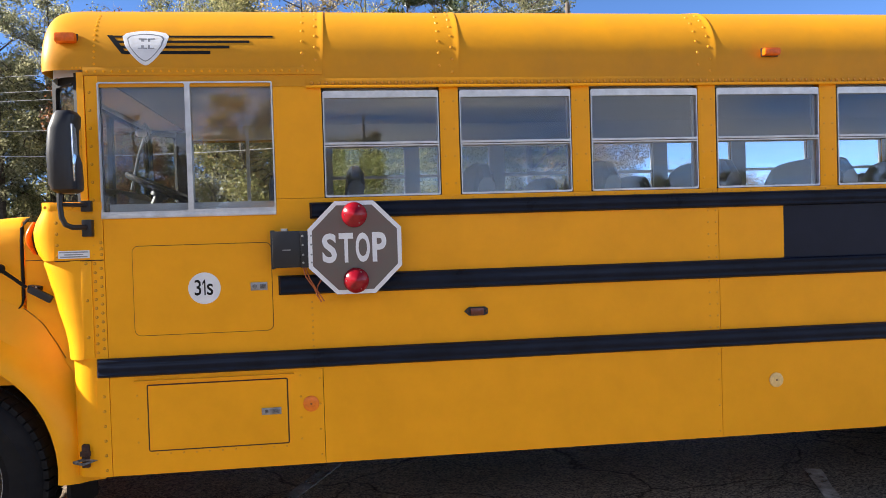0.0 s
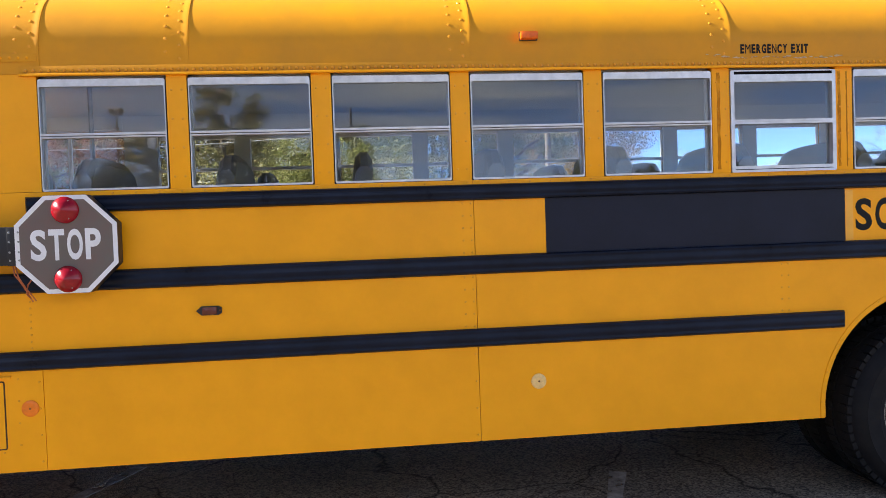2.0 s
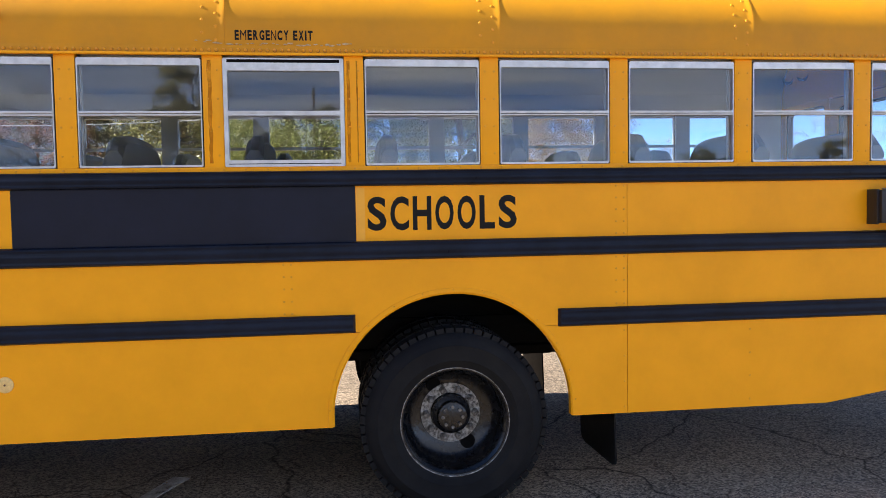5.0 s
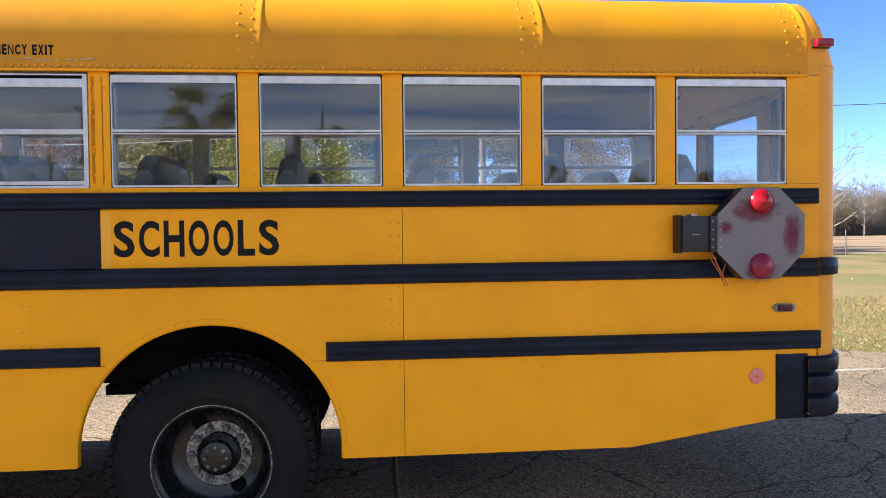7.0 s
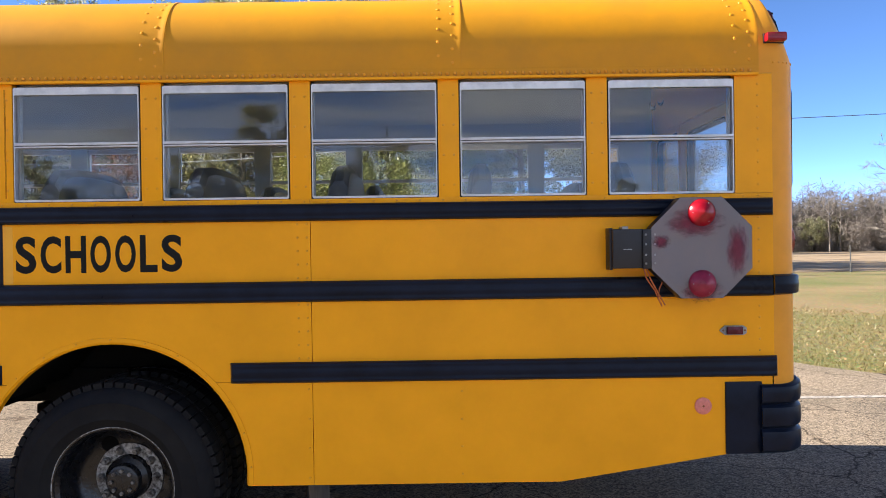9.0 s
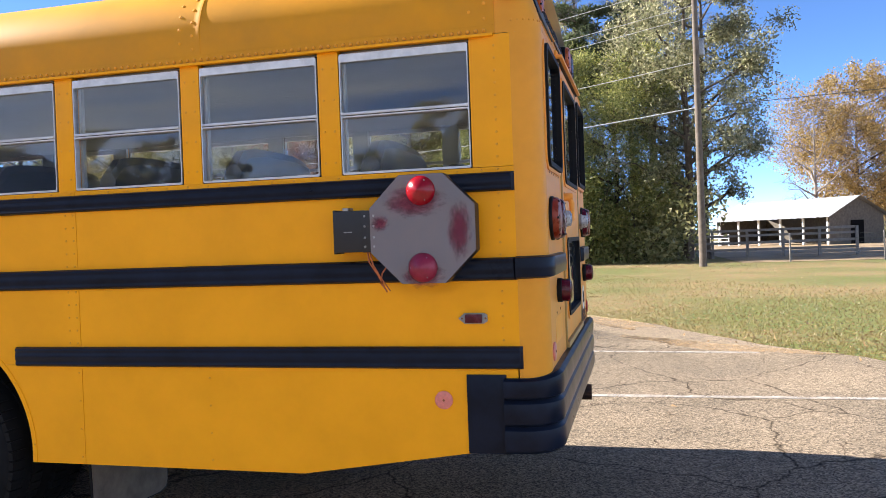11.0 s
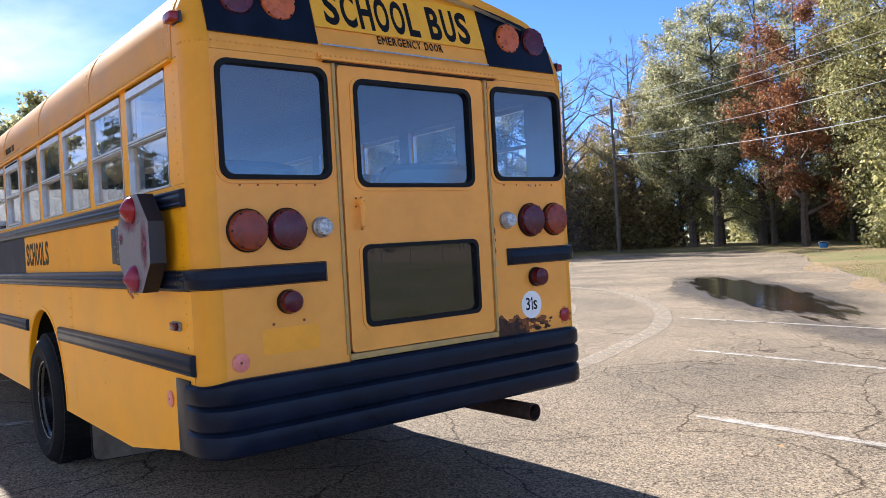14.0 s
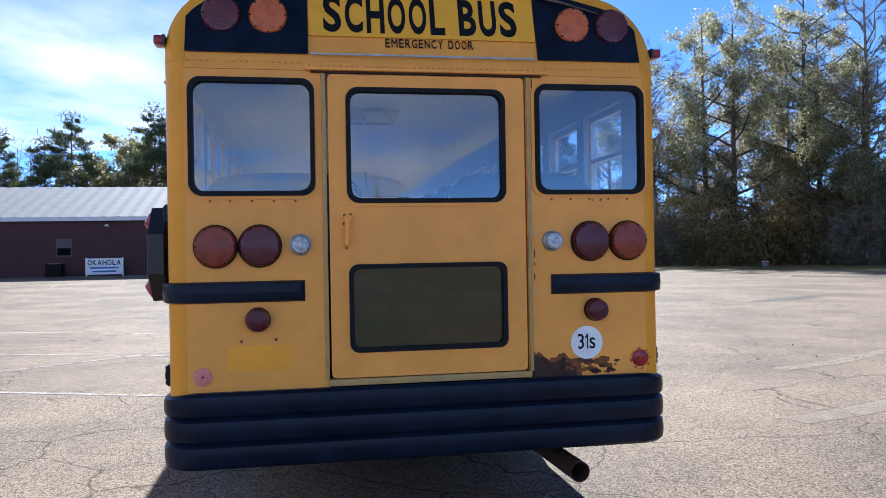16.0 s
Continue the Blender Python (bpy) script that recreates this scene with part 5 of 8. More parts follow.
sh = shield("shield_decal", 1.0, WHITE, bus, 0.003)
tagged(sh, "white shield decal with black speed stripes")
shield("shield_outline", 0.80, STEEL, sh, 0.0036)
shield("shield_field", 0.74, WHITE, sh, 0.0044)
for a, b, z0_, z1_ in ((-1.006, -0.992, 2.70, 2.65), (-1.018, -0.980, 2.703, 2.697), (-1.022, -0.976, 2.652, 2.646), (-0.972, -0.962, 2.70, 2.65), (-0.972, -0.940, 2.703, 2.697), (-0.972, -0.940, 2.652, 2.646)):
    cove_plate("shield_mark", [(z0_, a, b), (z1_, a, b)], STEEL, sh, 0.0052)
for i, xe in enumerate((-0.353, -0.47, -0.57, -0.665)):
    z = 2.715 - 0.029 * i
    cove_plate("speed_stripe", [(z + 0.005 + 0.001 * i, -1.165 + 0.022 * i, xe), (z - 0.006 - 0.001 * i, -1.155 + 0.022 * i, xe)], LETTERBLACK, sh, 0.0020)

cove_plate("stripe_bracket", [(2.722, -1.176, -1.148), (2.690, -1.152, -1.124), (2.655, -1.126, -1.098), (2.621, -1.100, -1.072)], LETTERBLACK, sh, 0.0024)

# marker lamps, reflectors
def marker(name, x, z, w, h, m, depth=0.03, cov=0.0, label="", side=-1):
    bm = bmesh.new()
    y0, y1 = sorted((ys(side, -cov - 0.004), ys(side, 0.008 - cov)))
    box(bm, x - w / 2 - 0.001, x + w / 2 + 0.001, y0, y1, z - h / 2 - 0.002, z + h / 2 + 0.001, bevel=0.001)
    base_ = part(name, bm, PLASTIC, bus, label)
    bm = bmesh.new()
    y0, y1 = sorted((ys(side, 0.004 - cov), ys(side, depth - cov)))
    box(bm, x - w / 2, x + w / 2, y0, y1, z - h / 2, z + h / 2, bevel=min(h, depth) * 0.28)
    part("lens", bm, m, base_)


for side in (-1, 1):
    marker("roof_marker", 2.366, 2.620, 0.095, 0.042, AMBER, 0.045, 0.004, "amber roof marker lamp", side)
    marker("roof_marker", 7.882, 2.619, 0.098, 0.045, RED, 0.05, 0.004, "red roof marker lamp", side)
    marker("roof_marker", -1.366, 2.70, 0.100, 0.05, AMBER, 0.055, 0.03, "amber roof marker lamp", side)


def side_marker(x, z, w, lens_mat, label, holder_mat):
    h = 0.023
    pts = [(x - w / 2 - 0.032, z), (x - w / 2 - 0.006, z + h), (x + w / 2 + 0.006, z + h), (x + w / 2 + 0.022, z + h * 0.6), (x + w / 2 + 0.022, z - h * 0.6), (x + w / 2 + 0.006, z - h), (x - w / 2 - 0.006, z - h)]
    holder = part("side_marker", plate(bmesh.new(), pts, [], put, 0.012, -0.002), holder_mat, bus, label, smooth=False)
    part("lens", boxm(x - w / 2, x + w / 2, ys(-1, 0.028), ys(-1, 0.010), z - h * 0.82, z + h * 0.82, bevel=0.005), lens_mat, holder)
    part("screws", rivets([(x - w / 2 - 0.016, ys(-1, 0.012), z), (x + w / 2 + 0.014, ys(-1, 0.012), z)], (0, -1, 0), 0.005, 0.004), RUST, holder)


side_marker(0.672, 1.247, 0.072, BROWNLENS, "small brown side marker lamp in a black holder", PLASTIC)
side_marker(7.672, 1.208, 0.076, DARKRED, "small red side marker lamp in a steel holder", STEEL)
for x, z, m in ((-0.217, 0.80, AMBERFLAT), (2.366, 0.787, CREAM), (7.52, 0.842, PINK)):
    bm = bmesh.new(); lathe(bm, [(0.041, 0), (0.041, 0.006), (0.036, 0.009), (0.006, 0.009), (0, 0.007)], (x, ys(-1), z), (0, -1, 0), 28)
    rf = part("reflector", bm, m, bus, "round screwed-on reflector")
    bm = bmesh.new(); lathe(bm, [(0.006, 0), (0.005, 0.003), (0, 0.004)], (x, ys(-1, 0.007), z), (0, -1, 0), 10)
    part("screw", bm, RUST, rf)


# stop arms: octagon board, hinge box, two lamps, wires
def octagon(cx, cz, r, tilt=0.0):
    return [(cx + r * math.cos(radians(22.5 + 45 * i + tilt)), cz + r * math.sin(radians(22.5 + 45 * i + tilt))) for i in range(8)]


def stop_arm(cx, cz, front, xs0, wires_x):
    r = 0.237 / math.cos(radians(22.5))
    arm = part("stop_arm" if front else "rear_stop_arm", plate(bmesh.new(), octagon(cx, cz, r), [], put, 0.125, 0.050), PLASTIC, bus, "octagonal stop arm with two red lamps" if front else "grey-painted octagonal stop arm with two red lamps")
    if front:
        part("white_border", plate(bmesh.new(), octagon(cx, cz, r - 0.001), [octagon(cx, cz, r - 0.024)], put, 0.1275, 0.1245), WHITE, arm, smooth=False)
        part("sign_face", plate(bmesh.new(), octagon(cx, cz, r - 0.024), [], put, 0.1268, 0.1245), SIGNFACE, arm, "faded dark sign face", smooth=False)
        lettering("STOP", arm, side_put(cx - 0.166, cz - 0.076, 0.1270), 0.325, 0.150, WHITE, bold=0.03, gap=0.16)
    else:
        part("sign_face", plate(bmesh.new(), octagon(cx, cz, r - 0.001), [], put, 0.1268, 0.1245), SIGNGREY, arm, "grey face with red stains", smooth=False)
        for sx, sz, rx, rz in ((cx - 0.03, cz + 0.12, 0.13, 0.062), (cx + 0.22, cz - 0.01, 0.05, 0.11), (cx - 0.19, cz + 0.03, 0.04, 0.03), (cx + 0.0, cz - 0.20, 0.09, 0.05)):
            bm = bmesh.new()
            plate(bm, octagon(0, 0, 1.5), [], lambda u, v, d: (u, v, d), 0.0, -0.0004)
            st = new("paint_stain", finish(bm, STAINRED))
            st.parent = arm
            sx = min(sx, cx + 0.235 - 1.38 * rx)
            st.matrix_local = Matrix.Translation(Vector((sx, ys(-1, 0.1274), sz)) - BASES[bus.name]) @ pose(0, 0, 0, 90, 0, 0) @ Matrix.Diagonal((rx, rz, 1, 1))
    for dz in (0.165, -0.168):
        bm = bmesh.new()
        rr = 0.062
        lathe(bm, [(rr * 1.04, 0.124), (rr * 1.04, 0.134), (rr, 0.138), (rr * 0.9, 0.15), (rr * 0.5, 0.168), (rr * 0.12, 0.182), (0, 0.184)], (cx + 0.0, ys(-1), cz + dz), (0, -1, 0), 28)
        lp = part("lamp", bm, RED if front or dz > 0 else FADEDLENS, arm, "conical red lamp")
        part("screws", rivets([(cx + rr * 0.78 * math.cos(radians(a)), ys(-1, 0.152), cz + dz + rr * 0.78 * math.sin(radians(a))) for a in (60, 180, 300)], (0, -1, 0), 0.004, 0.005), STEEL, arm)
    part("hinge_plate", boxm(cx - 0.275, cx - 0.225, ys(-1, 0.126), ys(-1, 0.10), cz - 0.095, cz + 0.09, bevel=0.003), PLASTIC, arm)
    part("hinge_bolts", rivets([(cx - 0.25 + q, ys(-1, 0.126), cz + z) for q in (-0.012, 0.03) for z in (-0.07, -0.03, 0.02, 0.065)], (0, -1, 0), 0.006, 0.005), STEEL, arm)
    mb = part("motor_box", boxm(cx - 0.415, cx - 0.268, ys(-1, 0.115), ys(-1, 0.0), cz - 0.093, cz + 0.092, bevel=0.006), PLASTIC, arm, "black plastic motor box")
    part("box_flange", boxm(cx - 0.425, cx - 0.41, ys(-1, 0.09), ys(-1, 0.0), cz - 0.10, cz + 0.098, bevel=0.003), PLASTIC, arm)
    part("box_label", boxm(cx - 0.365, cx - 0.325, ys(-1, 0.1156), ys(-1, 0.114), cz - 0.006, cz - 0.001), STEEL, arm)
    part("box_lid_clip", boxm(cx - 0.37, cx - 0.34, ys(-1, 0.11), ys(-1, 0.05), cz + 0.09, cz + 0.105, bevel=0.003), STEEL, arm)
    bm = bmesh.new()
    x = cx - 0.265
    tube(bm, [(x, ys(-1, 0.09), cz - 0.09), (x + 0.01, ys(-1, 0.10), cz - 0.14), (x + 0.05, ys(-1, 0.10), cz - 0.20), (x + 0.085, ys(-1, 0.09), cz - 0.275)], 0.0035, 6)
    tube(bm, [(x + 0.01, ys(-1, 0.09), cz - 0.09), (x + 0.03, ys(-1, 0.11), cz - 0.15), (x + 0.06, ys(-1, 0.105), cz - 0.205), (x + 0.10, ys(-1, 0.09), cz - 0.27)], 0.0035, 6)
    tube(bm, [(x + 0.10, ys(-1, 0.08), cz - 0.14), (x + 0.07, ys(-1, 0.105), cz - 0.19), (x + 0.062, ys(-1, 0.105), cz - 0.235), (x + 0.085, ys(-1, 0.09), cz - 0.27)], 0.0035, 6)
    part("loose_wires", bm, COPPER, arm, "loose copper-red wires")


stop_arm(0.036, 1.611, True, 0, 0)
stop_arm(7.481, 1.611, False, 0, 0)

# ---- front: cowl, windscreen, hood, fenders
part("cowl_rivet_strip", boxm(-1.283, -1.222, ys(-1, 0.003), ys(-1, -0.02), 0.484, 2.51), YELLOW, bus)
strip = [(-1.27, ys(-1, 0.003), 1.12 + 0.045 * k) for k in range(13)] + [(-1.24, ys(-1, 0.003), 1.14 + 0.045 * k) for k in range(13)] + [(-1.265, ys(-1, 0.003), 1.80 + 0.09 * k) for k in range(8)] + [(-1.25, ys(-1, 0.003), 0.52 + 0.075 * k) for k in range(6)]
sr = part("strip_rivets", rivets(strip, (0, -1, 0), 0.006, 0.004), RIVETPAINT, bus)
part("grime_rivets", rivets([(x + 0.002, y, z - 0.002) for x, y, z in strip], (0, -1, 0), 0.0085, 0.0006), GRIME, sr)
for side in (-1, 1):
    # lower front corner, rounded in plan
    def corner(rows, out=0.001, depth=0.10):
        bm = bmesh.new()
        loft(bm, [[(xr - reach * math.sin(math.pi / 2 * i / 8), ys(side, out - depth * (1 - math.cos(math.pi / 2 * i / 8))), z) for i in range(9)] for z, xr, reach in rows])
        return bm
    part("cowl_corner", corner([(0.486, -1.28, 0.135), (0.8, -1.28, 0.135), (1.10, -1.28, 0.135)]), YELLOW, bus)
    # scoop that widens upwards, standing a little proud of its fold
    part("cowl_scoop", corner([(1.085, -1.335, 0.098), (1.16, -1.335, 0.104), (1.234, -1.335, 0.118), (1.322, -1.335, 0.146), (1.40, -1.335, 0.165), (1.468, -1.335, 0.184), (1.54, -1.335, 0.203), (1.575, -1.335, 0.214), (1.585, -1.335, 0.210)], 0.010, 0.12), YELLOW, bus, "flared yellow cowl scoop")
    part("scoop_edge", boxm(-1.336, -1.283, *sorted((ys(side, 0.012), ys(side, 0.0))), 1.09, 1.582, bevel=0.003), YELLOW, bus)
    part("cowl_side_plate", boxm(-1.462, -1.222, *sorted((ys(side, 0.0055), ys(side, -0.02))), 1.588, 1.880, bevel=0.002), YELLOW, bus)
    part("cowl_top_corner", corner([(1.588, -1.456, 0.092), (1.62, -1.456, 0.116), (1.657, -1.456, 0.130), (1.70, -1.456, 0.138), (1.735, -1.456, 0.139), (1.775, -1.456, 0.128), (1.805, -1.456, 0.112), (1.835, -1.456, 0.094), (1.845, -1.456, 0.090), (1.882, -1.456, 0.090)], 0.003, 0.13), YELLOW, bus, "rounded yellow cowl corner")
    part("cowl_flange", boxm(-1.47, -1.222, *sorted((ys(side, 0.0085), ys(side, 0.004))), 1.838, 1.878, bevel=0.0015), YELLOW, bus)
    cr_ = [(-1.446, ys(side, 0.0055), 1.612 + 0.056 * k) for k in range(4)] + [(-1.31, ys(side, 0.012), 1.20 + 0.186 * k) for k in range(3)] + [(-1.235, ys(side, 0.0055), 1.615 + 0.030 * k) for k in range(3)] + [(-1.50 + 0.068 * k, ys(side, 0.0085 if k else -0.004), 1.858) for k in range(4)]
    cw_ = part("cowl_rivets", rivets(cr_, (0, side, 0), 0.006, 0.004), RIVETPAINT, bus)
    part("grime_rivets", rivets([(x + 0.002, y, z - 0.002) for x, y, z in cr_], (0, side, 0), 0.0085, 0.0006), GRIME, cw_)
    part("seam_line", boxm(-1.46, -1.224, *sorted((ys(side, 0.0062), ys(side, 0.0))), 1.583, 1.5875), DARKRUST, bus)
    # windscreen pillar
    bm = bmesh.new()
    loft(bm, [[(-1.29, ys(side, 0.0), z), (-1.325, ys(side, -0.005), z), (-1.33, ys(side, -0.05), z), (-1.29, ys(side, -0.06), z)] for z in (1.82, 2.53)], closed=True)
    part("windscreen_pillar", bm, YELLOW, bus)
    # corner window, in a black frame
    fr = bmesh.new()
    p0, p1 = Vector((-1.33, ys(side, -0.03), 0)), Vector((-1.53, ys(side, -0.26), 0))
    cput = lambda u, v, d: tuple(p0 + (p1 - p0) * u + Vector((-0.75, side * 0.65, 0)) * d + Vector((0, 0, v)))
    cw = part("corner_window", plate(fr, rrect(0, 1, 1.82, 2.535, 0.02, 2), [rrect(0.14, 0.86, 1.87, 2.49, 0.04, 4)], cput, 0.0, -0.03), RUBBER, bus, "black-framed corner windscreen")
    part("pane", plate(bmesh.new(), rrect(0.12, 0.88, 1.85, 2.51, 0.04, 4), [], cput, -0.012, -0.017), TINTGLASS, cw)
# front windscreen and wall
fx = -1.53
yw = HW - 0.26
wsput = lambda u, v, d: (fx - d, YC + u, v)
ws = part("windscreen", plate(bmesh.new(), [(-yw, 1.82), (yw, 1.82), (yw, 2.535), (-yw, 2.535)], [rrect(-yw + 0.04, -0.03, 1.87, 2.49, 0.05), rrect(0.03, yw - 0.04, 1.87, 2.49, 0.05)], wsput, 0.0, -0.03), RUBBER, bus, "split windscreen in a black frame")
part("pane", plate(bmesh.new(), rrect(-yw + 0.02, yw - 0.02, 1.85, 2.51, 0.04), [], wsput, -0.012, -0.017), TINTGLASS, ws)
part("firewall", boxm(-1.54, -1.50, YC - 1.06, YC + 1.06, 0.6, 1.82), YELLOW, bus)
# front roof cap, drawn down over the windscreen
bm = bmesh.new()
rings = []
for i in range(12):
    q = i / 11
    q = 1 - (1 - q) ** 1.8
    drop = 1 - (1 - q ** 4.2) ** (1 / 4.2)
    rings.append([(-1.27 - 0.245 * q, YC + y * (1 - 0.13 * drop), max(2.540, z - (z - 2.535) * 0.40 * drop)) for y, z in roof_profile(0)])
vs = loft(bm, rings)
bm.faces.new(vs[-1])
part("front_roof_cap", bm, ROOFYELLOW, bus)
bm = bmesh.new()
vs = loft(bm, [[(x + 0.035, YC + (y - YC) * 0.955, z - 0.06) for x, y, z in r_[3:-3]] for r_ in rings])
bm.faces.new(vs[-1])
part("front_headliner", bm, CEILPAINT, bus, "pale painted lining over the driver")
part("cap_rivets", rivets([(-1.30 - 0.02 * k, ys(-1, 0.0 - 0.0006 * k * k), 2.552) for k in range(7)], (0, -1, 0), 0.006, 0.004), YELLOW, bus)
# hood: lofted nose, sloping and narrowing forward
bm = bmesh.new()
rings = []
for x, hw, zt, zb in ((-1.50, 0.98, 1.80, 1.05), (-1.75, 0.96, 1.76, 1.05), (-2.3, 0.86, 1.68, 1.05), (-2.8, 0.76, 1.58, 0.95), (-3.15, 0.70, 1.47, 0.8), (-3.25, 0.62, 1.35, 0.75)):
    ring = []
    for i in range(21):
        a = math.pi * i / 20
        c, s = math.cos(a), math.sin(a)
        ring.append((x, YC - hw * math.copysign(abs(c) ** 0.45, c), zb + (zt - zb) * abs(s) ** 0.4))
    rings.append(ring)
vs = loft(bm, rings)
bm.faces.new(vs[-1])
hood = part("hood", bm, YELLOW, bus, "sloping yellow engine hood")
for side in (-1, 1):
    # fender: flared shell round the front wheel
    fcx, fcz = -2.06, 0.515
    bm = bmesh.new()
    rows = []
    for i in range(25):
        a = radians(-6 + 192 * i / 24)
        c, s = math.cos(a), math.sin(a)
        row = []
        wide = 0.79 + 0.12 * min(1.0, max(0.0, (s - 0.64) / 0.25))
        for rr, d in ((0.585, -0.30), (0.585, -0.035), (0.592, -0.022), (0.612, -0.020), (0.645, -0.035), (0.685, -0.062), (0.72, -0.105), (wide - 0.03, -0.140), (wide, -0.156), (wide, -0.30)):
            row.append((fcx + rr * c * (1.0 if c < 0 else 0.96), ys(side, d), fcz + rr * s * 1.03))
        rows.append(row)
    loft(bm, rows)
    fen = part("fender", bm, YELLOW, hood, "flared yellow front fender")
    bm = bmesh.new()
    loft(bm, [[(x, ys(side, -0.158), z) for x in (-1.36, -1.50, -1.662)] for z in (0.90, 1.15, 1.35, 1.55, 1.79)])
    part("cowl_back_panel", bm, YELLOW, bus)
    part("panel_seam", boxm(-1.66, -1.50, *sorted((ys(side, -0.1565), ys(side, -0.162))), 1.589, 1.5925), DARKRUST, bus)
    bm = bmesh.new()
    loft(bm, [[(x, ys(side, d - r_), z - k_ * max(0.0, z - 1.5)) for x, d, k_ in ((-1.678, -0.16, 0), (-1.684, -0.150, 0), (-1.72, -0.150, 0.0), (-1.95, -0.165, 0.05), (-2.3, -0.22, 0.12), (-2.8, -0.33, 0.25))] for z, r_ in ((0.95, 0.0), (1.15, 0.0), (1.35, 0.0), (1.55, 0.0), (1.68, 0.004), (1.75, 0.016), (1.79, 0.04), (1.812, 0.08), (1.822, 0.14), (1.826, 0.28))])
    part("hood_side", bm, YELLOW, hood)
    # amber crescent lamp wrapped round the cowl, with a black rim
    bm = bmesh.new()
    ring_ = []
    for k in range(11):
        b_ = math.sin(math.pi * k / 10)
        xl, xr = -1.610 - 0.034 * b_, -1.590 - 0.016 * b_
        ring_.append([(xl + (xr - xl) * i / 6, ys(side, -0.145 + 0.055 * math.sin(math.pi * (0.15 + 0.7 * i / 6)) * (0.35 + 0.65 * b_)), 1.622 + 0.168 * k / 10) for i in range(7)])
    loft(bm, ring_)
    lamp_ = part("side_turn_lamp", bm, AMBER, hood, "amber side turn lamp")
    part("lamp_rim", tube(bmesh.new(), [(r_[-1][0] + 0.004, r_[-1][1], r_[-1][2]) for r_ in ring_], 0.006, 6), RUBBER, lamp_)
    part("lamp_housing", boxm(-1.615, -1.588, *sorted((ys(side, -0.14), ys(side, -0.165))), 1.645, 1.765, bevel=0.008), RUBBER, lamp_)
    part("splash_guard", boxm(-1.47, -1.45, *sorted((ys(side, -0.06), ys(side, -0.5))), 0.25, 0.62, bevel=0.005), RUBBER, bus)
    hl = bmesh.new(); lathe(hl, [(0.09, 0), (0.09, 0.03), (0.07, 0.05), (0, 0.055)], (-3.2, YC + side * 0.78, 1.05), (-1, 0, 0), 20)
    part("headlamp", hl, CLEAR, hood)
part("grille", boxm(-3.30, -3.24, YC - 0.5, YC + 0.5, 0.82, 1.30, bevel=0.02), PLASTIC, hood)
part("front_bumper", boxm(-3.45, -3.28, YC - 1.15, YC + 1.15, 0.45, 0.72, bevel=0.03), BLACK, bus)
# seam between hood and cowl, fender edge line
bm = bmesh.new()
tube(bm, [(-1.637, ys(-1, -0.165), 1.806), (-1.658, ys(-1, -0.157), 1.785), (-1.669, ys(-1, -0.154), 1.76), (-1.673, ys(-1, -0.154), 1.64), (-1.673, ys(-1, -0.154), 1.40), (-1.682, ys(-1, -0.152), 1.365), (-1.704, ys(-1, -0.150), 1.338), (-1.75, ys(-1, -0.148), 1.302), (-1.80, ys(-1, -0.146), 1.27)], [0.005, 0.008, 0.009, 0.009, 0.008, 0.006, 0.005, 0.004, 0.004], 6)
tube(bm, [(-1.676, ys(-1, -0.154), 1.346), (-1.632, ys(-1, -0.154), 1.308), (-1.583, ys(-1, -0.154), 1.259), (-1.518, ys(-1, -0.154), 1.153), (-1.479, ys(-1, -0.154), 1.077)], 0.0018, 5)
part("hood_seam", bm, RUBBER, hood)
# cap seam rivets
bm = bmesh.new()
for (y, z) in roof_profile(-0.001, 14)[2:13]:
    lathe(bm, [(0.0085, -0.003), (0.006, 0.0008), (0, 0.0018)], (-1.235, YC + y, z), Vector((0, y * 0.55, max(0.0, z - 2.5))).normalized(), 7)
part("cap_seam_rivets", bm, YELLOW, bus)
# hood latch: rubber strap with its hook
bm = bmesh.new()
tube(bm, [(-1.95, ys(-1, -0.115), 1.69), (-1.84, ys(-1, -0.11), 1.605), (-1.757, ys(-1, -0.10), 1.548), (-1.704, ys(-1, -0.10), 1.508), (-1.639, ys(-1, -0.10), 1.456)], [0.012, 0.012, 0.010, 0.009, 0.009], 8)
lathe(bm, [(0.024, 0.0), (0.022, 0.02), (0, 0.024)], (-1.765, ys(-1, -0.115), 1.555), (0, -1, 0), 14)
strap = part("hood_strap", bm, RUBBER, hood, "black rubber hood latch strap")
bm = boxm(-0.062, 0.062, -0.014, 0.014, -0.019, 0.019, bevel=0.006)
bm.transform(Matrix.Translation((-1.570, ys(-1, -0.098), 1.418)) @ Matrix.Rotation(radians(30), 4, "Y"))
part("latch_pull", bm, PLASTIC, strap)
bm = boxm(-0.030, 0.030, -0.020, 0.030, -0.016, 0.016, bevel=0.006)
bm.transform(Matrix.Translation((-1.607, ys(-1, -0.125), 1.447)) @ Matrix.Rotation(radians(10), 4, "Y"))
lk = part("latch_base", bm, RUBBER, strap)
part("latch_bolts", rivets([(-1.592, ys(-1, -0.102), 1.452), (-1.628, ys(-1, -0.102), 1.436)], (0, -1, 0), 0.007, 0.005), STEEL, lk)
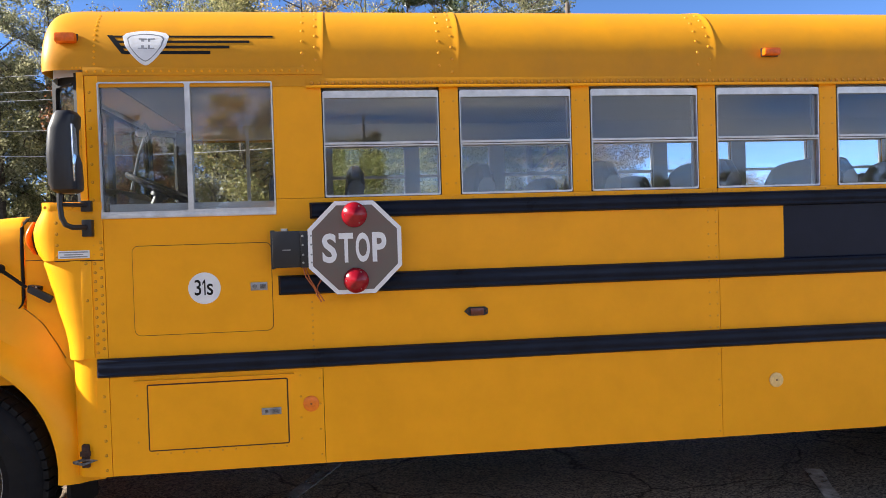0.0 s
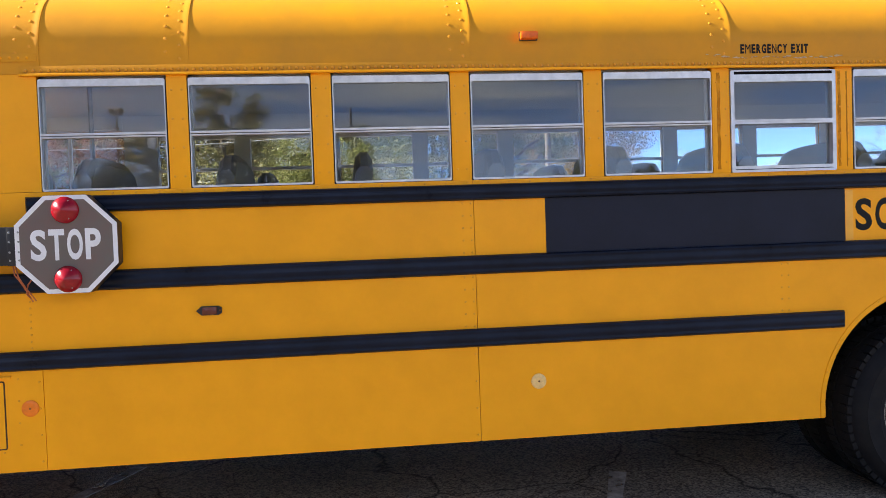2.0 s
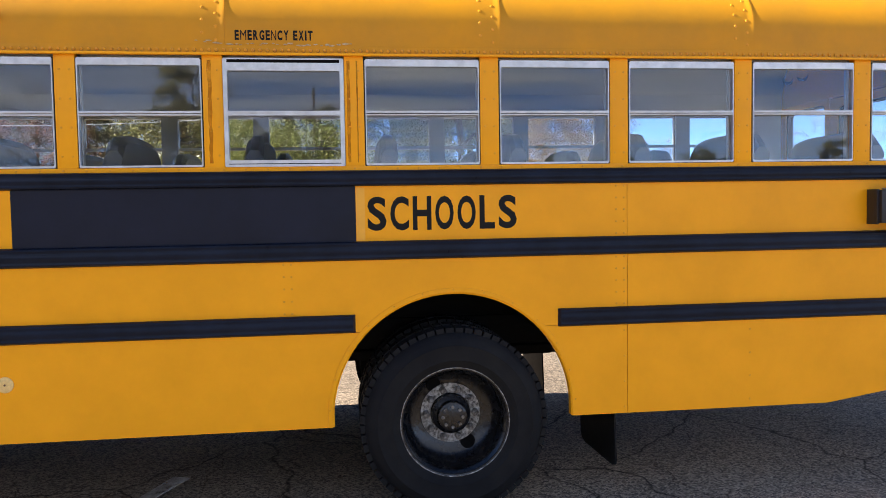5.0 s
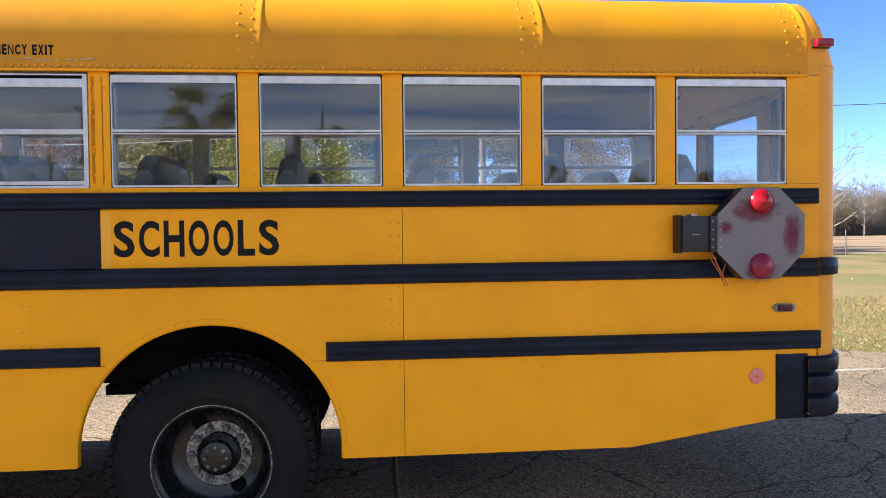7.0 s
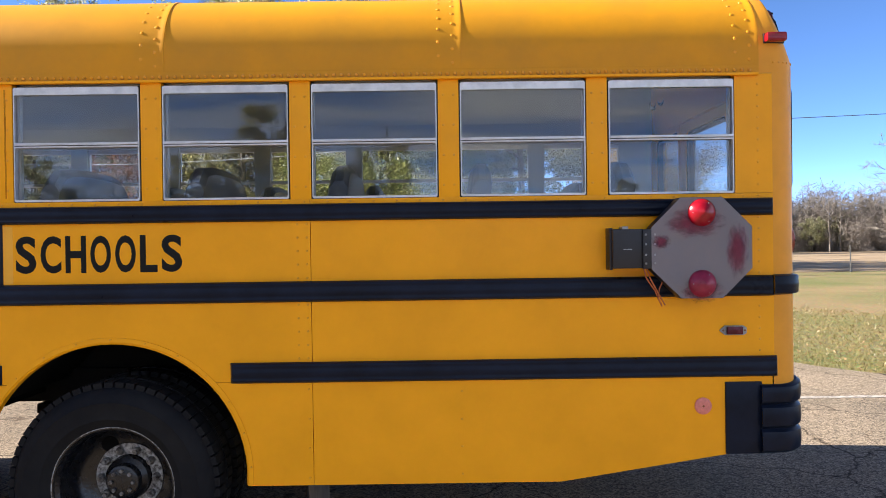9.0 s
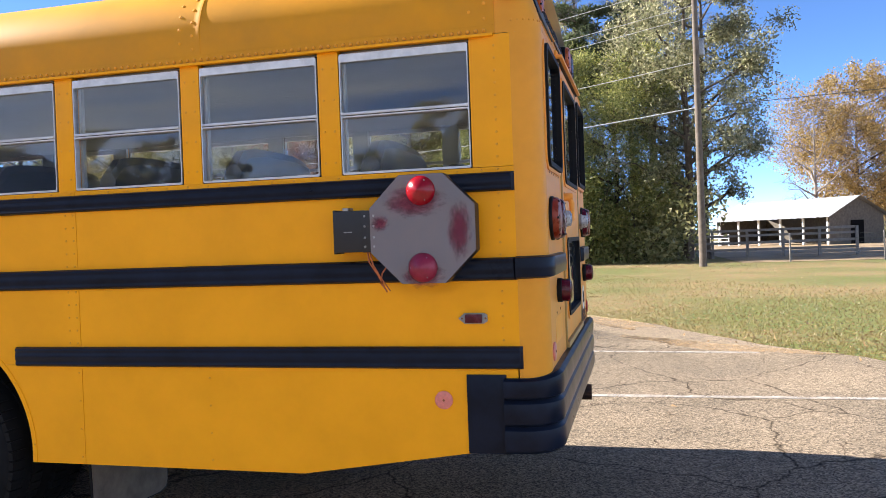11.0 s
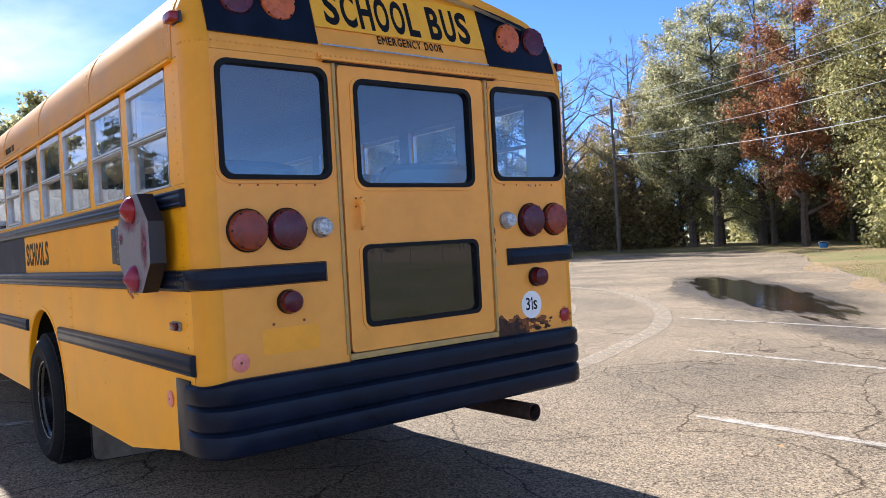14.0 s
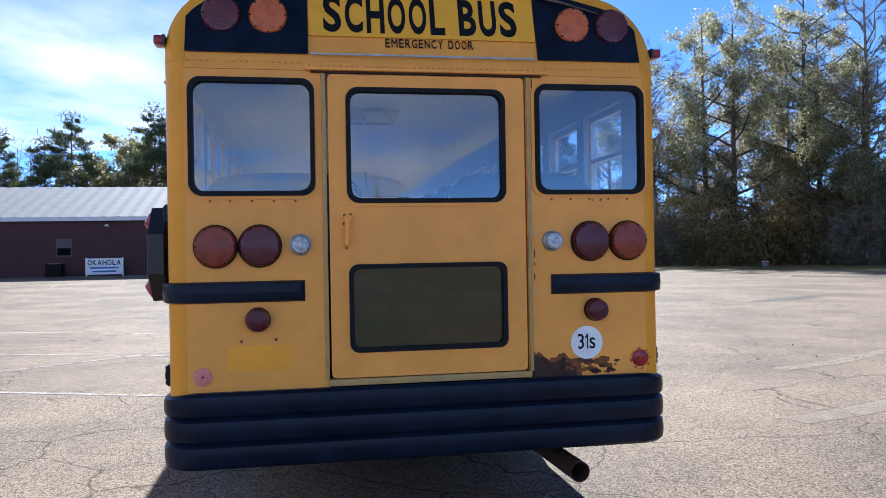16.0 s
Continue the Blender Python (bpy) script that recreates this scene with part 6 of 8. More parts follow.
# tow hook on the front corner
bm = bmesh.new()
box(bm, -1.365, -1.33, ys(-1, 0.015), ys(-1, -0.02), 0.54, 0.655, bevel=0.004)
box(bm, -1.372, -1.322, ys(-1, 0.019), ys(-1, 0.004), 0.60, 0.625, bevel=0.003)
cl = part("corner_latch", bm, DARKRUST, bus, "rusty steel corner latch with a pull ring")
bm = bmesh.new()
tube(bm, [(-1.40, ys(-1, 0.03), 0.575), (-1.35, ys(-1, 0.045), 0.59), (-1.29, ys(-1, 0.03), 0.58), (-1.35, ys(-1, 0.04), 0.565), (-1.40, ys(-1, 0.03), 0.575)], 0.007, 8)
part("pull_ring", bm, WORNNUT, cl)
# maker's plate: plain bars
mp = part("dealer_plate", boxm(-1.440, -1.290, ys(-1, 0.0085), ys(-1, 0.004), 1.598, 1.637), WHITE, bus, "small white dealer plate")
for z, a, b in ((1.629, -1.435, -1.295), (1.617, -1.41, -1.32), (1.606, -1.43, -1.30)):
    part("print_bar", boxm(a, b, ys(-1, 0.0095), ys(-1, 0.008), z - 0.003, z + 0.003), STEEL, mp)

# mirror on its bracket
bm = bmesh.new()
my = ys(-1, 0.166)
vs = loft(bm, [[(-1.338 + lean + 0.066 * k * math.copysign(abs(math.cos(t)) ** 0.6, math.cos(t)), my + 0.10 * k * math.copysign(abs(math.sin(t)) ** 0.6, math.sin(t)), z) for t in [2 * math.pi * i / 20 for i in range(20)]] for z, k, lean in ((1.915, 0.6, 0.01), (1.93, 0.9, 0.01), (1.96, 1.0, 0.005), (2.10, 1.0, 0.0), (2.22, 0.93, 0.005), (2.285, 0.80, 0.02), (2.305, 0.6, 0.02))], closed=True)
bm.faces.new(vs[0]); bm.faces.new(vs[-1])
mir = part("mirror_housing", bm, PLASTIC, bus, "black plastic mirror housing")
part("mirror_glass", boxm(-1.282, -1.2725, my - 0.072, my + 0.06, 1.97, 2.24, bevel=0.003), MIRROR, mir)
bm = bmesh.new()
tube(bm, [(-1.365, my, 1.93), (-1.367, my, 1.86), (-1.362, my, 1.80), (-1.348, my + 0.01, 1.765), (-1.325, my + 0.03, 1.752), (-1.285, ys(-1, 0.03), 1.752)], 0.013, 10)
tube(bm, [(-1.36, my, 1.862), (-1.285, ys(-1, 0.03), 1.862)], 0.010, 8)
box(bm, -1.315, -1.265, ys(-1, 0.04), ys(-1, 0.003), 1.83, 1.885, bevel=0.006)
box(bm, -1.310, -1.262, ys(-1, 0.05), ys(-1, 0.003), 1.705, 1.79, bevel=0.006)
part("mirror_bracket", bm, PLASTIC, mir)

# ---- interior
for x0_, x1_, hw_ in ((-1.48, -1.262, 1.0), (-1.26, 3.94, 1.17), (3.942, 5.368, 0.42), (5.37, 7.93, 1.17)):
    part("cabin_floor", boxm(x0_, x1_, YC - hw_, YC + hw_, 0.992, 1.01), FLOORDARK, bus)
bm = bmesh.new()
loft(bm, [[(x, YC + y * 0.955, z - 0.06) for y, z in roof_profile(0.02, 20)[3:-3]] for x in (-1.25, 3.0, 7.93)])
part("headliner", bm, CEILPAINT, bus, "pale painted steel headliner")
for side in (-1, 1):
    part("inner_wall", boxm(-1.2, 7.93, *sorted((ys(side, -0.055), ys(side, -0.065))), 1.23, WB - 0.005), INSIDE, bus)
    for i in range(10):
        part("inner_pillar", boxm(WIN[i] + WW - 0.01, WIN[i + 1] + 0.01, *sorted((ys(side, -0.051), ys(side, -0.075))), WB - 0.01, 2.5), INSIDE, bus)
    part("driver_header", boxm(-1.2, -0.362, *sorted((ys(side, -0.051), ys(side, -0.085))), 2.474, 2.60), CEILPAINT, bus)
    part("inner_header", boxm(-0.36, 7.93, *sorted((ys(side, -0.051), ys(side, -0.085))), WT - 0.01, 2.60), CEILPAINT, bus)
hatch_in = part("roof_hatch_frame", plate(bmesh.new(), rrect(3.72, 4.44, YC - 0.33, YC + 0.33, 0.05), [rrect(3.80, 4.36, YC - 0.25, YC + 0.25, 0.04)], lambda u, v, d: (u, v, d), 2.915, 2.965), PLASTIC, bus, "dark frame of the roof hatch")
part("hatch_panel", boxm(3.80, 4.36, YC - 0.25, YC + 0.25, 2.925, 2.94, bevel=0.004), MUTED, hatch_in)
part("hatch_handle", tube(bmesh.new(), [(3.98, YC, 2.925), (3.98, YC, 2.885), (4.18, YC, 2.885), (4.18, YC, 2.925)], 0.012, 8), STEEL, hatch_in)
for side in (-1, 1):
    part("inner_quarter_panel", boxm(WIN[-1] + WW - 0.01, 7.928, *sorted((ys(side, -0.051), ys(side, -0.075))), WB - 0.01, 2.5), INSIDE, bus)
    part("inner_front_panel", boxm(-0.358, W0 + 0.01, *sorted((ys(side, -0.051), ys(side, -0.075))), WB - 0.01, 2.5), INSIDE, bus)
for side in (-1, 1):
    part("inner_cab_pillar", boxm(-1.335, -1.228, *sorted((ys(side, -0.062), ys(side, -0.085))), 1.0, 2.53), PLASTIC, bus)
part("cab_ceiling", boxm(-1.50, -1.25, YC - 1.02, YC + 1.02, 2.528, 2.537), DIMLINER, bus)
part("window_head_liner", boxm(-1.22, -0.364, ys(-1, -0.05), ys(-1, -0.0155), 2.466, 2.4785), PLASTIC, bus)
part("inner_rear_wall", boxm(7.93, 7.945, YC - 1.1, YC - 0.5, 1.0, 1.87), INSIDE, bus)
part("inner_rear_wall", boxm(7.93, 7.945, YC + 0.5, YC + 1.1, 1.0, 1.87), INSIDE, bus)


def bus_seat(x, y0, y1):
    st = new("passenger_seat"); st.parent = bus
    tagged(st, "dark vinyl high-backed bench seat")
    bm = bmesh.new()
    rows = []
    w = y1 - y0
    for i in range(13):                      # padded back with rounded shoulders
        u = i / 12
        zt = 2.015 + 0.05 * (1 - abs(2 * u - 1) ** 3.5) - (0.05 if i in (0, 12) else 0)
        rows.append([(x - 0.02, y0 + w * u, 1.40), (x + 0.03, y0 + w * u, 1.75), (x + 0.075, y0 + w * u, zt - 0.03), (x + 0.10, y0 + w * u, zt), (x + 0.14, y0 + w * u, zt), (x + 0.165, y0 + w * u, zt - 0.04), (x + 0.13, y0 + w * u, 1.75), (x + 0.08, y0 + w * u, 1.40)])
    vs = loft(bm, rows, closed=True)
    bm.faces.new(vs[0]); bm.faces.new(vs[-1])
    part("backrest", bm, SEATVINYL, st)
    part("seat_cushion", boxm(x - 0.40, x + 0.02, y0, y1, 1.36, 1.48, bevel=0.03), SEATVINYL, st)
    part("seat_leg", boxm(x - 0.2, x - 0.15, (y0 if y0 > YC else y1) - 0.06, (y0 if y0 > YC else y1) + 0.0, 1.01, 1.37), DARKSTEEL, st)


for i in range(11):
    bus_seat(-0.065 + 0.713 * i, ys(-1, -0.09), YC - 0.26)
    if i > 0:
        bus_seat(-0.025 + 0.713 * i, YC + 0.26, ys(1, -0.09))
# driver's seat, wheel, dash
drs = new("driver_seat"); drs.parent = bus
tagged(drs, "dark driver's seat")
part("backrest", boxm(-0.42, -0.30, ys(-1, -0.20), ys(-1, -0.72), 1.35, 2.02, bevel=0.05), SEATVINYL, drs)
part("seat_cushion", boxm(-0.85, -0.36, ys(-1, -0.18), ys(-1, -0.74), 1.28, 1.42, bevel=0.04), SEATVINYL, drs)
part("seat_pedestal", boxm(-0.70, -0.50, ys(-1, -0.30), ys(-1, -0.60), 1.01, 1.29, bevel=0.02), DARKSTEEL, drs)
bm = bmesh.new()
c, q = Vector((-1.03, ys(-1, -0.46), 1.965)), Euler((0, radians(25), 0)).to_matrix()
tube(bm, [c + q @ Vector((0.195 * math.cos(2 * math.pi * i / 32), 0.195 * math.sin(2 * math.pi * i / 32), 0)) for i in range(33)], 0.017, 8, caps=False)
for a in (90, 210, 330):
    tube(bm, [c - q @ Vector((0, 0, 0.03)), c + q @ Vector((0.19 * math.cos(radians(a)), 0.19 * math.sin(radians(a)), 0))], 0.010, 6)
lathe(bm, [(0.05, -0.05), (0.05, 0.0), (0, 0.005)], c, q @ Vector((0, 0, 1)), 16)
tube(bm, [c - q @ Vector((0, 0, 0.03)), c - q @ Vector((0, 0, 0.5))], 0.028, 10)
part("steering_wheel", bm, PLASTIC, bus, "black steering wheel on its column")
bm = bmesh.new()
fc = Vector((-1.112, ys(-1, -0.48), 2.285))
for k in range(5):
    tube(bm, [fc + Vector((0.012 * math.sin(math.pi * k / 4), (0.010 + 0.011 * k) * math.cos(6.2832 * i / 20), (0.010 + 0.011 * k) * math.sin(6.2832 * i / 20))) for i in range(21)], 0.0024, 5, caps=False)
lathe(bm, [(0.0, 0), (0.020, 0.0), (0.024, 0.04), (0.012, 0.055), (0, 0.055)], fc, (-1, 0, 0), 14)
tube(bm, [fc - Vector((0.01, 0, 0.03)), fc + Vector((-0.05, 0, -0.14)), fc + Vector((-0.09, 0, -0.32))], 0.007, 6)
part("dash_fan", bm, STEEL, bus, "small wire-caged fan on a stalk")
bm = bmesh.new()
box(bm, -1.50, -1.18, YC - 1.0, YC + 1.0, 1.45, 1.84, bevel=0.06)
part("dashboard", bm, PLASTIC, bus)
bm = bmesh.new()
loft(bm, [[(-1.46, y, 1.83), (-1.42, y, 1.945), (-1.34, y, 1.972), (-1.20, y, 1.950), (-1.14, y, 1.905), (-1.16, y, 1.83)] for y in (ys(-1, -0.20), ys(-1, -0.24), ys(-1, -0.74), ys(-1, -0.80))], closed=True)
part("instrument_cowl", bm, PLASTIC, bus, "dark moulded instrument cowl")
part("grab_pole", tube(bmesh.new(), [(-0.35, YC + 0.35, 1.0), (-0.35, YC + 0.35, 2.85)], 0.016, 10), STEEL, bus)
part("stepwell_partition", boxm(-0.30, -0.27, YC + 0.3, YC + 1.1, 1.0, 1.85), INSIDE, bus)
part("grab_rail", tube(bmesh.new(), [(-0.30, YC - 0.25, 1.85), (-0.30, YC - 1.1, 1.85)], 0.014, 8), STEEL, bus)

# ---------------------------------------------------------------- ground
def soft(v, w=6.0):
    return w * math.log1p(math.exp(min(40, v / w)))


def gz(x, y):
    """Height of the land: level round the bus, rising to the west, falling away over the field."""
    east = 1 / (1 + math.exp(-max(-40, min(40, (x + 2) / 6))))
    far = max(0.0, math.hypot(x, y) - 220)
    north = 1 / (1 + math.exp(max(-40, min(40, (y - 24) / 6))))
    return 0.017 * min(soft(-x - 14), 70) * north - 0.011 * min(soft(y - 30), 120) * east + 0.0 * far


def sheet(xs, ys_, height):
    bm = bmesh.new()
    grid = [[bm.verts.new((x, y, height(x, y))) for y in ys_] for x in xs]
    for a, b in zip(grid, grid[1:]):
        for i in range(len(ys_) - 1):
            bm.faces.new((a[i], b[i], b[i + 1], a[i + 1]))
    return bm


def spread(lo, hi, fine0, fine1, step):
    out, v, s = [], fine0, step
    while v < fine1:
        out.append(v); v += step
    while v < hi:
        out.append(v); v += s; s *= 1.35
    out.append(hi)
    v, s = fine0 - step, step
    while v > lo:
        out.insert(0, v); v -= s; s *= 1.35
    out.insert(0, lo)
    return out


solo("ground", sheet(spread(-3000, 3000, -100, 60, 5), spread(-3000, 3000, -70, 120, 5), lambda x, y: gz(x, y) - 0.03), GRASS, (0, 0, 0), "dry autumn grass field reaching to the horizon", "ground", kind="structure")

LOT = [(-130, -70), (70, -70), (48, -8), (24, 0), (14.8, 6.6), (11.4, 9.8), (9.2, 12.5), (7.3, 16.4), (2.2, 24), (-2.6, 31), (-9, 42), (-15, 47.0), (-26, 46.5), (-34.2, 42), (-39, 36.7), (-42.2, 31.5), (-50, 19), (-88, 6), (-130, -6)]
random.seed(11)
ragged = []
for (x0, y0), (x1, y1) in zip(LOT, LOT[1:] + LOT[:1]):
    near = min(math.hypot(x0, y0), math.hypot(x1, y1)) < 40
    n = max(1, int(math.hypot(x1 - x0, y1 - y0) / 0.45)) if near else 6
    for i in range(n):
        k = i / n
        j = 0.05 if near else 0.4
        w = 0.25 * noise.noise(Vector((x0 + (x1 - x0) * k, y0 + (y1 - y0) * k, 3)) * 0.6)
        ragged.append((x0 + (x1 - x0) * k + random.uniform(-j, j) + w, y0 + (y1 - y0) * k + random.uniform(-j, j) + w))
bm = bmesh.new()
plate(bm, ragged, [], lambda u, v, d: (u, v, d), 0.0, -0.03)
for k in range(-13, 3):
    for ax in ((1, 0, 0), (0, 1, 0)):
        bmesh.ops.bisect_plane(bm, geom=list(bm.verts) + list(bm.edges) + list(bm.faces), plane_co=(k * 10, k * 5 + 10, 0), plane_no=ax)
for v in bm.verts:
    v.co.z += gz(v.co.x, v.co.y)
solo("parking_lot", bm, ASPHALT, (0, 0, 0), "old cracked chip-seal asphalt parking lot", "asphalt", kind="structure", smooth=False)


def stripe(x0, y0, x1, y1, w=0.10):
    d = Vector((x1 - x0, y1 - y0, 0)); n = Vector((-d.y, d.x, 0)).normalized() * w / 2
    bm = bmesh.new()
    m = max(2, int(d.length / 0.35))
    random.seed(int(x0 * 10 + y0 * 7))
    top_ = [[], []]
    for i in range(m + 1):
        p = Vector((x0, y0, 0)) + d * i / m
        h = gz(p.x, p.y)
        for s, row in zip((1, -1), top_):
            q = p + n * s * (1 + random.uniform(-0.18, 0.12))
            row.append((q.x, q.y, h + 0.006))
    loft(bm, top_)
    ex = bmesh.ops.extrude_face_region(bm, geom=list(bm.faces))
    bmesh.ops.translate(bm, vec=(0, 0, -0.005), verts=[q for q in ex["geom"] if isinstance(q, bmesh.types.BMVert)])
    return solo("parking_stripe", bm, LINEPAINT, (x0, y0, 0), "worn white painted parking line", "road marking", "parking lines", kind="structure", smooth=False)


for s in ((7.66, 8.29, 12.1, 8.27), (5.58, 11.26, 9.75, 10.98), (3.35, 14.3, 7.4, 14.05), (1.2, 0.1, 3.05, 4.88), (-2.6, -0.5, -0.15, 5.75), (-6.9, -2.0, -3.7, 5.4), (-11.8, -0.6, -7.7, 5.9), (0.6, -0.6, -3.5, 4.3),
          (-13.9, -2.2, -19.5, -2.9), (-16.0, -5.2, -20.5, -5.8), (-16.5, 0.7, -21, 0.1), (-17.5, 3.7, -22.5, 2.9), (-29, -4.4, -35, -5.3), (-28, -7.3, -34, -8.5), (-29, -1.5, -35, -2.2), (-30, 1.6, -36, 1.0), (-27, -10.3, -33, -11.6), (-25.5, -20, -24.6, 9)):
    stripe(*s)

# puddle by the grass edge: shallow water that thins out over rough asphalt
def oval(name, x, y, turn, rx, ry, z, mat, label, category):
    """A thin round sheet on the paving, scaled to an oval."""
    bm = bmesh.new()
    lathe(bm, [(0, 0), (0.5, 0), (1.0, 0), (1.6, 0)], (0, 0, 0), (0, 0, 1), 48)
    ob = new(name, finish(bm, mat))
    ob.matrix_world = Matrix.Translation((x, y, gz(x, y) + z)) @ Matrix.Rotation(radians(turn), 4, "Z") @ Matrix.Diagonal((rx, ry, 1, 1))
    return tagged(ob, label, category, kind="structure")


oval("damp_patch", 1.3, 19.7, -47.4, 7.0, 1.7, 0.004, film("damp_asphalt", (0.10, 0.085, 0.07), 0.45, 0.55, 1.15, 0.75, 3.0, 0.9, 0.4, 0.2), "damp dark asphalt round the puddle", "damp asphalt")
oval("puddle", 1.5, 19.55, -47.4, 6.6, 1.02, 0.009, film("still_water", (0.03, 0.026, 0.02), 0.05, 0.78, 0.98, 0.95, 3.4, 1.7, 0.7, 0.03), "shallow still puddle on the asphalt", "puddle")
for x, y, turn, rx, ry in ((-26, 31, 35, 11, 1.6), (-14, 35, 20, 7, 0.9), (6.5, 13.6, -40, 2.4, 0.7)):
    oval("damp_patch", x, y, turn, rx, ry, 0.0045, film("damp_asphalt", (0.12, 0.10, 0.085), 0.6, 0.35, 1.1, 0.55, 2.5, 1.0, 0.3, 0.2), "faint damp stain on the asphalt", "damp asphalt")

oval("dark_stain", -9.9, 19.3, 119, 2.7, 0.50, 0.0055, film("oil_darkened_asphalt", (0.11, 0.10, 0.095), 0.6, 0.25, 1.15, 0.62, 2.2, 1.3, 0.3, 0.2), "long dark oily stain on the asphalt", "stain")
bx, by = -50.8, 44.4
bz = gz(bx, by) - 0.03
ped = thing("utility_pedestal", (bx, by, bz), "small pale grey utility box on the grass", "utility box")
part("body", boxm(bx - 0.20, bx + 0.20, by - 0.20, by + 0.20, bz - 0.05, bz + 0.40, bevel=0.02), STEEL, ped)
part("lid", boxm(bx - 0.225, bx + 0.225, by - 0.225, by + 0.225, bz + 0.401, bz + 0.47, bevel=0.02), WHITE, ped)


# ---------------------------------------------------------------- trees
def quads(name, centres, size, rng, aspect=0.6, up=0.0):
    """Many small kite-shaped leaves in one mesh."""
    n = len(centres)
    c = np.asarray(centres)
    d = rng.normal(size=(n, 3)); d[:, 2] += up; d /= np.linalg.norm(d, axis=1)[:, None]
    e = rng.normal(size=(n, 3)); e -= (e * d).sum(1)[:, None] * d; e /= np.linalg.norm(e, axis=1)[:, None]
    s = (size * rng.uniform(0.6, 1.3, n))[:, None]
    v = np.stack([c - d * s * 0.5 - e * s * aspect * 0.35, c - d * s * 0.35 + e * s * aspect * 0.55, c + d * s * 0.6], 1).reshape(-1, 3)
    me = bpy.data.meshes.new(name)
    me.from_pydata(v.tolist(), [], np.arange(3 * n).reshape(n, 3).tolist())
    return me


def grow(rng, h, clear, spread_, limbs, lean=0.03, arch_=0.5, taper=False):
    """Trunk and limbs as polylines with radii, and the tips where leaves sit."""
    lines, tips, segs = [], [], []
    trunk, r0 = [], h * 0.014 + 0.04
    p = np.zeros(3)
    for i in range(9):
        trunk.append(p.copy())
        p = p + np.array([rng.normal(0, lean * h / 8), rng.normal(0, lean * h / 8), h / 8])
    lines.append((trunk, [r0 * (1.25 if i == 0 else 1) * (1 - 0.88 * i / 8) for i in range(9)]))
    for k in range(limbs):
        f = clear + (0.97 - clear) * (k + rng.uniform(0, 0.8)) / limbs
        i = min(7, int(f * 8)); q = trunk[i] + (trunk[i + 1] - trunk[i]) * (f * 8 - i)
        a = k * 2.4 + rng.uniform(-0.5, 0.5)
        up = (f - clear) / (1 - clear)
        reach = spread_ * h * (1.0 - 0.72 * up ** 1.3 if taper else 0.62 + 0.42 * math.sin(math.pi * up ** 0.85) - 0.22 * up) * rng.uniform(0.65, 1.15)
        out = np.array([math.cos(a), math.sin(a), 0.0])
        limb = [q, q + out * reach * 0.4 + [0, 0, reach * arch_ * 0.35], q + out * reach * 0.75 + [0, 0, reach * arch_ * 0.7], q + out * reach + [0, 0, reach * arch_]]
        limb = [limb[0]] + [m + rng.normal(0, 0.05 * reach, 3) for m in limb[1:]]
        rl = r0 * (1 - 0.85 * f) * 0.55 + 0.012
        lines.append((limb, [rl, rl * 0.7, rl * 0.45, rl * 0.2]))
        for m in range(5):
            t = 0.35 + 0.65 * m / 4
            j = min(2, int(t * 3)); b = limb[j] + (limb[j + 1] - limb[j]) * (t * 3 - j)
            o = out * 0.6 + rng.normal(0, 0.6, 3) + [0, 0, 0.25]
            o = o / np.linalg.norm(o) * reach * rng.uniform(0.25, 0.45)
            lines.append(([b, b + o], [rl * 0.32, rl * 0.08]))
            segs.append((b, o))
            tips.append((b + o, reach * 0.22)); tips.append((b + o * 0.5, reach * 0.2))
    tips.append((trunk[-1], 0.06 * h))
    return lines, tips, segs


def twigs(segs, each, rng):
    """Fine twigs that fork off the outer boughs, each a long thin blade with two side shoots."""
    v = []

    def blade(p, d, w):
        s = np.cross(d, rng.normal(size=3))
        s = s / np.linalg.norm(s) * w
        v.extend(((p - s).tolist(), (p + s).tolist(), (p + d).tolist()))

    for b, o in segs:
        L = np.linalg.norm(o)
        for _ in range(each):
            p = b + o * rng.uniform(0.25, 1.0)
            d = o / L + rng.normal(0, 0.42, 3) + [0, 0, 0.3]
            d = d / np.linalg.norm(d) * L * rng.uniform(0.45, 0.95)
            blade(p, d, 0.011)
            for k in (0.35, 0.6):
                e = d + rng.normal(0, 0.45, 3) * np.linalg.norm(d)
                blade(p + d * k, e * 0.5, 0.007)
    me = bpy.data.meshes.new("twigs")
    me.from_pydata(v, [], [(3 * i, 3 * i + 1, 3 * i + 2) for i in range(len(v) // 3)])
    me.materials.append(DRYTWIG)
    return me


def wood(lines, seg=6):
    bm = bmesh.new()
    for pts, rad in lines:
        tube(bm, pts, rad, seg if rad[0] > 0.05 else 3, caps=False)
    return bm


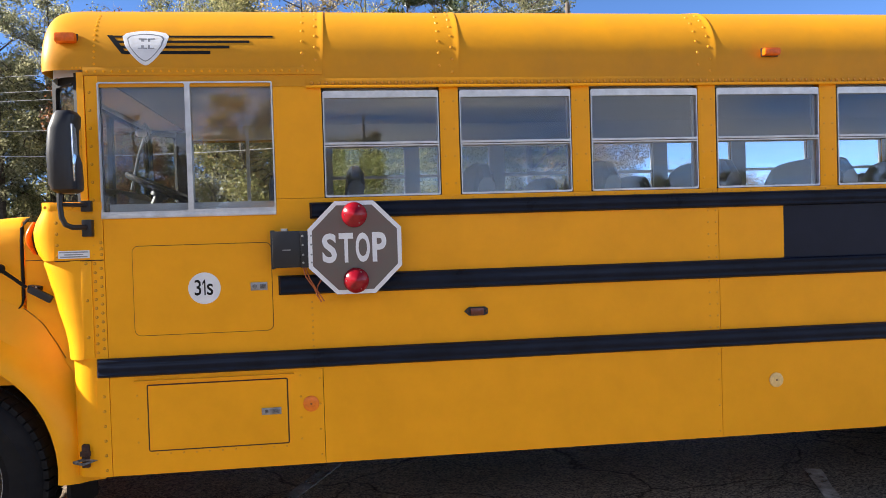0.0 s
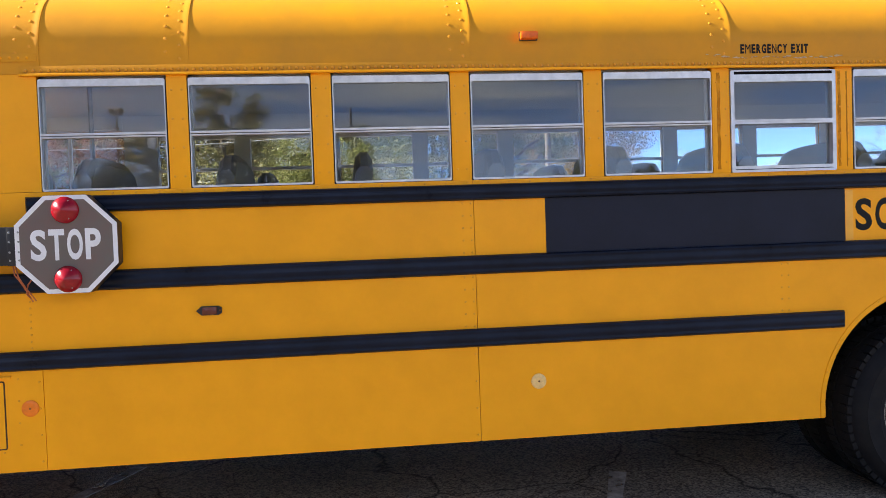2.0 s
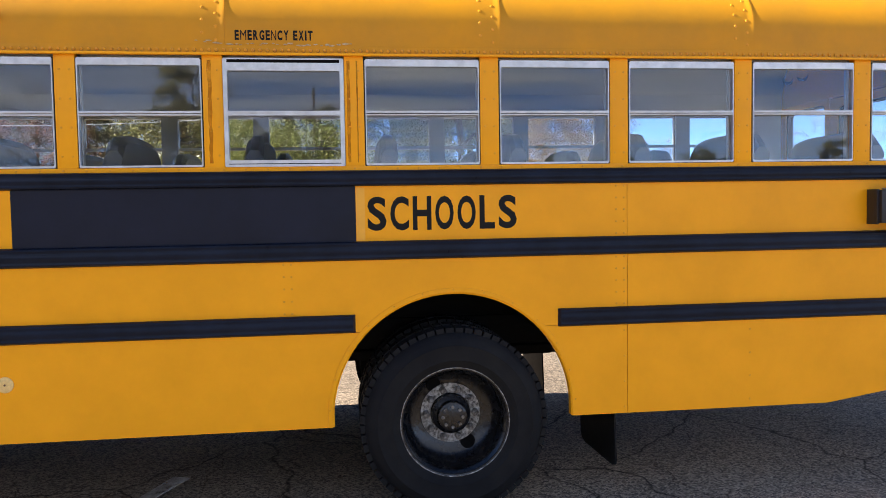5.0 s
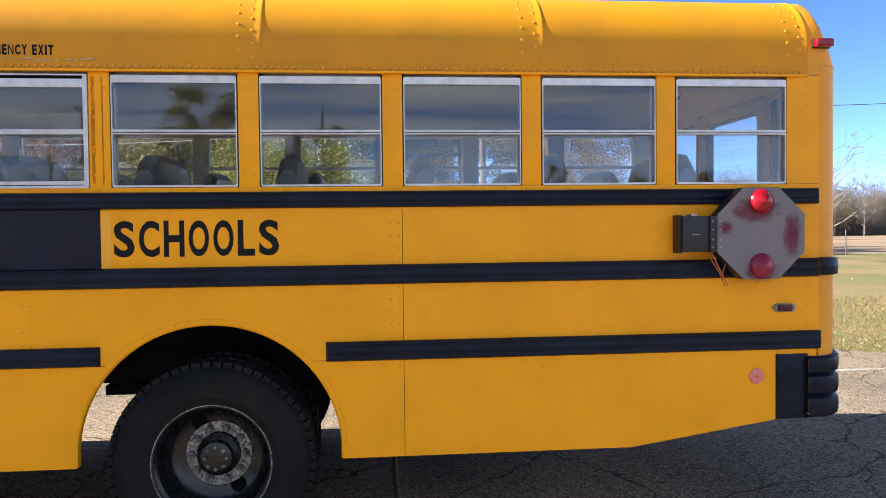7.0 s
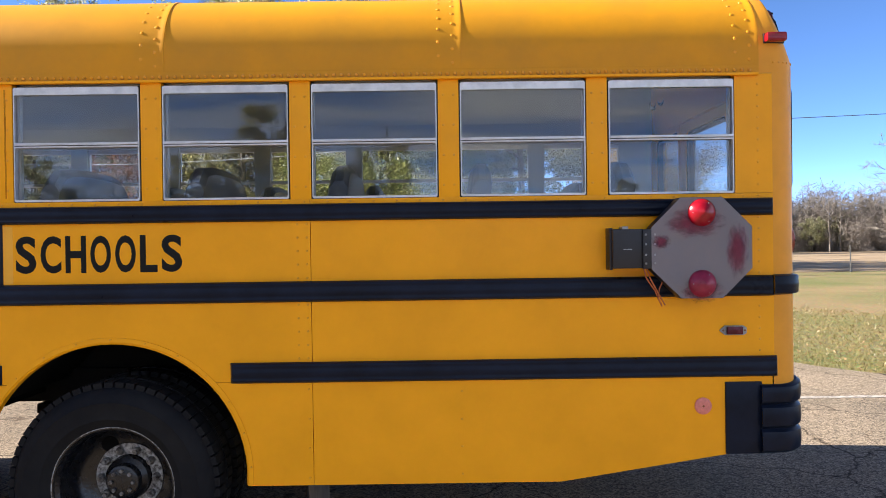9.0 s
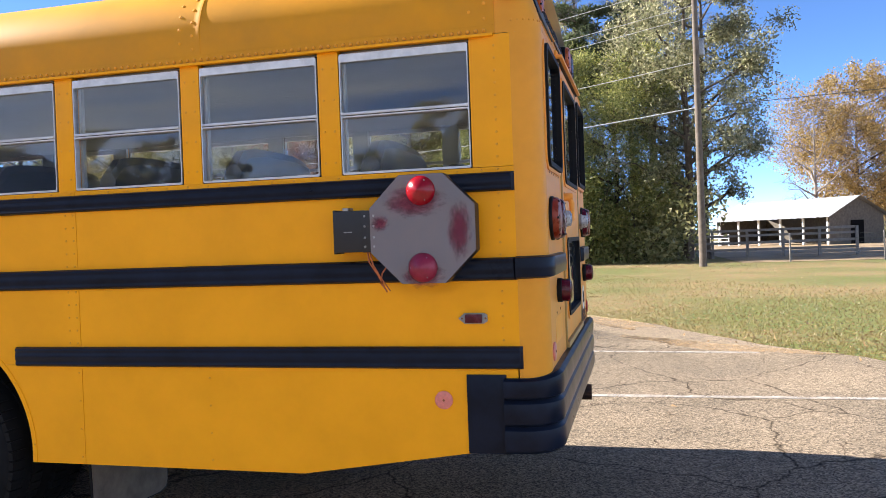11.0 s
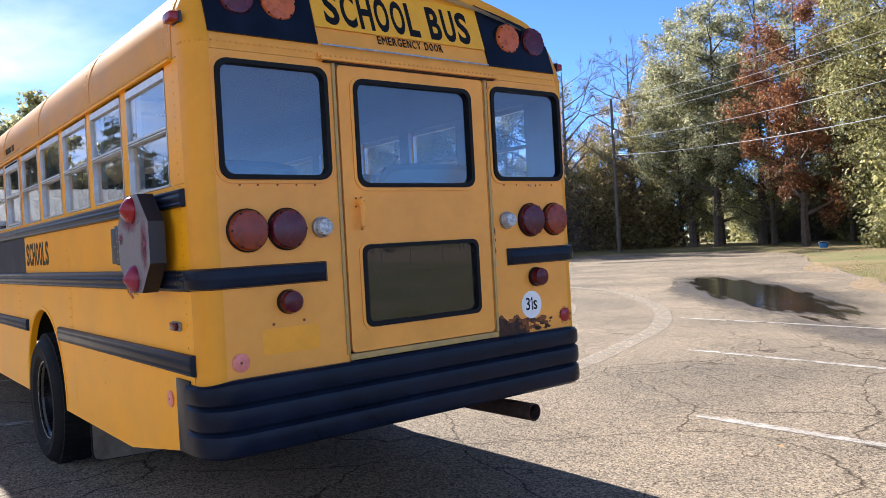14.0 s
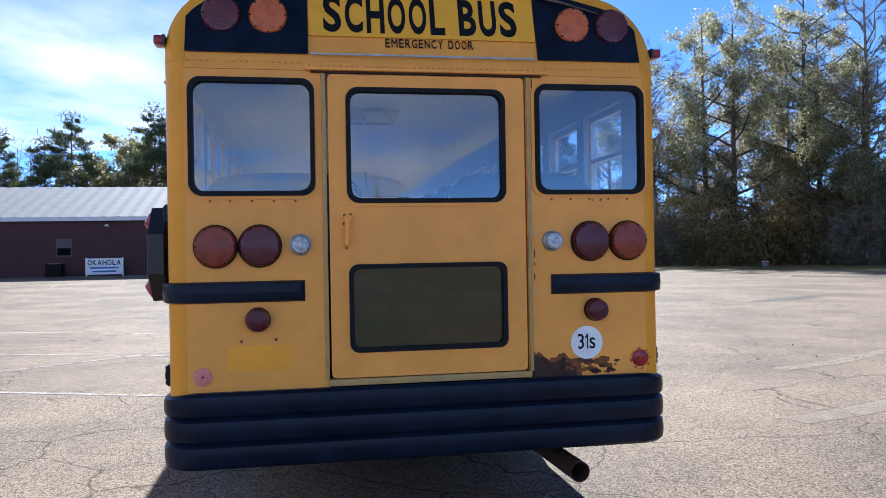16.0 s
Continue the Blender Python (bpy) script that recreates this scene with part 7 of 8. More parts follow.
def tree(name, seed, h, clear, spread_, limbs, leaf, count, size, bark, label, arch_=0.5, aspect=0.6, squash=1.0, puff=1.0, lean=0.03):
    """One tree: trunk with limbs, and a crown of small leaves gathered round the twigs."""
    rng = np.random.default_rng(seed)
    lines, tips, segs = grow(rng, h, clear, spread_, limbs, lean, arch_=arch_, taper=leaf is PINE)
    t = thing(name, (0, 0, 0), label, "tree")
    part("trunk", wood(lines), bark, t)
    if leaf is DRYTWIG:
        cr = new("crown", twigs(segs, count // (3 * len(segs)), rng)); cr.parent = t
    elif count:
        pos = np.array([p for p, _ in tips]); rad = np.array([r for _, r in tips])
        w = rad ** 1.5
        k = rng.choice(len(pos), count, p=w / w.sum())
        off = rng.normal(size=(count, 3)); off /= np.linalg.norm(off, axis=1)[:, None]
        off *= (rng.uniform(0, 1, count) ** 0.5)[:, None] * [1, 1, squash]
        c = pos[k] + off * rad[k][:, None] * 1.5 * puff
        c[:, 2] = np.maximum(c[:, 2], 0.1)
        me = quads("leaves", c, size, rng, aspect)
        me.materials.append(leaf)
        cr = new("crown", me); cr.parent = t
    return t


def bush(name, seed, r, h, leaf, count, size, label, aspect=0.75):
    """A shrub that is leafy to the ground: several stems, an uneven crown."""
    rng = np.random.default_rng(seed)
    t = thing(name, (0, 0, 0), label, "shrub")
    lines, blobs = [], []
    for i in range(9):
        a, q = rng.uniform(0, 6.28), r * rng.uniform(0.2, 0.9)
        top_ = np.array([q * math.cos(a), q * math.sin(a), h * rng.uniform(0.45, 0.95)])
        lines.append(([np.array([0.1 * math.cos(a), 0.1 * math.sin(a), 0]), top_ * 0.5 + rng.normal(0, 0.1, 3), top_], [0.05, 0.035, 0.012]))
        for f in (0.3, 0.6, 1.0):
            blobs.append((top_ * f + rng.normal(0, 0.2 * r, 3) * [1, 1, 0.3], r * rng.uniform(0.28, 0.5)))
    part("stem_clump", wood(lines, 4), BARK, t)
    pos = np.array([b for b, _ in blobs]); rad = np.array([b for _, b in blobs])
    k = rng.choice(len(pos), count)
    off = rng.normal(size=(count, 3)); off /= np.linalg.norm(off, axis=1)[:, None]
    c = pos[k] + off * (rng.uniform(0, 1, count) ** 0.4 * rad[k])[:, None]
    c[:, 2] = np.abs(c[:, 2]) + 0.02
    me = quads("leaves", c, size, rng, aspect)
    me.materials.append(leaf)
    new("crown", me).parent = t
    return t


KINDS = {
    "olive": tree("broadleaf_tree", 1, 17, 0.07, 0.27, 26, OLIVE, 36000, 0.155, BARK, "tall broadleaf tree with olive-green autumn leaves at the wood's edge", aspect=0.75, puff=0.8),
    "olive2": tree("broadleaf_tree", 2, 19, 0.16, 0.23, 24, DUSTGREEN, 24000, 0.17, BARK, "tall broadleaf tree with dusty green leaves at the wood's edge", aspect=0.75, puff=0.72),
    "green": tree("broadleaf_tree", 3, 13, 0.04, 0.36, 30, GREEN, 66000, 0.118, BARK, "dense yellow-green tree, leafy to the ground", aspect=0.75),
    "russet": tree("broadleaf_tree", 4, 14, 0.12, 0.25, 20, RUSSET, 24000, 0.15, BARK, "thin tree with red-brown autumn leaves", aspect=0.75, puff=0.8),
    "gold": tree("broadleaf_tree", 5, 18, 0.16, 0.36, 30, GOLD, 50000, 0.22, BARK, "broad golden-brown autumn oak beside the barn", aspect=0.75),
    "bare": tree("bare_tree", 6, 19, 0.35, 0.22, 20, DRYTWIG, 6000, 0.85, PALEBARK, "tall leafless tree with fine grey twigs", arch_=0.9, aspect=0.05, puff=1.3),
    "bare2": tree("bare_tree", 7, 14, 0.2, 0.34, 20, DRYTWIG, 3900, 0.8, PALEBARK, "spreading leafless tree with fine grey twigs", arch_=0.7, aspect=0.05, puff=1.3),
    "pine": tree("pine_tree", 8, 19, 0.52, 0.17, 20, PINE, 9000, 0.45, BARK, "tall dark pine with a bare lower trunk", arch_=0.25, aspect=0.3, squash=0.5, puff=1.1, lean=0.015),
    "pine2": tree("pine_tree", 9, 16, 0.42, 0.20, 20, PINE, 9000, 0.45, BARK, "dark pine with a ragged crown", arch_=0.15, aspect=0.3, squash=0.5, puff=1.1, lean=0.02),
    "tan": tree("broadleaf_tree", 16, 15, 0.10, 0.30, 24, TAN, 18000, 0.175, BARK, "broadleaf tree with thinning brown leaves at the wood's edge", aspect=0.75, puff=0.75),
    "far": tree("broadleaf_tree", 14, 16, 0.12, 0.30, 18, OLIVE, 7000, 0.46, BARK, "distant broadleaf tree with thinning olive leaves", aspect=0.75),
    "far2": tree("broadleaf_tree", 15, 14, 0.2, 0.32, 16, DUSTGREEN, 6000, 0.46, BARK, "distant broadleaf tree with thinning dull leaves", aspect=0.75),
    "bush": bush("shrub", 10, 2.6, 3.4, OLIVE, 7000, 0.178, "tangled olive-green shrub under the trees"),
    "bush2": bush("shrub", 12, 2.2, 2.6, DUSTGREEN, 6500, 0.16, "low dusty green brush under the trees"),
    "greenbush": bush("shrub", 18, 2.5, 3.6, GREEN, 14000, 0.105, "dense yellow-green shrub, leafy to the ground"),
    "tanbush": bush("shrub", 17, 2.4, 3.2, TAN, 5000, 0.15, "thinning brown-leaved brush under the trees"),
    "brush": bush("shrub", 13, 2.4, 3.0, DRYTWIG, 6000, 0.40, "grey-brown leafless brush under the trees", 0.07),
}
used = set()


def plant(kind, x, y, s=1.0, turn=0.0, squash=1.0):
    m = Matrix.Translation((x, y, gz(x, y) - 0.05)) @ Matrix.Rotation(turn, 4, "Z") @ Matrix.Diagonal((s, s, s * squash, 1))
    if kind not in used:
        used.add(kind)
        KINDS[kind].matrix_basis = m
        return KINDS[kind]
    return copy_thing(KINDS[kind], m)


random.seed(21)


def belt(a, b, n, kinds, s0, s1, deep):
    for i in range(n):
        k = (i + random.uniform(0.1, 0.9)) / n
        d = random.uniform(0, deep)
        nx, ny = -(b[1] - a[1]), b[0] - a[0]
        L = math.hypot(nx, ny)
        plant(random.choice(kinds), a[0] + (b[0] - a[0]) * k + nx / L * d, a[1] + (b[1] - a[1]) * k + ny / L * d, random.uniform(s0, s1), random.uniform(0, 6.28), random.uniform(0.9, 1.1))


# north wood: named trees of the edge, then filling
for q in (("green", 1.0, 46.5, 1.0, 0.3), ("green", 7.0, 47.5, 0.9, 2.0), ("olive", -6.5, 51, 1.0, 0.5), ("olive", -9.0, 55.5, 1.05, 2.5), ("tan", -2.5, 54, 1.25, 1.2), ("pine", 4.5, 53, 1.0, 4.0), ("russet", -14.3, 53.6, 1.15, 0.0), ("russet", -15, 62, 0.8, 3.0),
          ("olive2", -21.5, 61, 1.1, 0.9), ("olive", -27, 64, 0.95, 5.0), ("olive2", -31, 66, 1.0, 2.2), ("olive2", 12.0, 49, 0.85, 0.2), ("olive2", 10.9, 46.0, 0.85, 1.4), ("bare", 2.0, 58, 1.1, 0), ("bare", 9.5, 54, 1.0, 2), ("pine", -8, 64, 1.15, 0), ("pine", 8, 60, 1.1, 1), ("gold", -4, 62, 0.9, 1)):
    plant(*q)
belt((-30, 71), (9, 57), 9, ["olive", "olive2", "bare"], 0.95, 1.15, 8)
belt((-8, 55.5), (9.5, 48.5), 7, ["bush", "bush2", "bush"], 0.8, 1.3, 4)
for q in (("bush", -7.0, 49.6, 1.15, 0.4), ("bush", -3.6, 48.4, 1.3, 2.2), ("greenbush", -1.0, 45.4, 1.25, 1.0), ("greenbush", 2.6, 44.6, 1.3, 3.1), ("greenbush", 5.4, 45.2, 1.2, 5.0), ("bush", 8.3, 45.8, 1.2, 0.9), ("olive2", -24.5, 59.5, 0.95, 1.0), ("olive2", -28.5, 62, 0.9, 4.0), ("olive", -20, 60, 0.85, 2.0)):
    plant(*q)
belt((-30, 71), (-8, 60), 12, ["bush", "bush2", "brush"], 0.9, 1.5, 5)
belt((-40, 78), (-6, 66), 10, ["bush", "bush2", "bush"], 1.3, 1.9, 5)
# north-west wood: medium trees behind the pole, tall ones further round
for q in (("bare", -49, 53, 1.2, 0.4), ("bare2", -41.0, 60.0, 1.28, 2.0), ("bare2", -36.5, 64.5, 1.05, 1.1), ("olive2", -44, 58, 0.92, 0.3), ("olive2", -52.5, 49.5, 1.22, 2.6), ("olive", -31, 64, 0.9, 1.0), ("bare", -47, 58, 1.0, 3.0)):
    plant(*q)
belt((-48, 56), (-33, 67), 9, ["tan", "olive", "tan", "green", "tan"], 0.55, 0.80, 7)
belt((-50, 54), (-32, 65), 11, ["tanbush", "brush", "bush2", "tanbush"], 1.2, 1.9, 4)
belt((-67, 33), (-48, 53), 8, ["olive2", "bare", "olive2", "tan", "bare"], 0.9, 1.2, 8)
belt((-68, 37), (-50, 56), 7, ["tan", "olive2", "tan", "olive"], 0.62, 0.85, 6)
belt((-69, 36), (-50, 57), 13, ["bush", "bush2", "tanbush"], 1.3, 1.9, 5)
belt((-65, 33), (-47, 52), 11, ["tanbush", "bush2", "brush", "tanbush"], 1.1, 1.8, 4)
belt((-100, 8), (-68, 30), 7, ["far", "far2", "pine2"], 0.9, 1.2, 8)
# pines and low growth behind the church
for q in (("pine", -75, -19.1, 0.82, 0.4), ("pine2", -75, -21.6, 0.90, 1.9), ("pine", -76, -10.9, 0.87, 2.7), ("pine2", -74, -26.0, 0.95, 0.2), ("pine", -73, -31, 0.8, 4.0), ("pine", -77, -2, 0.95, 1.2), ("pine2", -77, 1.0, 0.95, 3.3), ("bare", -78, -14, 0.62, 0.7), ("pine", -78, -38, 0.8, 5.0), ("pine2", -78, -46, 0.9, 2.0), ("pine", -80, -55, 0.85, 0.0), ("pine", -78, 8, 0.9, 0.8), ("pine2", -80, 14, 1.0, 1.6), ("pine", -74, -5, 0.85, 2.2), ("pine2", -79, 4, 1.1, 0.3), ("pine", -81, -8, 1.05, 4.4), ("pine2", -76, -4.2, 0.75, 5.1)):
    plant(*q)
belt((-84, -66), (-82, 20), 22, ["far", "far", "far2", "bare2", "far2"], 0.55, 0.85, 8)
# south side, mirrored in the windows
belt((4, -60), (-48, -62), 15, ["far", "pine2", "bare2", "far2", "bare2", "far"], 0.5, 0.75, 8)
belt((90, -66), (20, -72), 7, ["far", "bare2", "far2"], 0.45, 0.6, 10)
belt((-8, -58), (-90, -62), 7, ["bush2", "brush"], 1.2, 2.0, 6)
belt((-50, -62), (-100, -66), 6, ["pine", "far"], 0.7, 0.9, 10)
# east field
for q in (("gold", 40.4, 131.3, 1.55, 0.4), ("tan", 46, 134, 0.95, 1.0), ("bare2", 33.0, 124, 1.1, 2.0), ("bare2", 25, 31.5, 0.29, 0.7)):
    plant(*q)
belt((150, 112), (90, 124), 14, ["bare2", "brush", "bare2", "bare"], 0.65, 1.0, 22)
belt((112, 152), (54, 168), 34, ["bare2", "bare", "bare2", "far2", "bare"], 0.42, 0.66, 14)
belt((120, 158), (52, 176), 18, ["brush"], 2.0, 3.2, 8)
belt((115, 148), (46, 164), 14, ["brush", "bush2", "brush"], 0.9, 1.5, 8)


# ---------------------------------------------------------------- pole, wires
def utility_pole(x, y, h, cross, turn):
    g0 = gz(x, y)
    t = thing("utility_pole", (x, y, g0), "weathered wooden utility pole with wires", "utility pole", turn=turn)
    BASES[t.name] = Vector((x, y, g0))
    bm = tube(bmesh.new(), [(x, y, g0 - 0.3), (x, y, g0 + h * 0.5), (x, y, g0 + h)], [0.17, 0.14, 0.11], 12)
    part("pole_shaft", bm, POLEWOOD, t)
    if cross:
        part("crossarm", boxm(x - 1.1, x + 1.1, y - 0.06, y + 0.06, g0 + h - 0.6, g0 + h - 0.48, bevel=0.01), POLEWOOD, t)
        for k in (-1.0, -0.4, 0.4, 1.0):
            bm = bmesh.new(); lathe(bm, [(0.035, 0), (0.05, 0.05), (0.03, 0.1), (0.045, 0.13), (0, 0.16)], (x + k, y, g0 + h - 0.48), (0, 0, 1), 10)
            part("insulator", bm, STEEL, t)
    bm = bmesh.new(); lathe(bm, [(0, 0), (0.2, 0), (0.22, 0.05), (0.22, 0.65), (0.15, 0.75), (0, 0.75)], (x + 0.35, y, g0 + h - 3.3), (0, 0, 1), 14)
    part("transformer", bm, STEEL, t)
    return t


utility_pole(-30.0, 53.8, 12.5, False, 0)
utility_pole(11.0, 37.0, 12.6, False, 60)
utility_pole(117, 15.0, 12.5, True, 60)
utility_pole(1.8, -60, 12, False, 0)
flood = thing("floodlight_pole", (-15.6, -52.8, gz(-15.6, -52.8)), "slim pole with two floodlights on a short crossbar", "light pole")
fz = gz(-15.6, -52.8)
part("pole_shaft", tube(bmesh.new(), [(-15.6, -52.8, fz - 0.3), (-15.6, -52.8, fz + 11.0)], [0.12, 0.07], 10), POLEWOOD, flood)
part("crossbar", boxm(-16.0, -15.2, -52.85, -52.75, fz + 10.6, fz + 10.68), DARKSTEEL, flood)
for x in (-15.95, -15.25):
    part("floodlight", boxm(x - 0.17, x + 0.17, -52.95, -52.65, fz + 10.69, fz + 11.05, bevel=0.05), DARKSTEEL, flood)


def wire(p, q, sag, r, m):
    bm = bmesh.new()
    p, q = Vector(p), Vector(q)
    tube(bm, [p.lerp(q, i / 16) - Vector((0, 0, sag * 4 * (i / 16) * (1 - i / 16))) for i in range(17)], r, 5)
    return solo("overhead_wire", bm, m, tuple(p), "thin overhead wire strung between poles", "wire", "overhead wires")


for ha, hb, r in ((13.6, 12.5, 0.014), (12.6, 11.4, 0.014), (12.0, 10.9, 0.014), (10.0, 8.9, 0.018), (8.5, 6.9, 0.024)):
    wire((-30.0, 53.8, gz(-30, 54) + 0.87 * (ha - 1.1) + 1.5), (11.0, 37.0, hb), 0.9, r, CABLE)
wire((11.0, 37.0, 6.9), (117, 15, 9.9), 0.9, 0.016, DARKCABLE)
wire((117, 15, 11.0), (1.8, -60, 11.4), 1.5, 0.014, DARKCABLE)

# ---------------------------------------------------------------- church to the west
CX, CY0, CY1 = -45.0, -62.0, 7.2
cg = gz(CX, -15)
church = thing("church_building", (CX, -15, cg), "long low dark red brick church with a pale metal roof", "building")
part("wall", boxm(CX - 16, CX, CY0, CY1 - 3.4, cg - 0.4, cg + 3.9), BRICK, church, "dark red brick wall")
part("wall", boxm(CX - 16, CX - 2.2, CY1 - 3.4, CY1, cg - 0.4, cg + 3.9), BRICK, church, "recessed brick porch wall")
for y in (CY1 - 3.3, CY1 - 0.2):
    part("porch_post", boxm(CX - 0.15, CX, y - 0.07, y + 0.07, cg - 0.3, cg + 3.9), TRIM, church)
part("porch_door", boxm(CX - 2.2, CX - 2.15, CY1 - 1.6, CY1 - 0.6, cg, cg + 2.1), DARKGAP, church)
part("fascia", boxm(CX + 0.30, CX + 0.36, CY0 - 0.4, CY1 + 0.4, cg + 3.75, cg + 4.02), TRIM, church)
part("soffit", boxm(CX, CX + 0.3, CY0 - 0.4, CY1 + 0.4, cg + 3.75, cg + 3.8), TRIM, church)
bm = bmesh.new()
n = 150
rows_lo, rows_hi = [], []
for i in range(n + 1):
    y = CY0 - 0.4 + (CY1 - CY0 + 0.8) * i / n
    b = 0.035 if i % 2 else 0.0
    rows_lo.append((CX + 0.38, y, cg + 4.0 + b)); rows_hi.append((CX - 8, y, cg + 6.75 + b))
loft(bm, [rows_lo, rows_hi])
loft(bm, [rows_hi, [(CX - 16.4, y, cg + 4.0) for _, y, _ in rows_lo]])
part("roof", bm, ROOFMETAL, church, "pale ribbed metal roof", smooth=False)
for y in (CY0, CY1):
    part("gable", plate(bmesh.new(), [(CX, cg + 3.9), (CX - 8, cg + 5.85), (CX - 16, cg + 3.9)], [], lambda u, v, d: (u, y + d, v), -0.1, 0.1), TRIM, church, smooth=False)
for y in (-50, -43, -36, -29, -23, -11.4, -5.2):
    w = part("window", boxm(CX - 0.05, CX + 0.05, y - 0.5, y + 0.5, cg + 1.35, cg + 2.55), MUTED, church)
    part("pane", boxm(CX, CX + 0.06, y - 0.43, y + 0.43, cg + 1.42, cg + 1.92), DARKGAP, w)
    part("blind", boxm(CX, CX + 0.06, y - 0.43, y + 0.43, cg + 1.97, cg + 2.49), MUTED, w)
for y in (-16.5, 1.6):
    part("downpipe", boxm(CX, CX + 0.09, y - 0.05, y + 0.05, cg, cg + 3.8), TRIM, church)
part("roof_vent", tube(bmesh.new(), [(CX - 5, -3, cg + 5.4), (CX - 5, -3, cg + 6.3)], 0.08, 8), STEEL, church)
part("roof_vent", tube(bmesh.new(), [(CX - 5, -2.3, cg + 5.4), (CX - 5, -2.3, cg + 6.3)], 0.08, 8), STEEL, church)
bm = bmesh.new(); lathe(bm, [(0.05, 0), (0.16, -0.1), (0.17, -0.14), (0, -0.12)], (CX + 0.25, -8.6, cg + 3.5), (0, 0, 1), 14)
part("wall_lamp", bm, TRIM, church, "white wall lamp under the eave")
part("wall", boxm(CX - 15, CX + 3, -60, -27, cg - 0.4, cg + 5.2), BRICK, church, "taller brick wing")
bm = bmesh.new()
for s_ in (-1, 1):
    loft(bm, [[(CX - 6 + s_ * 9.6, -60.5 + 34 * i / 80, cg + 5.0 + (0.04 if i % 2 else 0)) for i in range(81)], [(CX - 6, -60.5 + 34 * i / 80, cg + 11.2 + (0.04 if i % 2 else 0)) for i in range(81)]])
part("roof", bm, ROOFMETAL, church, "pale ribbed metal roof", smooth=False)
for y in (-60, -27):
    part("gable", plate(bmesh.new(), [(CX + 3, cg + 5.2), (CX - 6, cg + 11.0), (CX - 15, cg + 5.2)], [], lambda u, v, d: (u, y + d, v), -0.1, 0.1), BRICK, church, smooth=False)
board = thing("sign_board", (CX + 1.2, -8.55, gz(CX + 1.2, -7.3)), "white church sign board standing in front of the wall", "sign")
bz = gz(CX + 1.2, -7.3)
pn = part("board_panel", boxm(CX + 1.17, CX + 1.23, -9.75, -7.35, bz + 0.12, bz + 1.2, bevel=0.01), WHITE, board)
for y in (-9.7, -7.4):
    part("board_post", boxm(CX + 1.10, CX + 1.17, y - 0.05, y + 0.05, bz - 0.2, bz + 1.25), TRIM, board)
lettering("OKAHOLA", pn, Matrix.Translation((CX + 1.232, -9.60, bz + 0.74)) @ pose(0, 0, 0, 90, 0, 90), 2.1, 0.36, LETTERBLACK, bold=0.02, depth=0.01)
for z, a, b in ((0.56, -9.45, -7.65), (0.32, -9.3, -7.8)):
    part("print_bar", boxm(CX + 1.225, CX + 1.24, a, b, bz + z - 0.05, bz + z + 0.06), BLUE, pn)
ac = thing("air_conditioner", (CX + 0.7, -11.8, gz(CX, -11.8)), "dark boxy outdoor air-conditioning unit by the brick wall", "air conditioner")
az = gz(CX, -11.8)
part("casing", boxm(CX + 0.3, CX + 1.1, -12.3, -11.3, az, az + 0.85, bevel=0.03), DARKSTEEL, ac)
part("fan_grille", lathe(bmesh.new(), [(0.38, 0), (0.38, 0.03), (0.3, 0.05), (0, 0.05)], (CX + 0.7, -11.8, az + 0.85), (0, 0, 1), 20), STEEL, ac)

# ---------------------------------------------------------------- barn and fences over the field
bx, by = 31.5, 96.0
bg = gz(bx, by)
barn = thing("barn", (bx, by, bg), "open-sided cattle barn with a pale metal roof", "barn", turn=-53)
BASES[barn.name] = Vector((0, 0, 0))
part("end_wall", boxm(-0.1, 0.1, -4.2, 4.2, 0, 3.2), BARNWOOD, barn)
part("gable", plate(bmesh.new(), [(-4.4, 3.2), (4.4, 3.2), (0, 5.2)], [], lambda u, v, d: (d, u, v), -0.1, 0.1), BARNWOOD, barn, smooth=False)
part("end_door", boxm(0.08, 0.14, -1.0, 1.0, 0, 2.6), DARKGAP, barn)
part("back_wall", boxm(-17, 0, 4.0, 4.2, 0, 3.2), BARNWOOD, barn)
part("end_wall", boxm(-17.1, -16.9, -4.2, 4.2, 0, 3.2), BARNWOOD, barn)
for i in range(6):
    part("post", boxm(-0.3 - 3.3 * i, -0.1 - 3.3 * i, -4.2, -4.0, 0, 3.2), TRIM, barn)
for s in (-1, 1):
    bm = bmesh.new()
    loft(bm, [[(-17.6 + 18.2 * i / 40, s * 4.9, 3.0 + (0.04 if i % 2 else 0)) for i in range(41)], [(-17.6 + 18.2 * i / 40, 0, 5.3 + (0.04 if i % 2 else 0)) for i in range(41)]])
    part("roof", bm, ROOFMETAL, barn, "pale metal roof", smooth=False)
for z in (0.5, 0.9, 1.3):
    part("pen_rail", boxm(-17, -13.5, -5.6, -5.54, z, z + 0.1), TRIM, barn)
for i in range(3):
    part("pen_post", boxm(-17 + 1.7 * i, -16.88 + 1.7 * i, -5.7, -5.58, 0, 1.5), TRIM, barn)

fence = thing("wire_fence", (30, 39, gz(30, 39)), "wire fence on thin posts between lawn and pasture", "fence")
for i in range(16):
    x, y = 15 + 3.9 * i, 39.5 - 0.1 * i
    g0 = gz(x, y)
    part("fence_post", tube(bmesh.new(), [(x, y, g0 - 0.2), (x, y, g0 + 1.3)], 0.035, 6), FENCEWOOD, fence)
for hgt in (0.2, 0.4, 0.6, 0.8, 1.0, 1.2):
    part("fence_wire", tube(bmesh.new(), [(15 + 3.9 * i, 39.5 - 0.1 * i, gz(15 + 3.9 * i, 39.5) + hgt) for i in range(16)], 0.006, 4), DARKCABLE, fence)
tub = thing("plastic_tub", (-10.9, 48.9, gz(-10.9, 48.9)), "low blue plastic tub under the trees", "tub")
tz = gz(-10.9, 48.9)
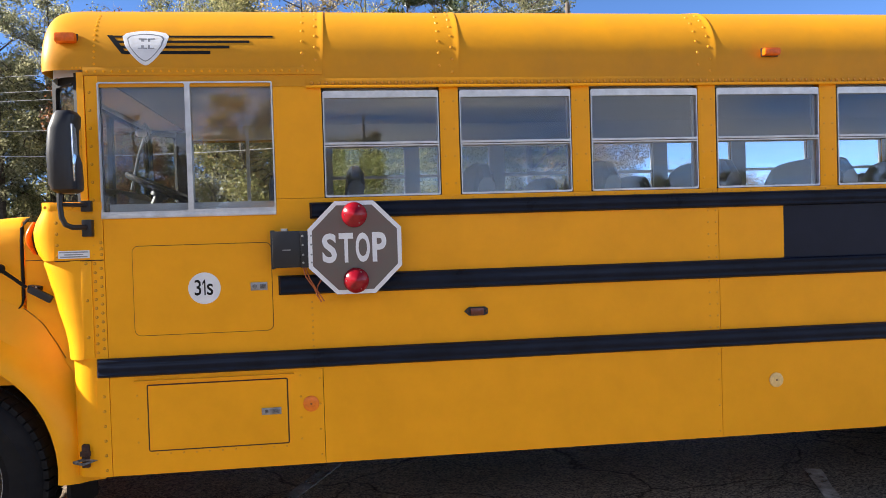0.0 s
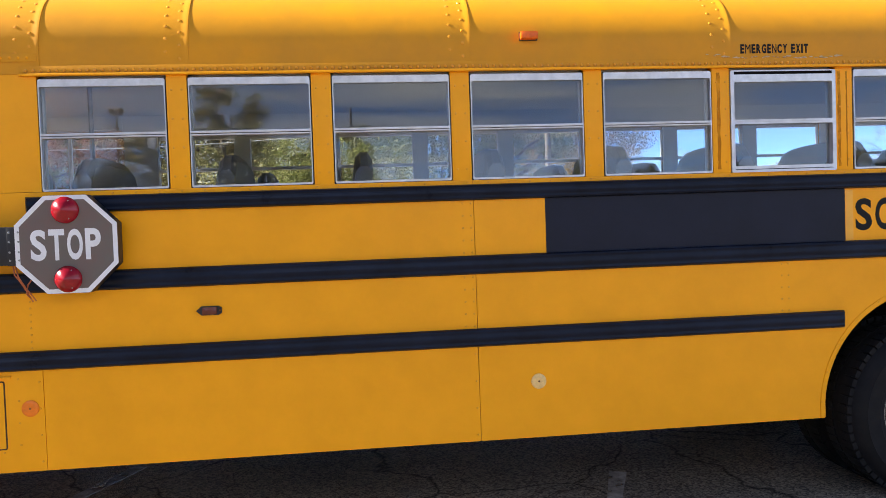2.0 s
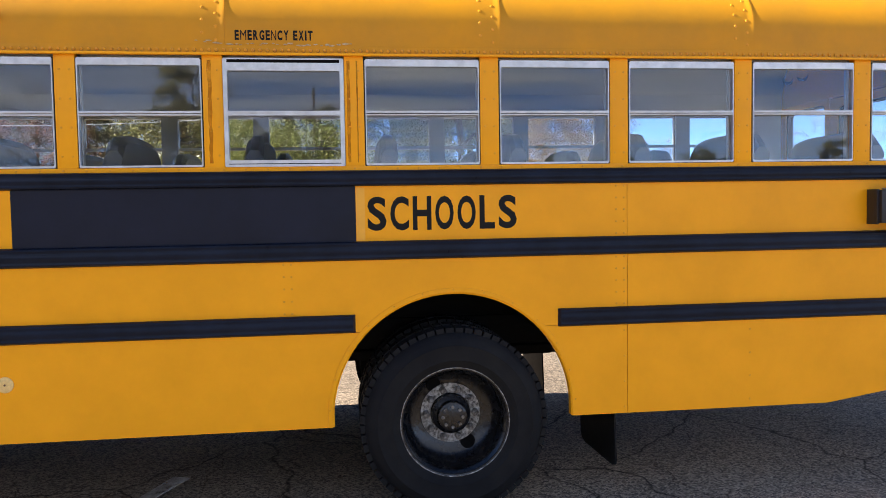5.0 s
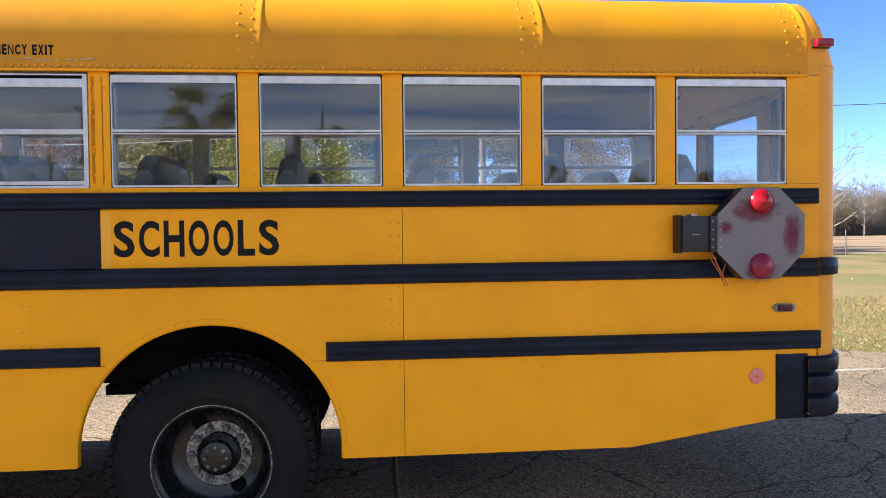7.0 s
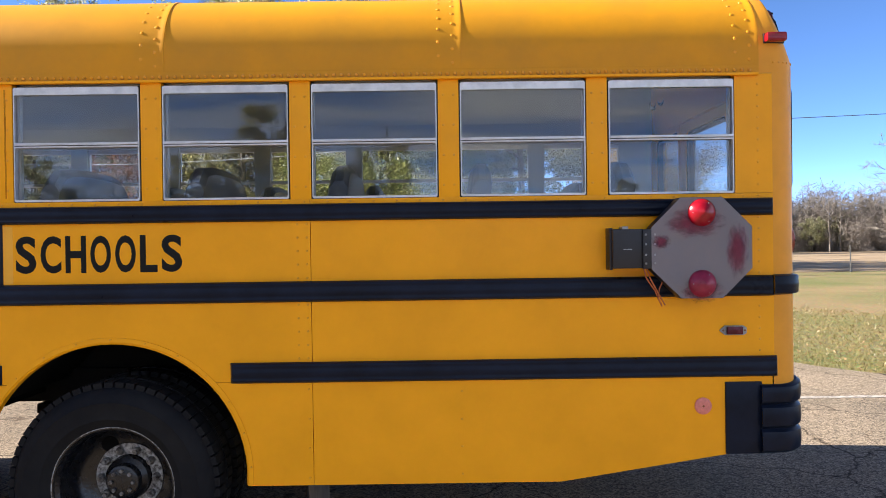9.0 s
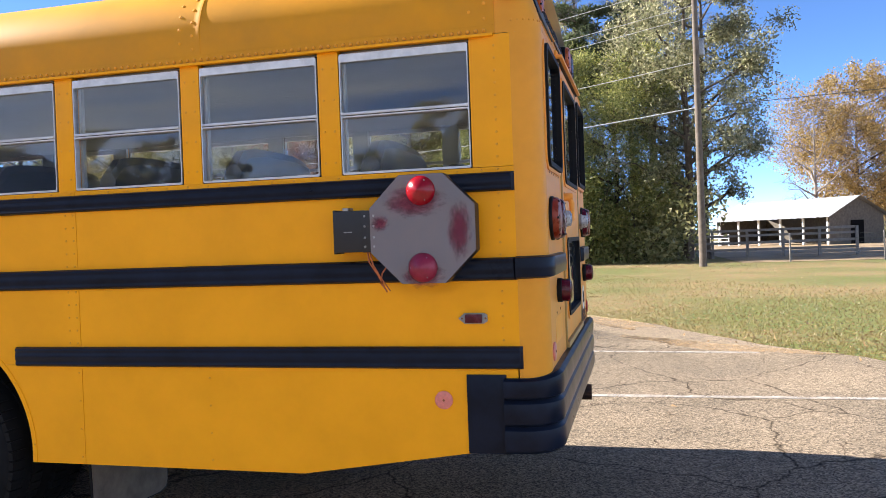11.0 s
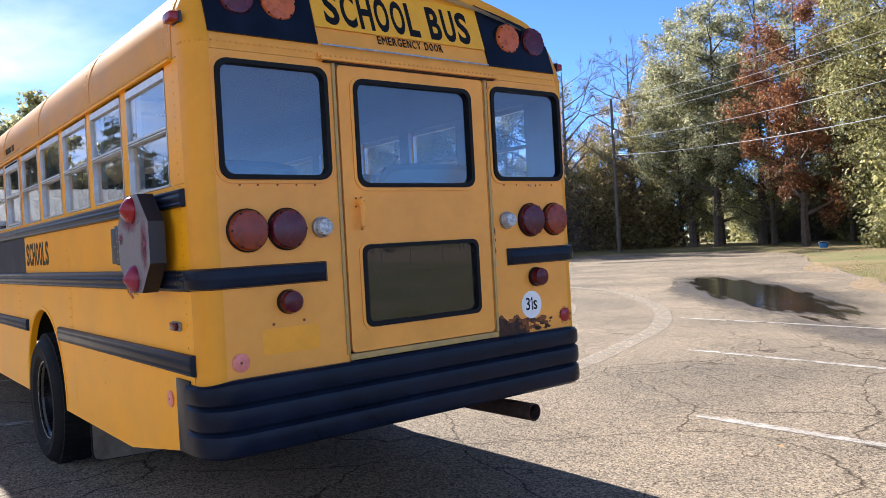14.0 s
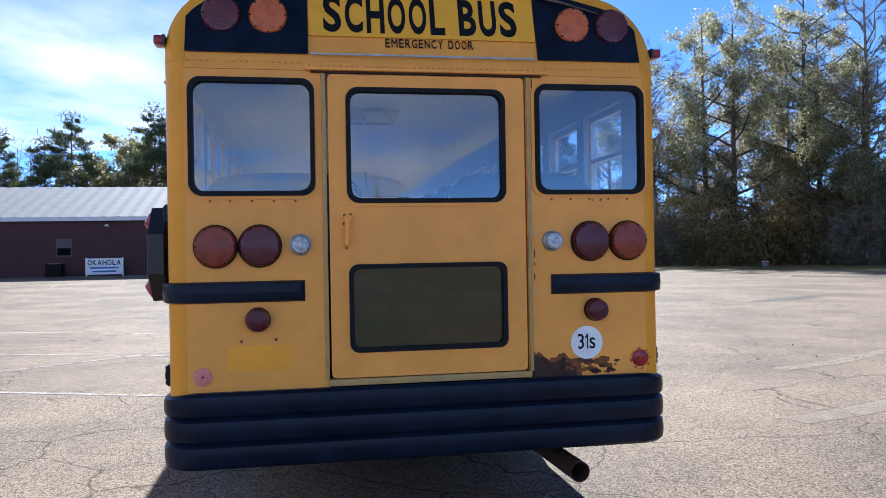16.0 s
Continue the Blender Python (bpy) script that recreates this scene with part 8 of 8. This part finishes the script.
bm = bmesh.new()
loft(bm, [[(-10.9 + r_ * math.cos(6.2832 * i / 16), 48.9 + 0.6 * r_ * math.sin(6.2832 * i / 16), tz + z_) for i in range(16)] for z_, r_ in ((0.0, 0.20), (0.03, 0.24), (0.26, 0.29), (0.29, 0.31), (0.29, 0.27), (0.06, 0.22))], closed=True)
part("tub_shell", bm, BLUE, tub)
part("rope_handle", tube(bmesh.new(), [(-10.9 + 0.31 * math.cos(q), 48.9, tz + 0.27 + 0.12 * math.sin(q)) for q in [math.pi * i / 10 for i in range(11)]], 0.012, 6), TRIM, tub)
PASTURE = material("dry_pasture", (0.36, 0.255, 0.14), 0.95, second=(0.20, 0.135, 0.075), scale=0.5, bump=0.6, bscale=8)
solo("pasture", sheet([13 + 6 * i for i in range(40)], [39.8 + 0.8 * i ** 1.7 for i in range(20)], lambda x, y: gz(x, y) - 0.012), PASTURE, (0, 0, 0), "dry brown pasture beyond the fence", "pasture", kind="structure", smooth=False)
rail = thing("rail_fence", (14, 47, gz(14, 47)), "dark wooden rail fence at the wood's edge", "fence")
for i in range(6):
    x, y = 10.5 + 1.9 * i, 49 - 0.1 * i
    part("fence_post", boxm(x - 0.07, x + 0.07, y - 0.07, y + 0.07, gz(x, y) - 0.2, gz(x, y) + 1.6), FENCEWOOD, rail)
for z in (0.45, 0.85, 1.25, 1.55):
    part("fence_rail", boxm(10.5, 20.0, 48.6, 48.66, gz(14, 49) + z - 0.07, gz(14, 49) + z + 0.07), FENCEWOOD, rail)

# ---------------------------------------------------------------- clouds: a thin far bank low in the south, west and east
def cloud_material():
    m = bpy.data.materials.new("cloud_bank")
    m.use_nodes = True
    n, l = m.node_tree.nodes, m.node_tree.links
    n.remove(n["Principled BSDF"])
    tc, mp, t, r = n.new("ShaderNodeTexCoord"), n.new("ShaderNodeMapping"), n.new("ShaderNodeTexNoise"), n.new("ShaderNodeValToRGB")
    mp.inputs["Scale"].default_value = (0.0007, 0.0013, 1)
    mp.inputs["Rotation"].default_value = (0, 0, 0.5)
    t.inputs["Scale"].default_value, t.inputs["Detail"].default_value, t.inputs["Roughness"].default_value = 1.0, 9, 0.55
    l.new(tc.outputs["Object"], mp.inputs["Vector"]); l.new(mp.outputs[0], t.inputs["Vector"])
    r.color_ramp.elements[0].position, r.color_ramp.elements[1].position = 0.34, 0.72
    l.new(t.outputs["Fac"], r.inputs["Fac"])
    tr, em, mx = n.new("ShaderNodeBsdfTransparent"), n.new("ShaderNodeEmission"), n.new("ShaderNodeMixShader")
    em.inputs["Color"].default_value, em.inputs["Strength"].default_value = (1.0, 0.985, 0.96, 1), 0.44
    sp, fd, ml = n.new("ShaderNodeSeparateXYZ"), n.new("ShaderNodeMapRange"), n.new("ShaderNodeMath")
    l.new(tc.outputs["Object"], sp.inputs[0]); l.new(sp.outputs[1], fd.inputs["Value"])
    fd.interpolation_type = "SMOOTHSTEP"
    fd.inputs["From Min"].default_value, fd.inputs["From Max"].default_value = -450, -1300
    fx, fy, m1, mxx = n.new("ShaderNodeMapRange"), n.new("ShaderNodeMapRange"), n.new("ShaderNodeMath"), n.new("ShaderNodeMath")
    for q, a, b, o in ((fx, -1700, -2600, 0), (fy, 1100, 300, 1)):
        q.interpolation_type = "SMOOTHSTEP"
        q.inputs["From Min"].default_value, q.inputs["From Max"].default_value = a, b
        l.new(sp.outputs[o], q.inputs["Value"])
    m1.operation, mxx.operation = "MULTIPLY", "MAXIMUM"
    l.new(fx.outputs["Result"], m1.inputs[0]); l.new(fy.outputs["Result"], m1.inputs[1])
    l.new(m1.outputs[0], mxx.inputs[0]); l.new(fd.outputs["Result"], mxx.inputs[1])
    fe, my_ = n.new("ShaderNodeMapRange"), n.new("ShaderNodeMath")
    fe.interpolation_type = "SMOOTHSTEP"
    fe.inputs["From Min"].default_value, fe.inputs["From Max"].default_value = 500, 1600
    my_.operation = "MAXIMUM"
    l.new(sp.outputs[0], fe.inputs["Value"]); l.new(fe.outputs["Result"], my_.inputs[0]); l.new(mxx.outputs[0], my_.inputs[1])
    ml.operation = "MULTIPLY"
    l.new(r.outputs["Color"], ml.inputs[0]); l.new(my_.outputs[0], ml.inputs[1])
    l.new(ml.outputs[0], mx.inputs["Fac"])
    l.new(tr.outputs[0], mx.inputs[1]); l.new(em.outputs[0], mx.inputs[2])
    l.new(mx.outputs[0], n["Material Output"].inputs["Surface"])
    return m


bm = bmesh.new()
loft(bm, [[(x, y, 700) for x in (-40000, -9000, -4000, 0, 6000, 40000)] for y in (-40000, -9000, -2500, 1200)])
solo("cloud_backdrop", bm, cloud_material(), (0, 0, 0), "thin white cloud bank far off", "clouds", kind="structure", smooth=False)

# ---------------------------------------------------------------- grass blades, fallen leaves, tyre marks
def edge_point(k):
    """A point along the ragged edge of the lot from the east corner to the north-west."""
    line = [(16.5, 5.2), (14.8, 6.6), (11.4, 9.8), (9.2, 12.5), (7.3, 16.4), (2.2, 24), (-2.6, 31), (-9, 42), (-16, 52)]
    d = k * (len(line) - 1)
    i = min(len(line) - 2, int(d))
    a, b = line[i], line[i + 1]
    return a[0] + (b[0] - a[0]) * (d - i), a[1] + (b[1] - a[1]) * (d - i)


rng = np.random.default_rng(31)
BLADE = foliage_material("grass_blades", (0.165, 0.137, 0.042), (0.31, 0.235, 0.092), 0.3)


def blades(n, depth0, depth1, size, k0, k1):
    v = []
    ks, ds = rng.uniform(k0, k1, n), depth0 + (depth1 - depth0) * rng.uniform(0, 1, n) ** 1.6
    for k, d in zip(ks, ds):
        x, y = edge_point(k)
        x, y = x + d * 0.86 + rng.normal(0, 0.25), y + d * 0.5 + rng.normal(0, 0.25)
        a, h = rng.uniform(0, 6.28), size * rng.uniform(0.5, 1.4)
        g0 = gz(x, y) - 0.03
        w, lx, ly = 0.006 + 0.006 * d / 8, rng.normal(0, 0.5) * h, rng.normal(0, 0.5) * h
        c, s_ = math.cos(a) * w, math.sin(a) * w
        v += [(x - c, y - s_, g0), (x + c, y + s_, g0), (x + lx, y + ly, g0 + h)]
    me = bpy.data.meshes.new("blades")
    me.from_pydata(v, [], [(3 * i, 3 * i + 1, 3 * i + 2) for i in range(len(v) // 3)])
    me.materials.append(BLADE)
    return me


tagged(new("grass", blades(52000, 0.0, 8.0, 0.03, 0.0, 0.75)), "short dry green and tan grass at the lot's edge", "grass", kind="stuff")
n = 2600
ks, ds = rng.uniform(0.1, 1.0, n), rng.normal(1.2, 0.7, n) + rng.uniform(0, 1, n) ** 4 * 26
pts = []
for k, d in zip(ks, ds):
    x, y = edge_point(k)
    x, y = x + d * 0.86 + rng.normal(0, 0.3), y + d * 0.5 + rng.normal(0, 0.3)
    pts.append((x, y, gz(x, y) + 0.02))
for i in range(260):
    x, y = rng.uniform(-12, 12), rng.uniform(7.5, 45)
    pts.append((x, y, gz(x, y) + 0.015))
for i in range(7000):
    x, y = rng.uniform(-14, 16), 46 - abs(rng.normal(0, 5.5))
    pts.append((x, y - 0.35 * x, gz(x, y) + 0.01))
me = quads("litter", np.array(pts), 0.04, rng, 0.7)
me.materials.append(DRYLEAF)
tagged(new("fallen_leaves", me), "scattered brown fallen leaves on grass and asphalt", "leaves", kind="stuff")

MARK = worn_film("pale_tyre_dust", (0.46, 0.39, 0.31), (0.38, 0.32, 0.25), 0.10, 0.55)


def smooth_line(p, steps=6):
    """Rounded curve through a few points."""
    q = [Vector((*p[0], 0))] + [Vector((x, y, 0)) for x, y in p] + [Vector((*p[-1], 0))]
    out = []
    for i in range(1, len(q) - 2):
        for k in range(steps):
            t = k / steps
            m0, m1 = (q[i + 1] - q[i - 1]) / 2, (q[i + 2] - q[i]) / 2
            v = q[i] * (2 * t ** 3 - 3 * t * t + 1) + m0 * (t ** 3 - 2 * t * t + t) + q[i + 1] * (3 * t * t - 2 * t ** 3) + m1 * (t ** 3 - t * t)
            out.append((v.x, v.y))
    return out


def tyre_mark(points, w):
    bm = bmesh.new()
    pts = [Vector((x, y, 0)) for x, y in points]
    rows = []
    for i, p in enumerate(pts):
        d = (pts[min(i + 1, len(pts) - 1)] - pts[max(0, i - 1)]).normalized()
        nrm = Vector((-d.y, d.x, 0)) * w / 2
        rows.append([(q.x, q.y, gz(q.x, q.y) + 0.004 + 0.002 * (w < 0.4)) for q in (p + nrm, p - nrm)])
    loft(bm, rows)
    ex = bmesh.ops.extrude_face_region(bm, geom=list(bm.faces))
    bmesh.ops.translate(bm, vec=(0, 0, -0.0012), verts=[q for q in ex["geom"] if isinstance(q, bmesh.types.BMVert)])
    return solo("tyre_mark", bm, MARK, (0, 0, 0), "pale curved tyre mark on the asphalt", "tyre mark", kind="structure", smooth=False)


OUTER = [(-6.5, 20.3), (-3.6, 19.65), (-2.0, 18.95), (0.2, 17.2), (1.7, 15.8), (2.85, 14.45), (3.8, 13.0), (4.3, 11.9), (4.75, 10.8), (5.1, 9.9), (5.35, 9.0)]
INNER = [(-5.0, 17.7), (-3.0, 17.25), (-1.8, 16.65), (-0.35, 15.5), (0.9, 14.1), (1.62, 12.9), (2.2, 11.85), (2.6, 10.6)]
for line, w in ((OUTER, 0.30), (INNER, 0.24)):
    tyre_mark(smooth_line(line), w)
DIRT = worn_film("sandy_dirt", (0.50, 0.34, 0.19), (0.42, 0.31, 0.20), 0.0, 0.60)
for cx_, cy_, rx_, ry_, sd in ((9.3, 11.6, 1.3, 0.5, 1), (7.6, 15.0, 0.6, 1.6, 2), (-1.5, 29, 0.8, 2.6, 3), (3.4, 21.5, 0.7, 2.2, 4)):
    random.seed(sd)
    pts = []
    for i in range(40):
        a = 2 * math.pi * i / 40
        q = 1 + 0.3 * math.sin(3 * a + sd) + random.uniform(-0.12, 0.12)
        pts.append((cx_ + (rx_ * math.cos(a) * 0.8 - ry_ * math.sin(a) * 0.5) * q, cy_ + (ry_ * math.sin(a) + rx_ * math.cos(a) * -0.5) * q))
    solo("dirt_patch", plate(bmesh.new(), pts, [], lambda u, v, d: (u, v, d + gz(u, v)), 0.006, 0.001), DIRT, (0, 0, 0), "washed-out sandy dirt at the lot's edge", "dirt", kind="structure", smooth=False)
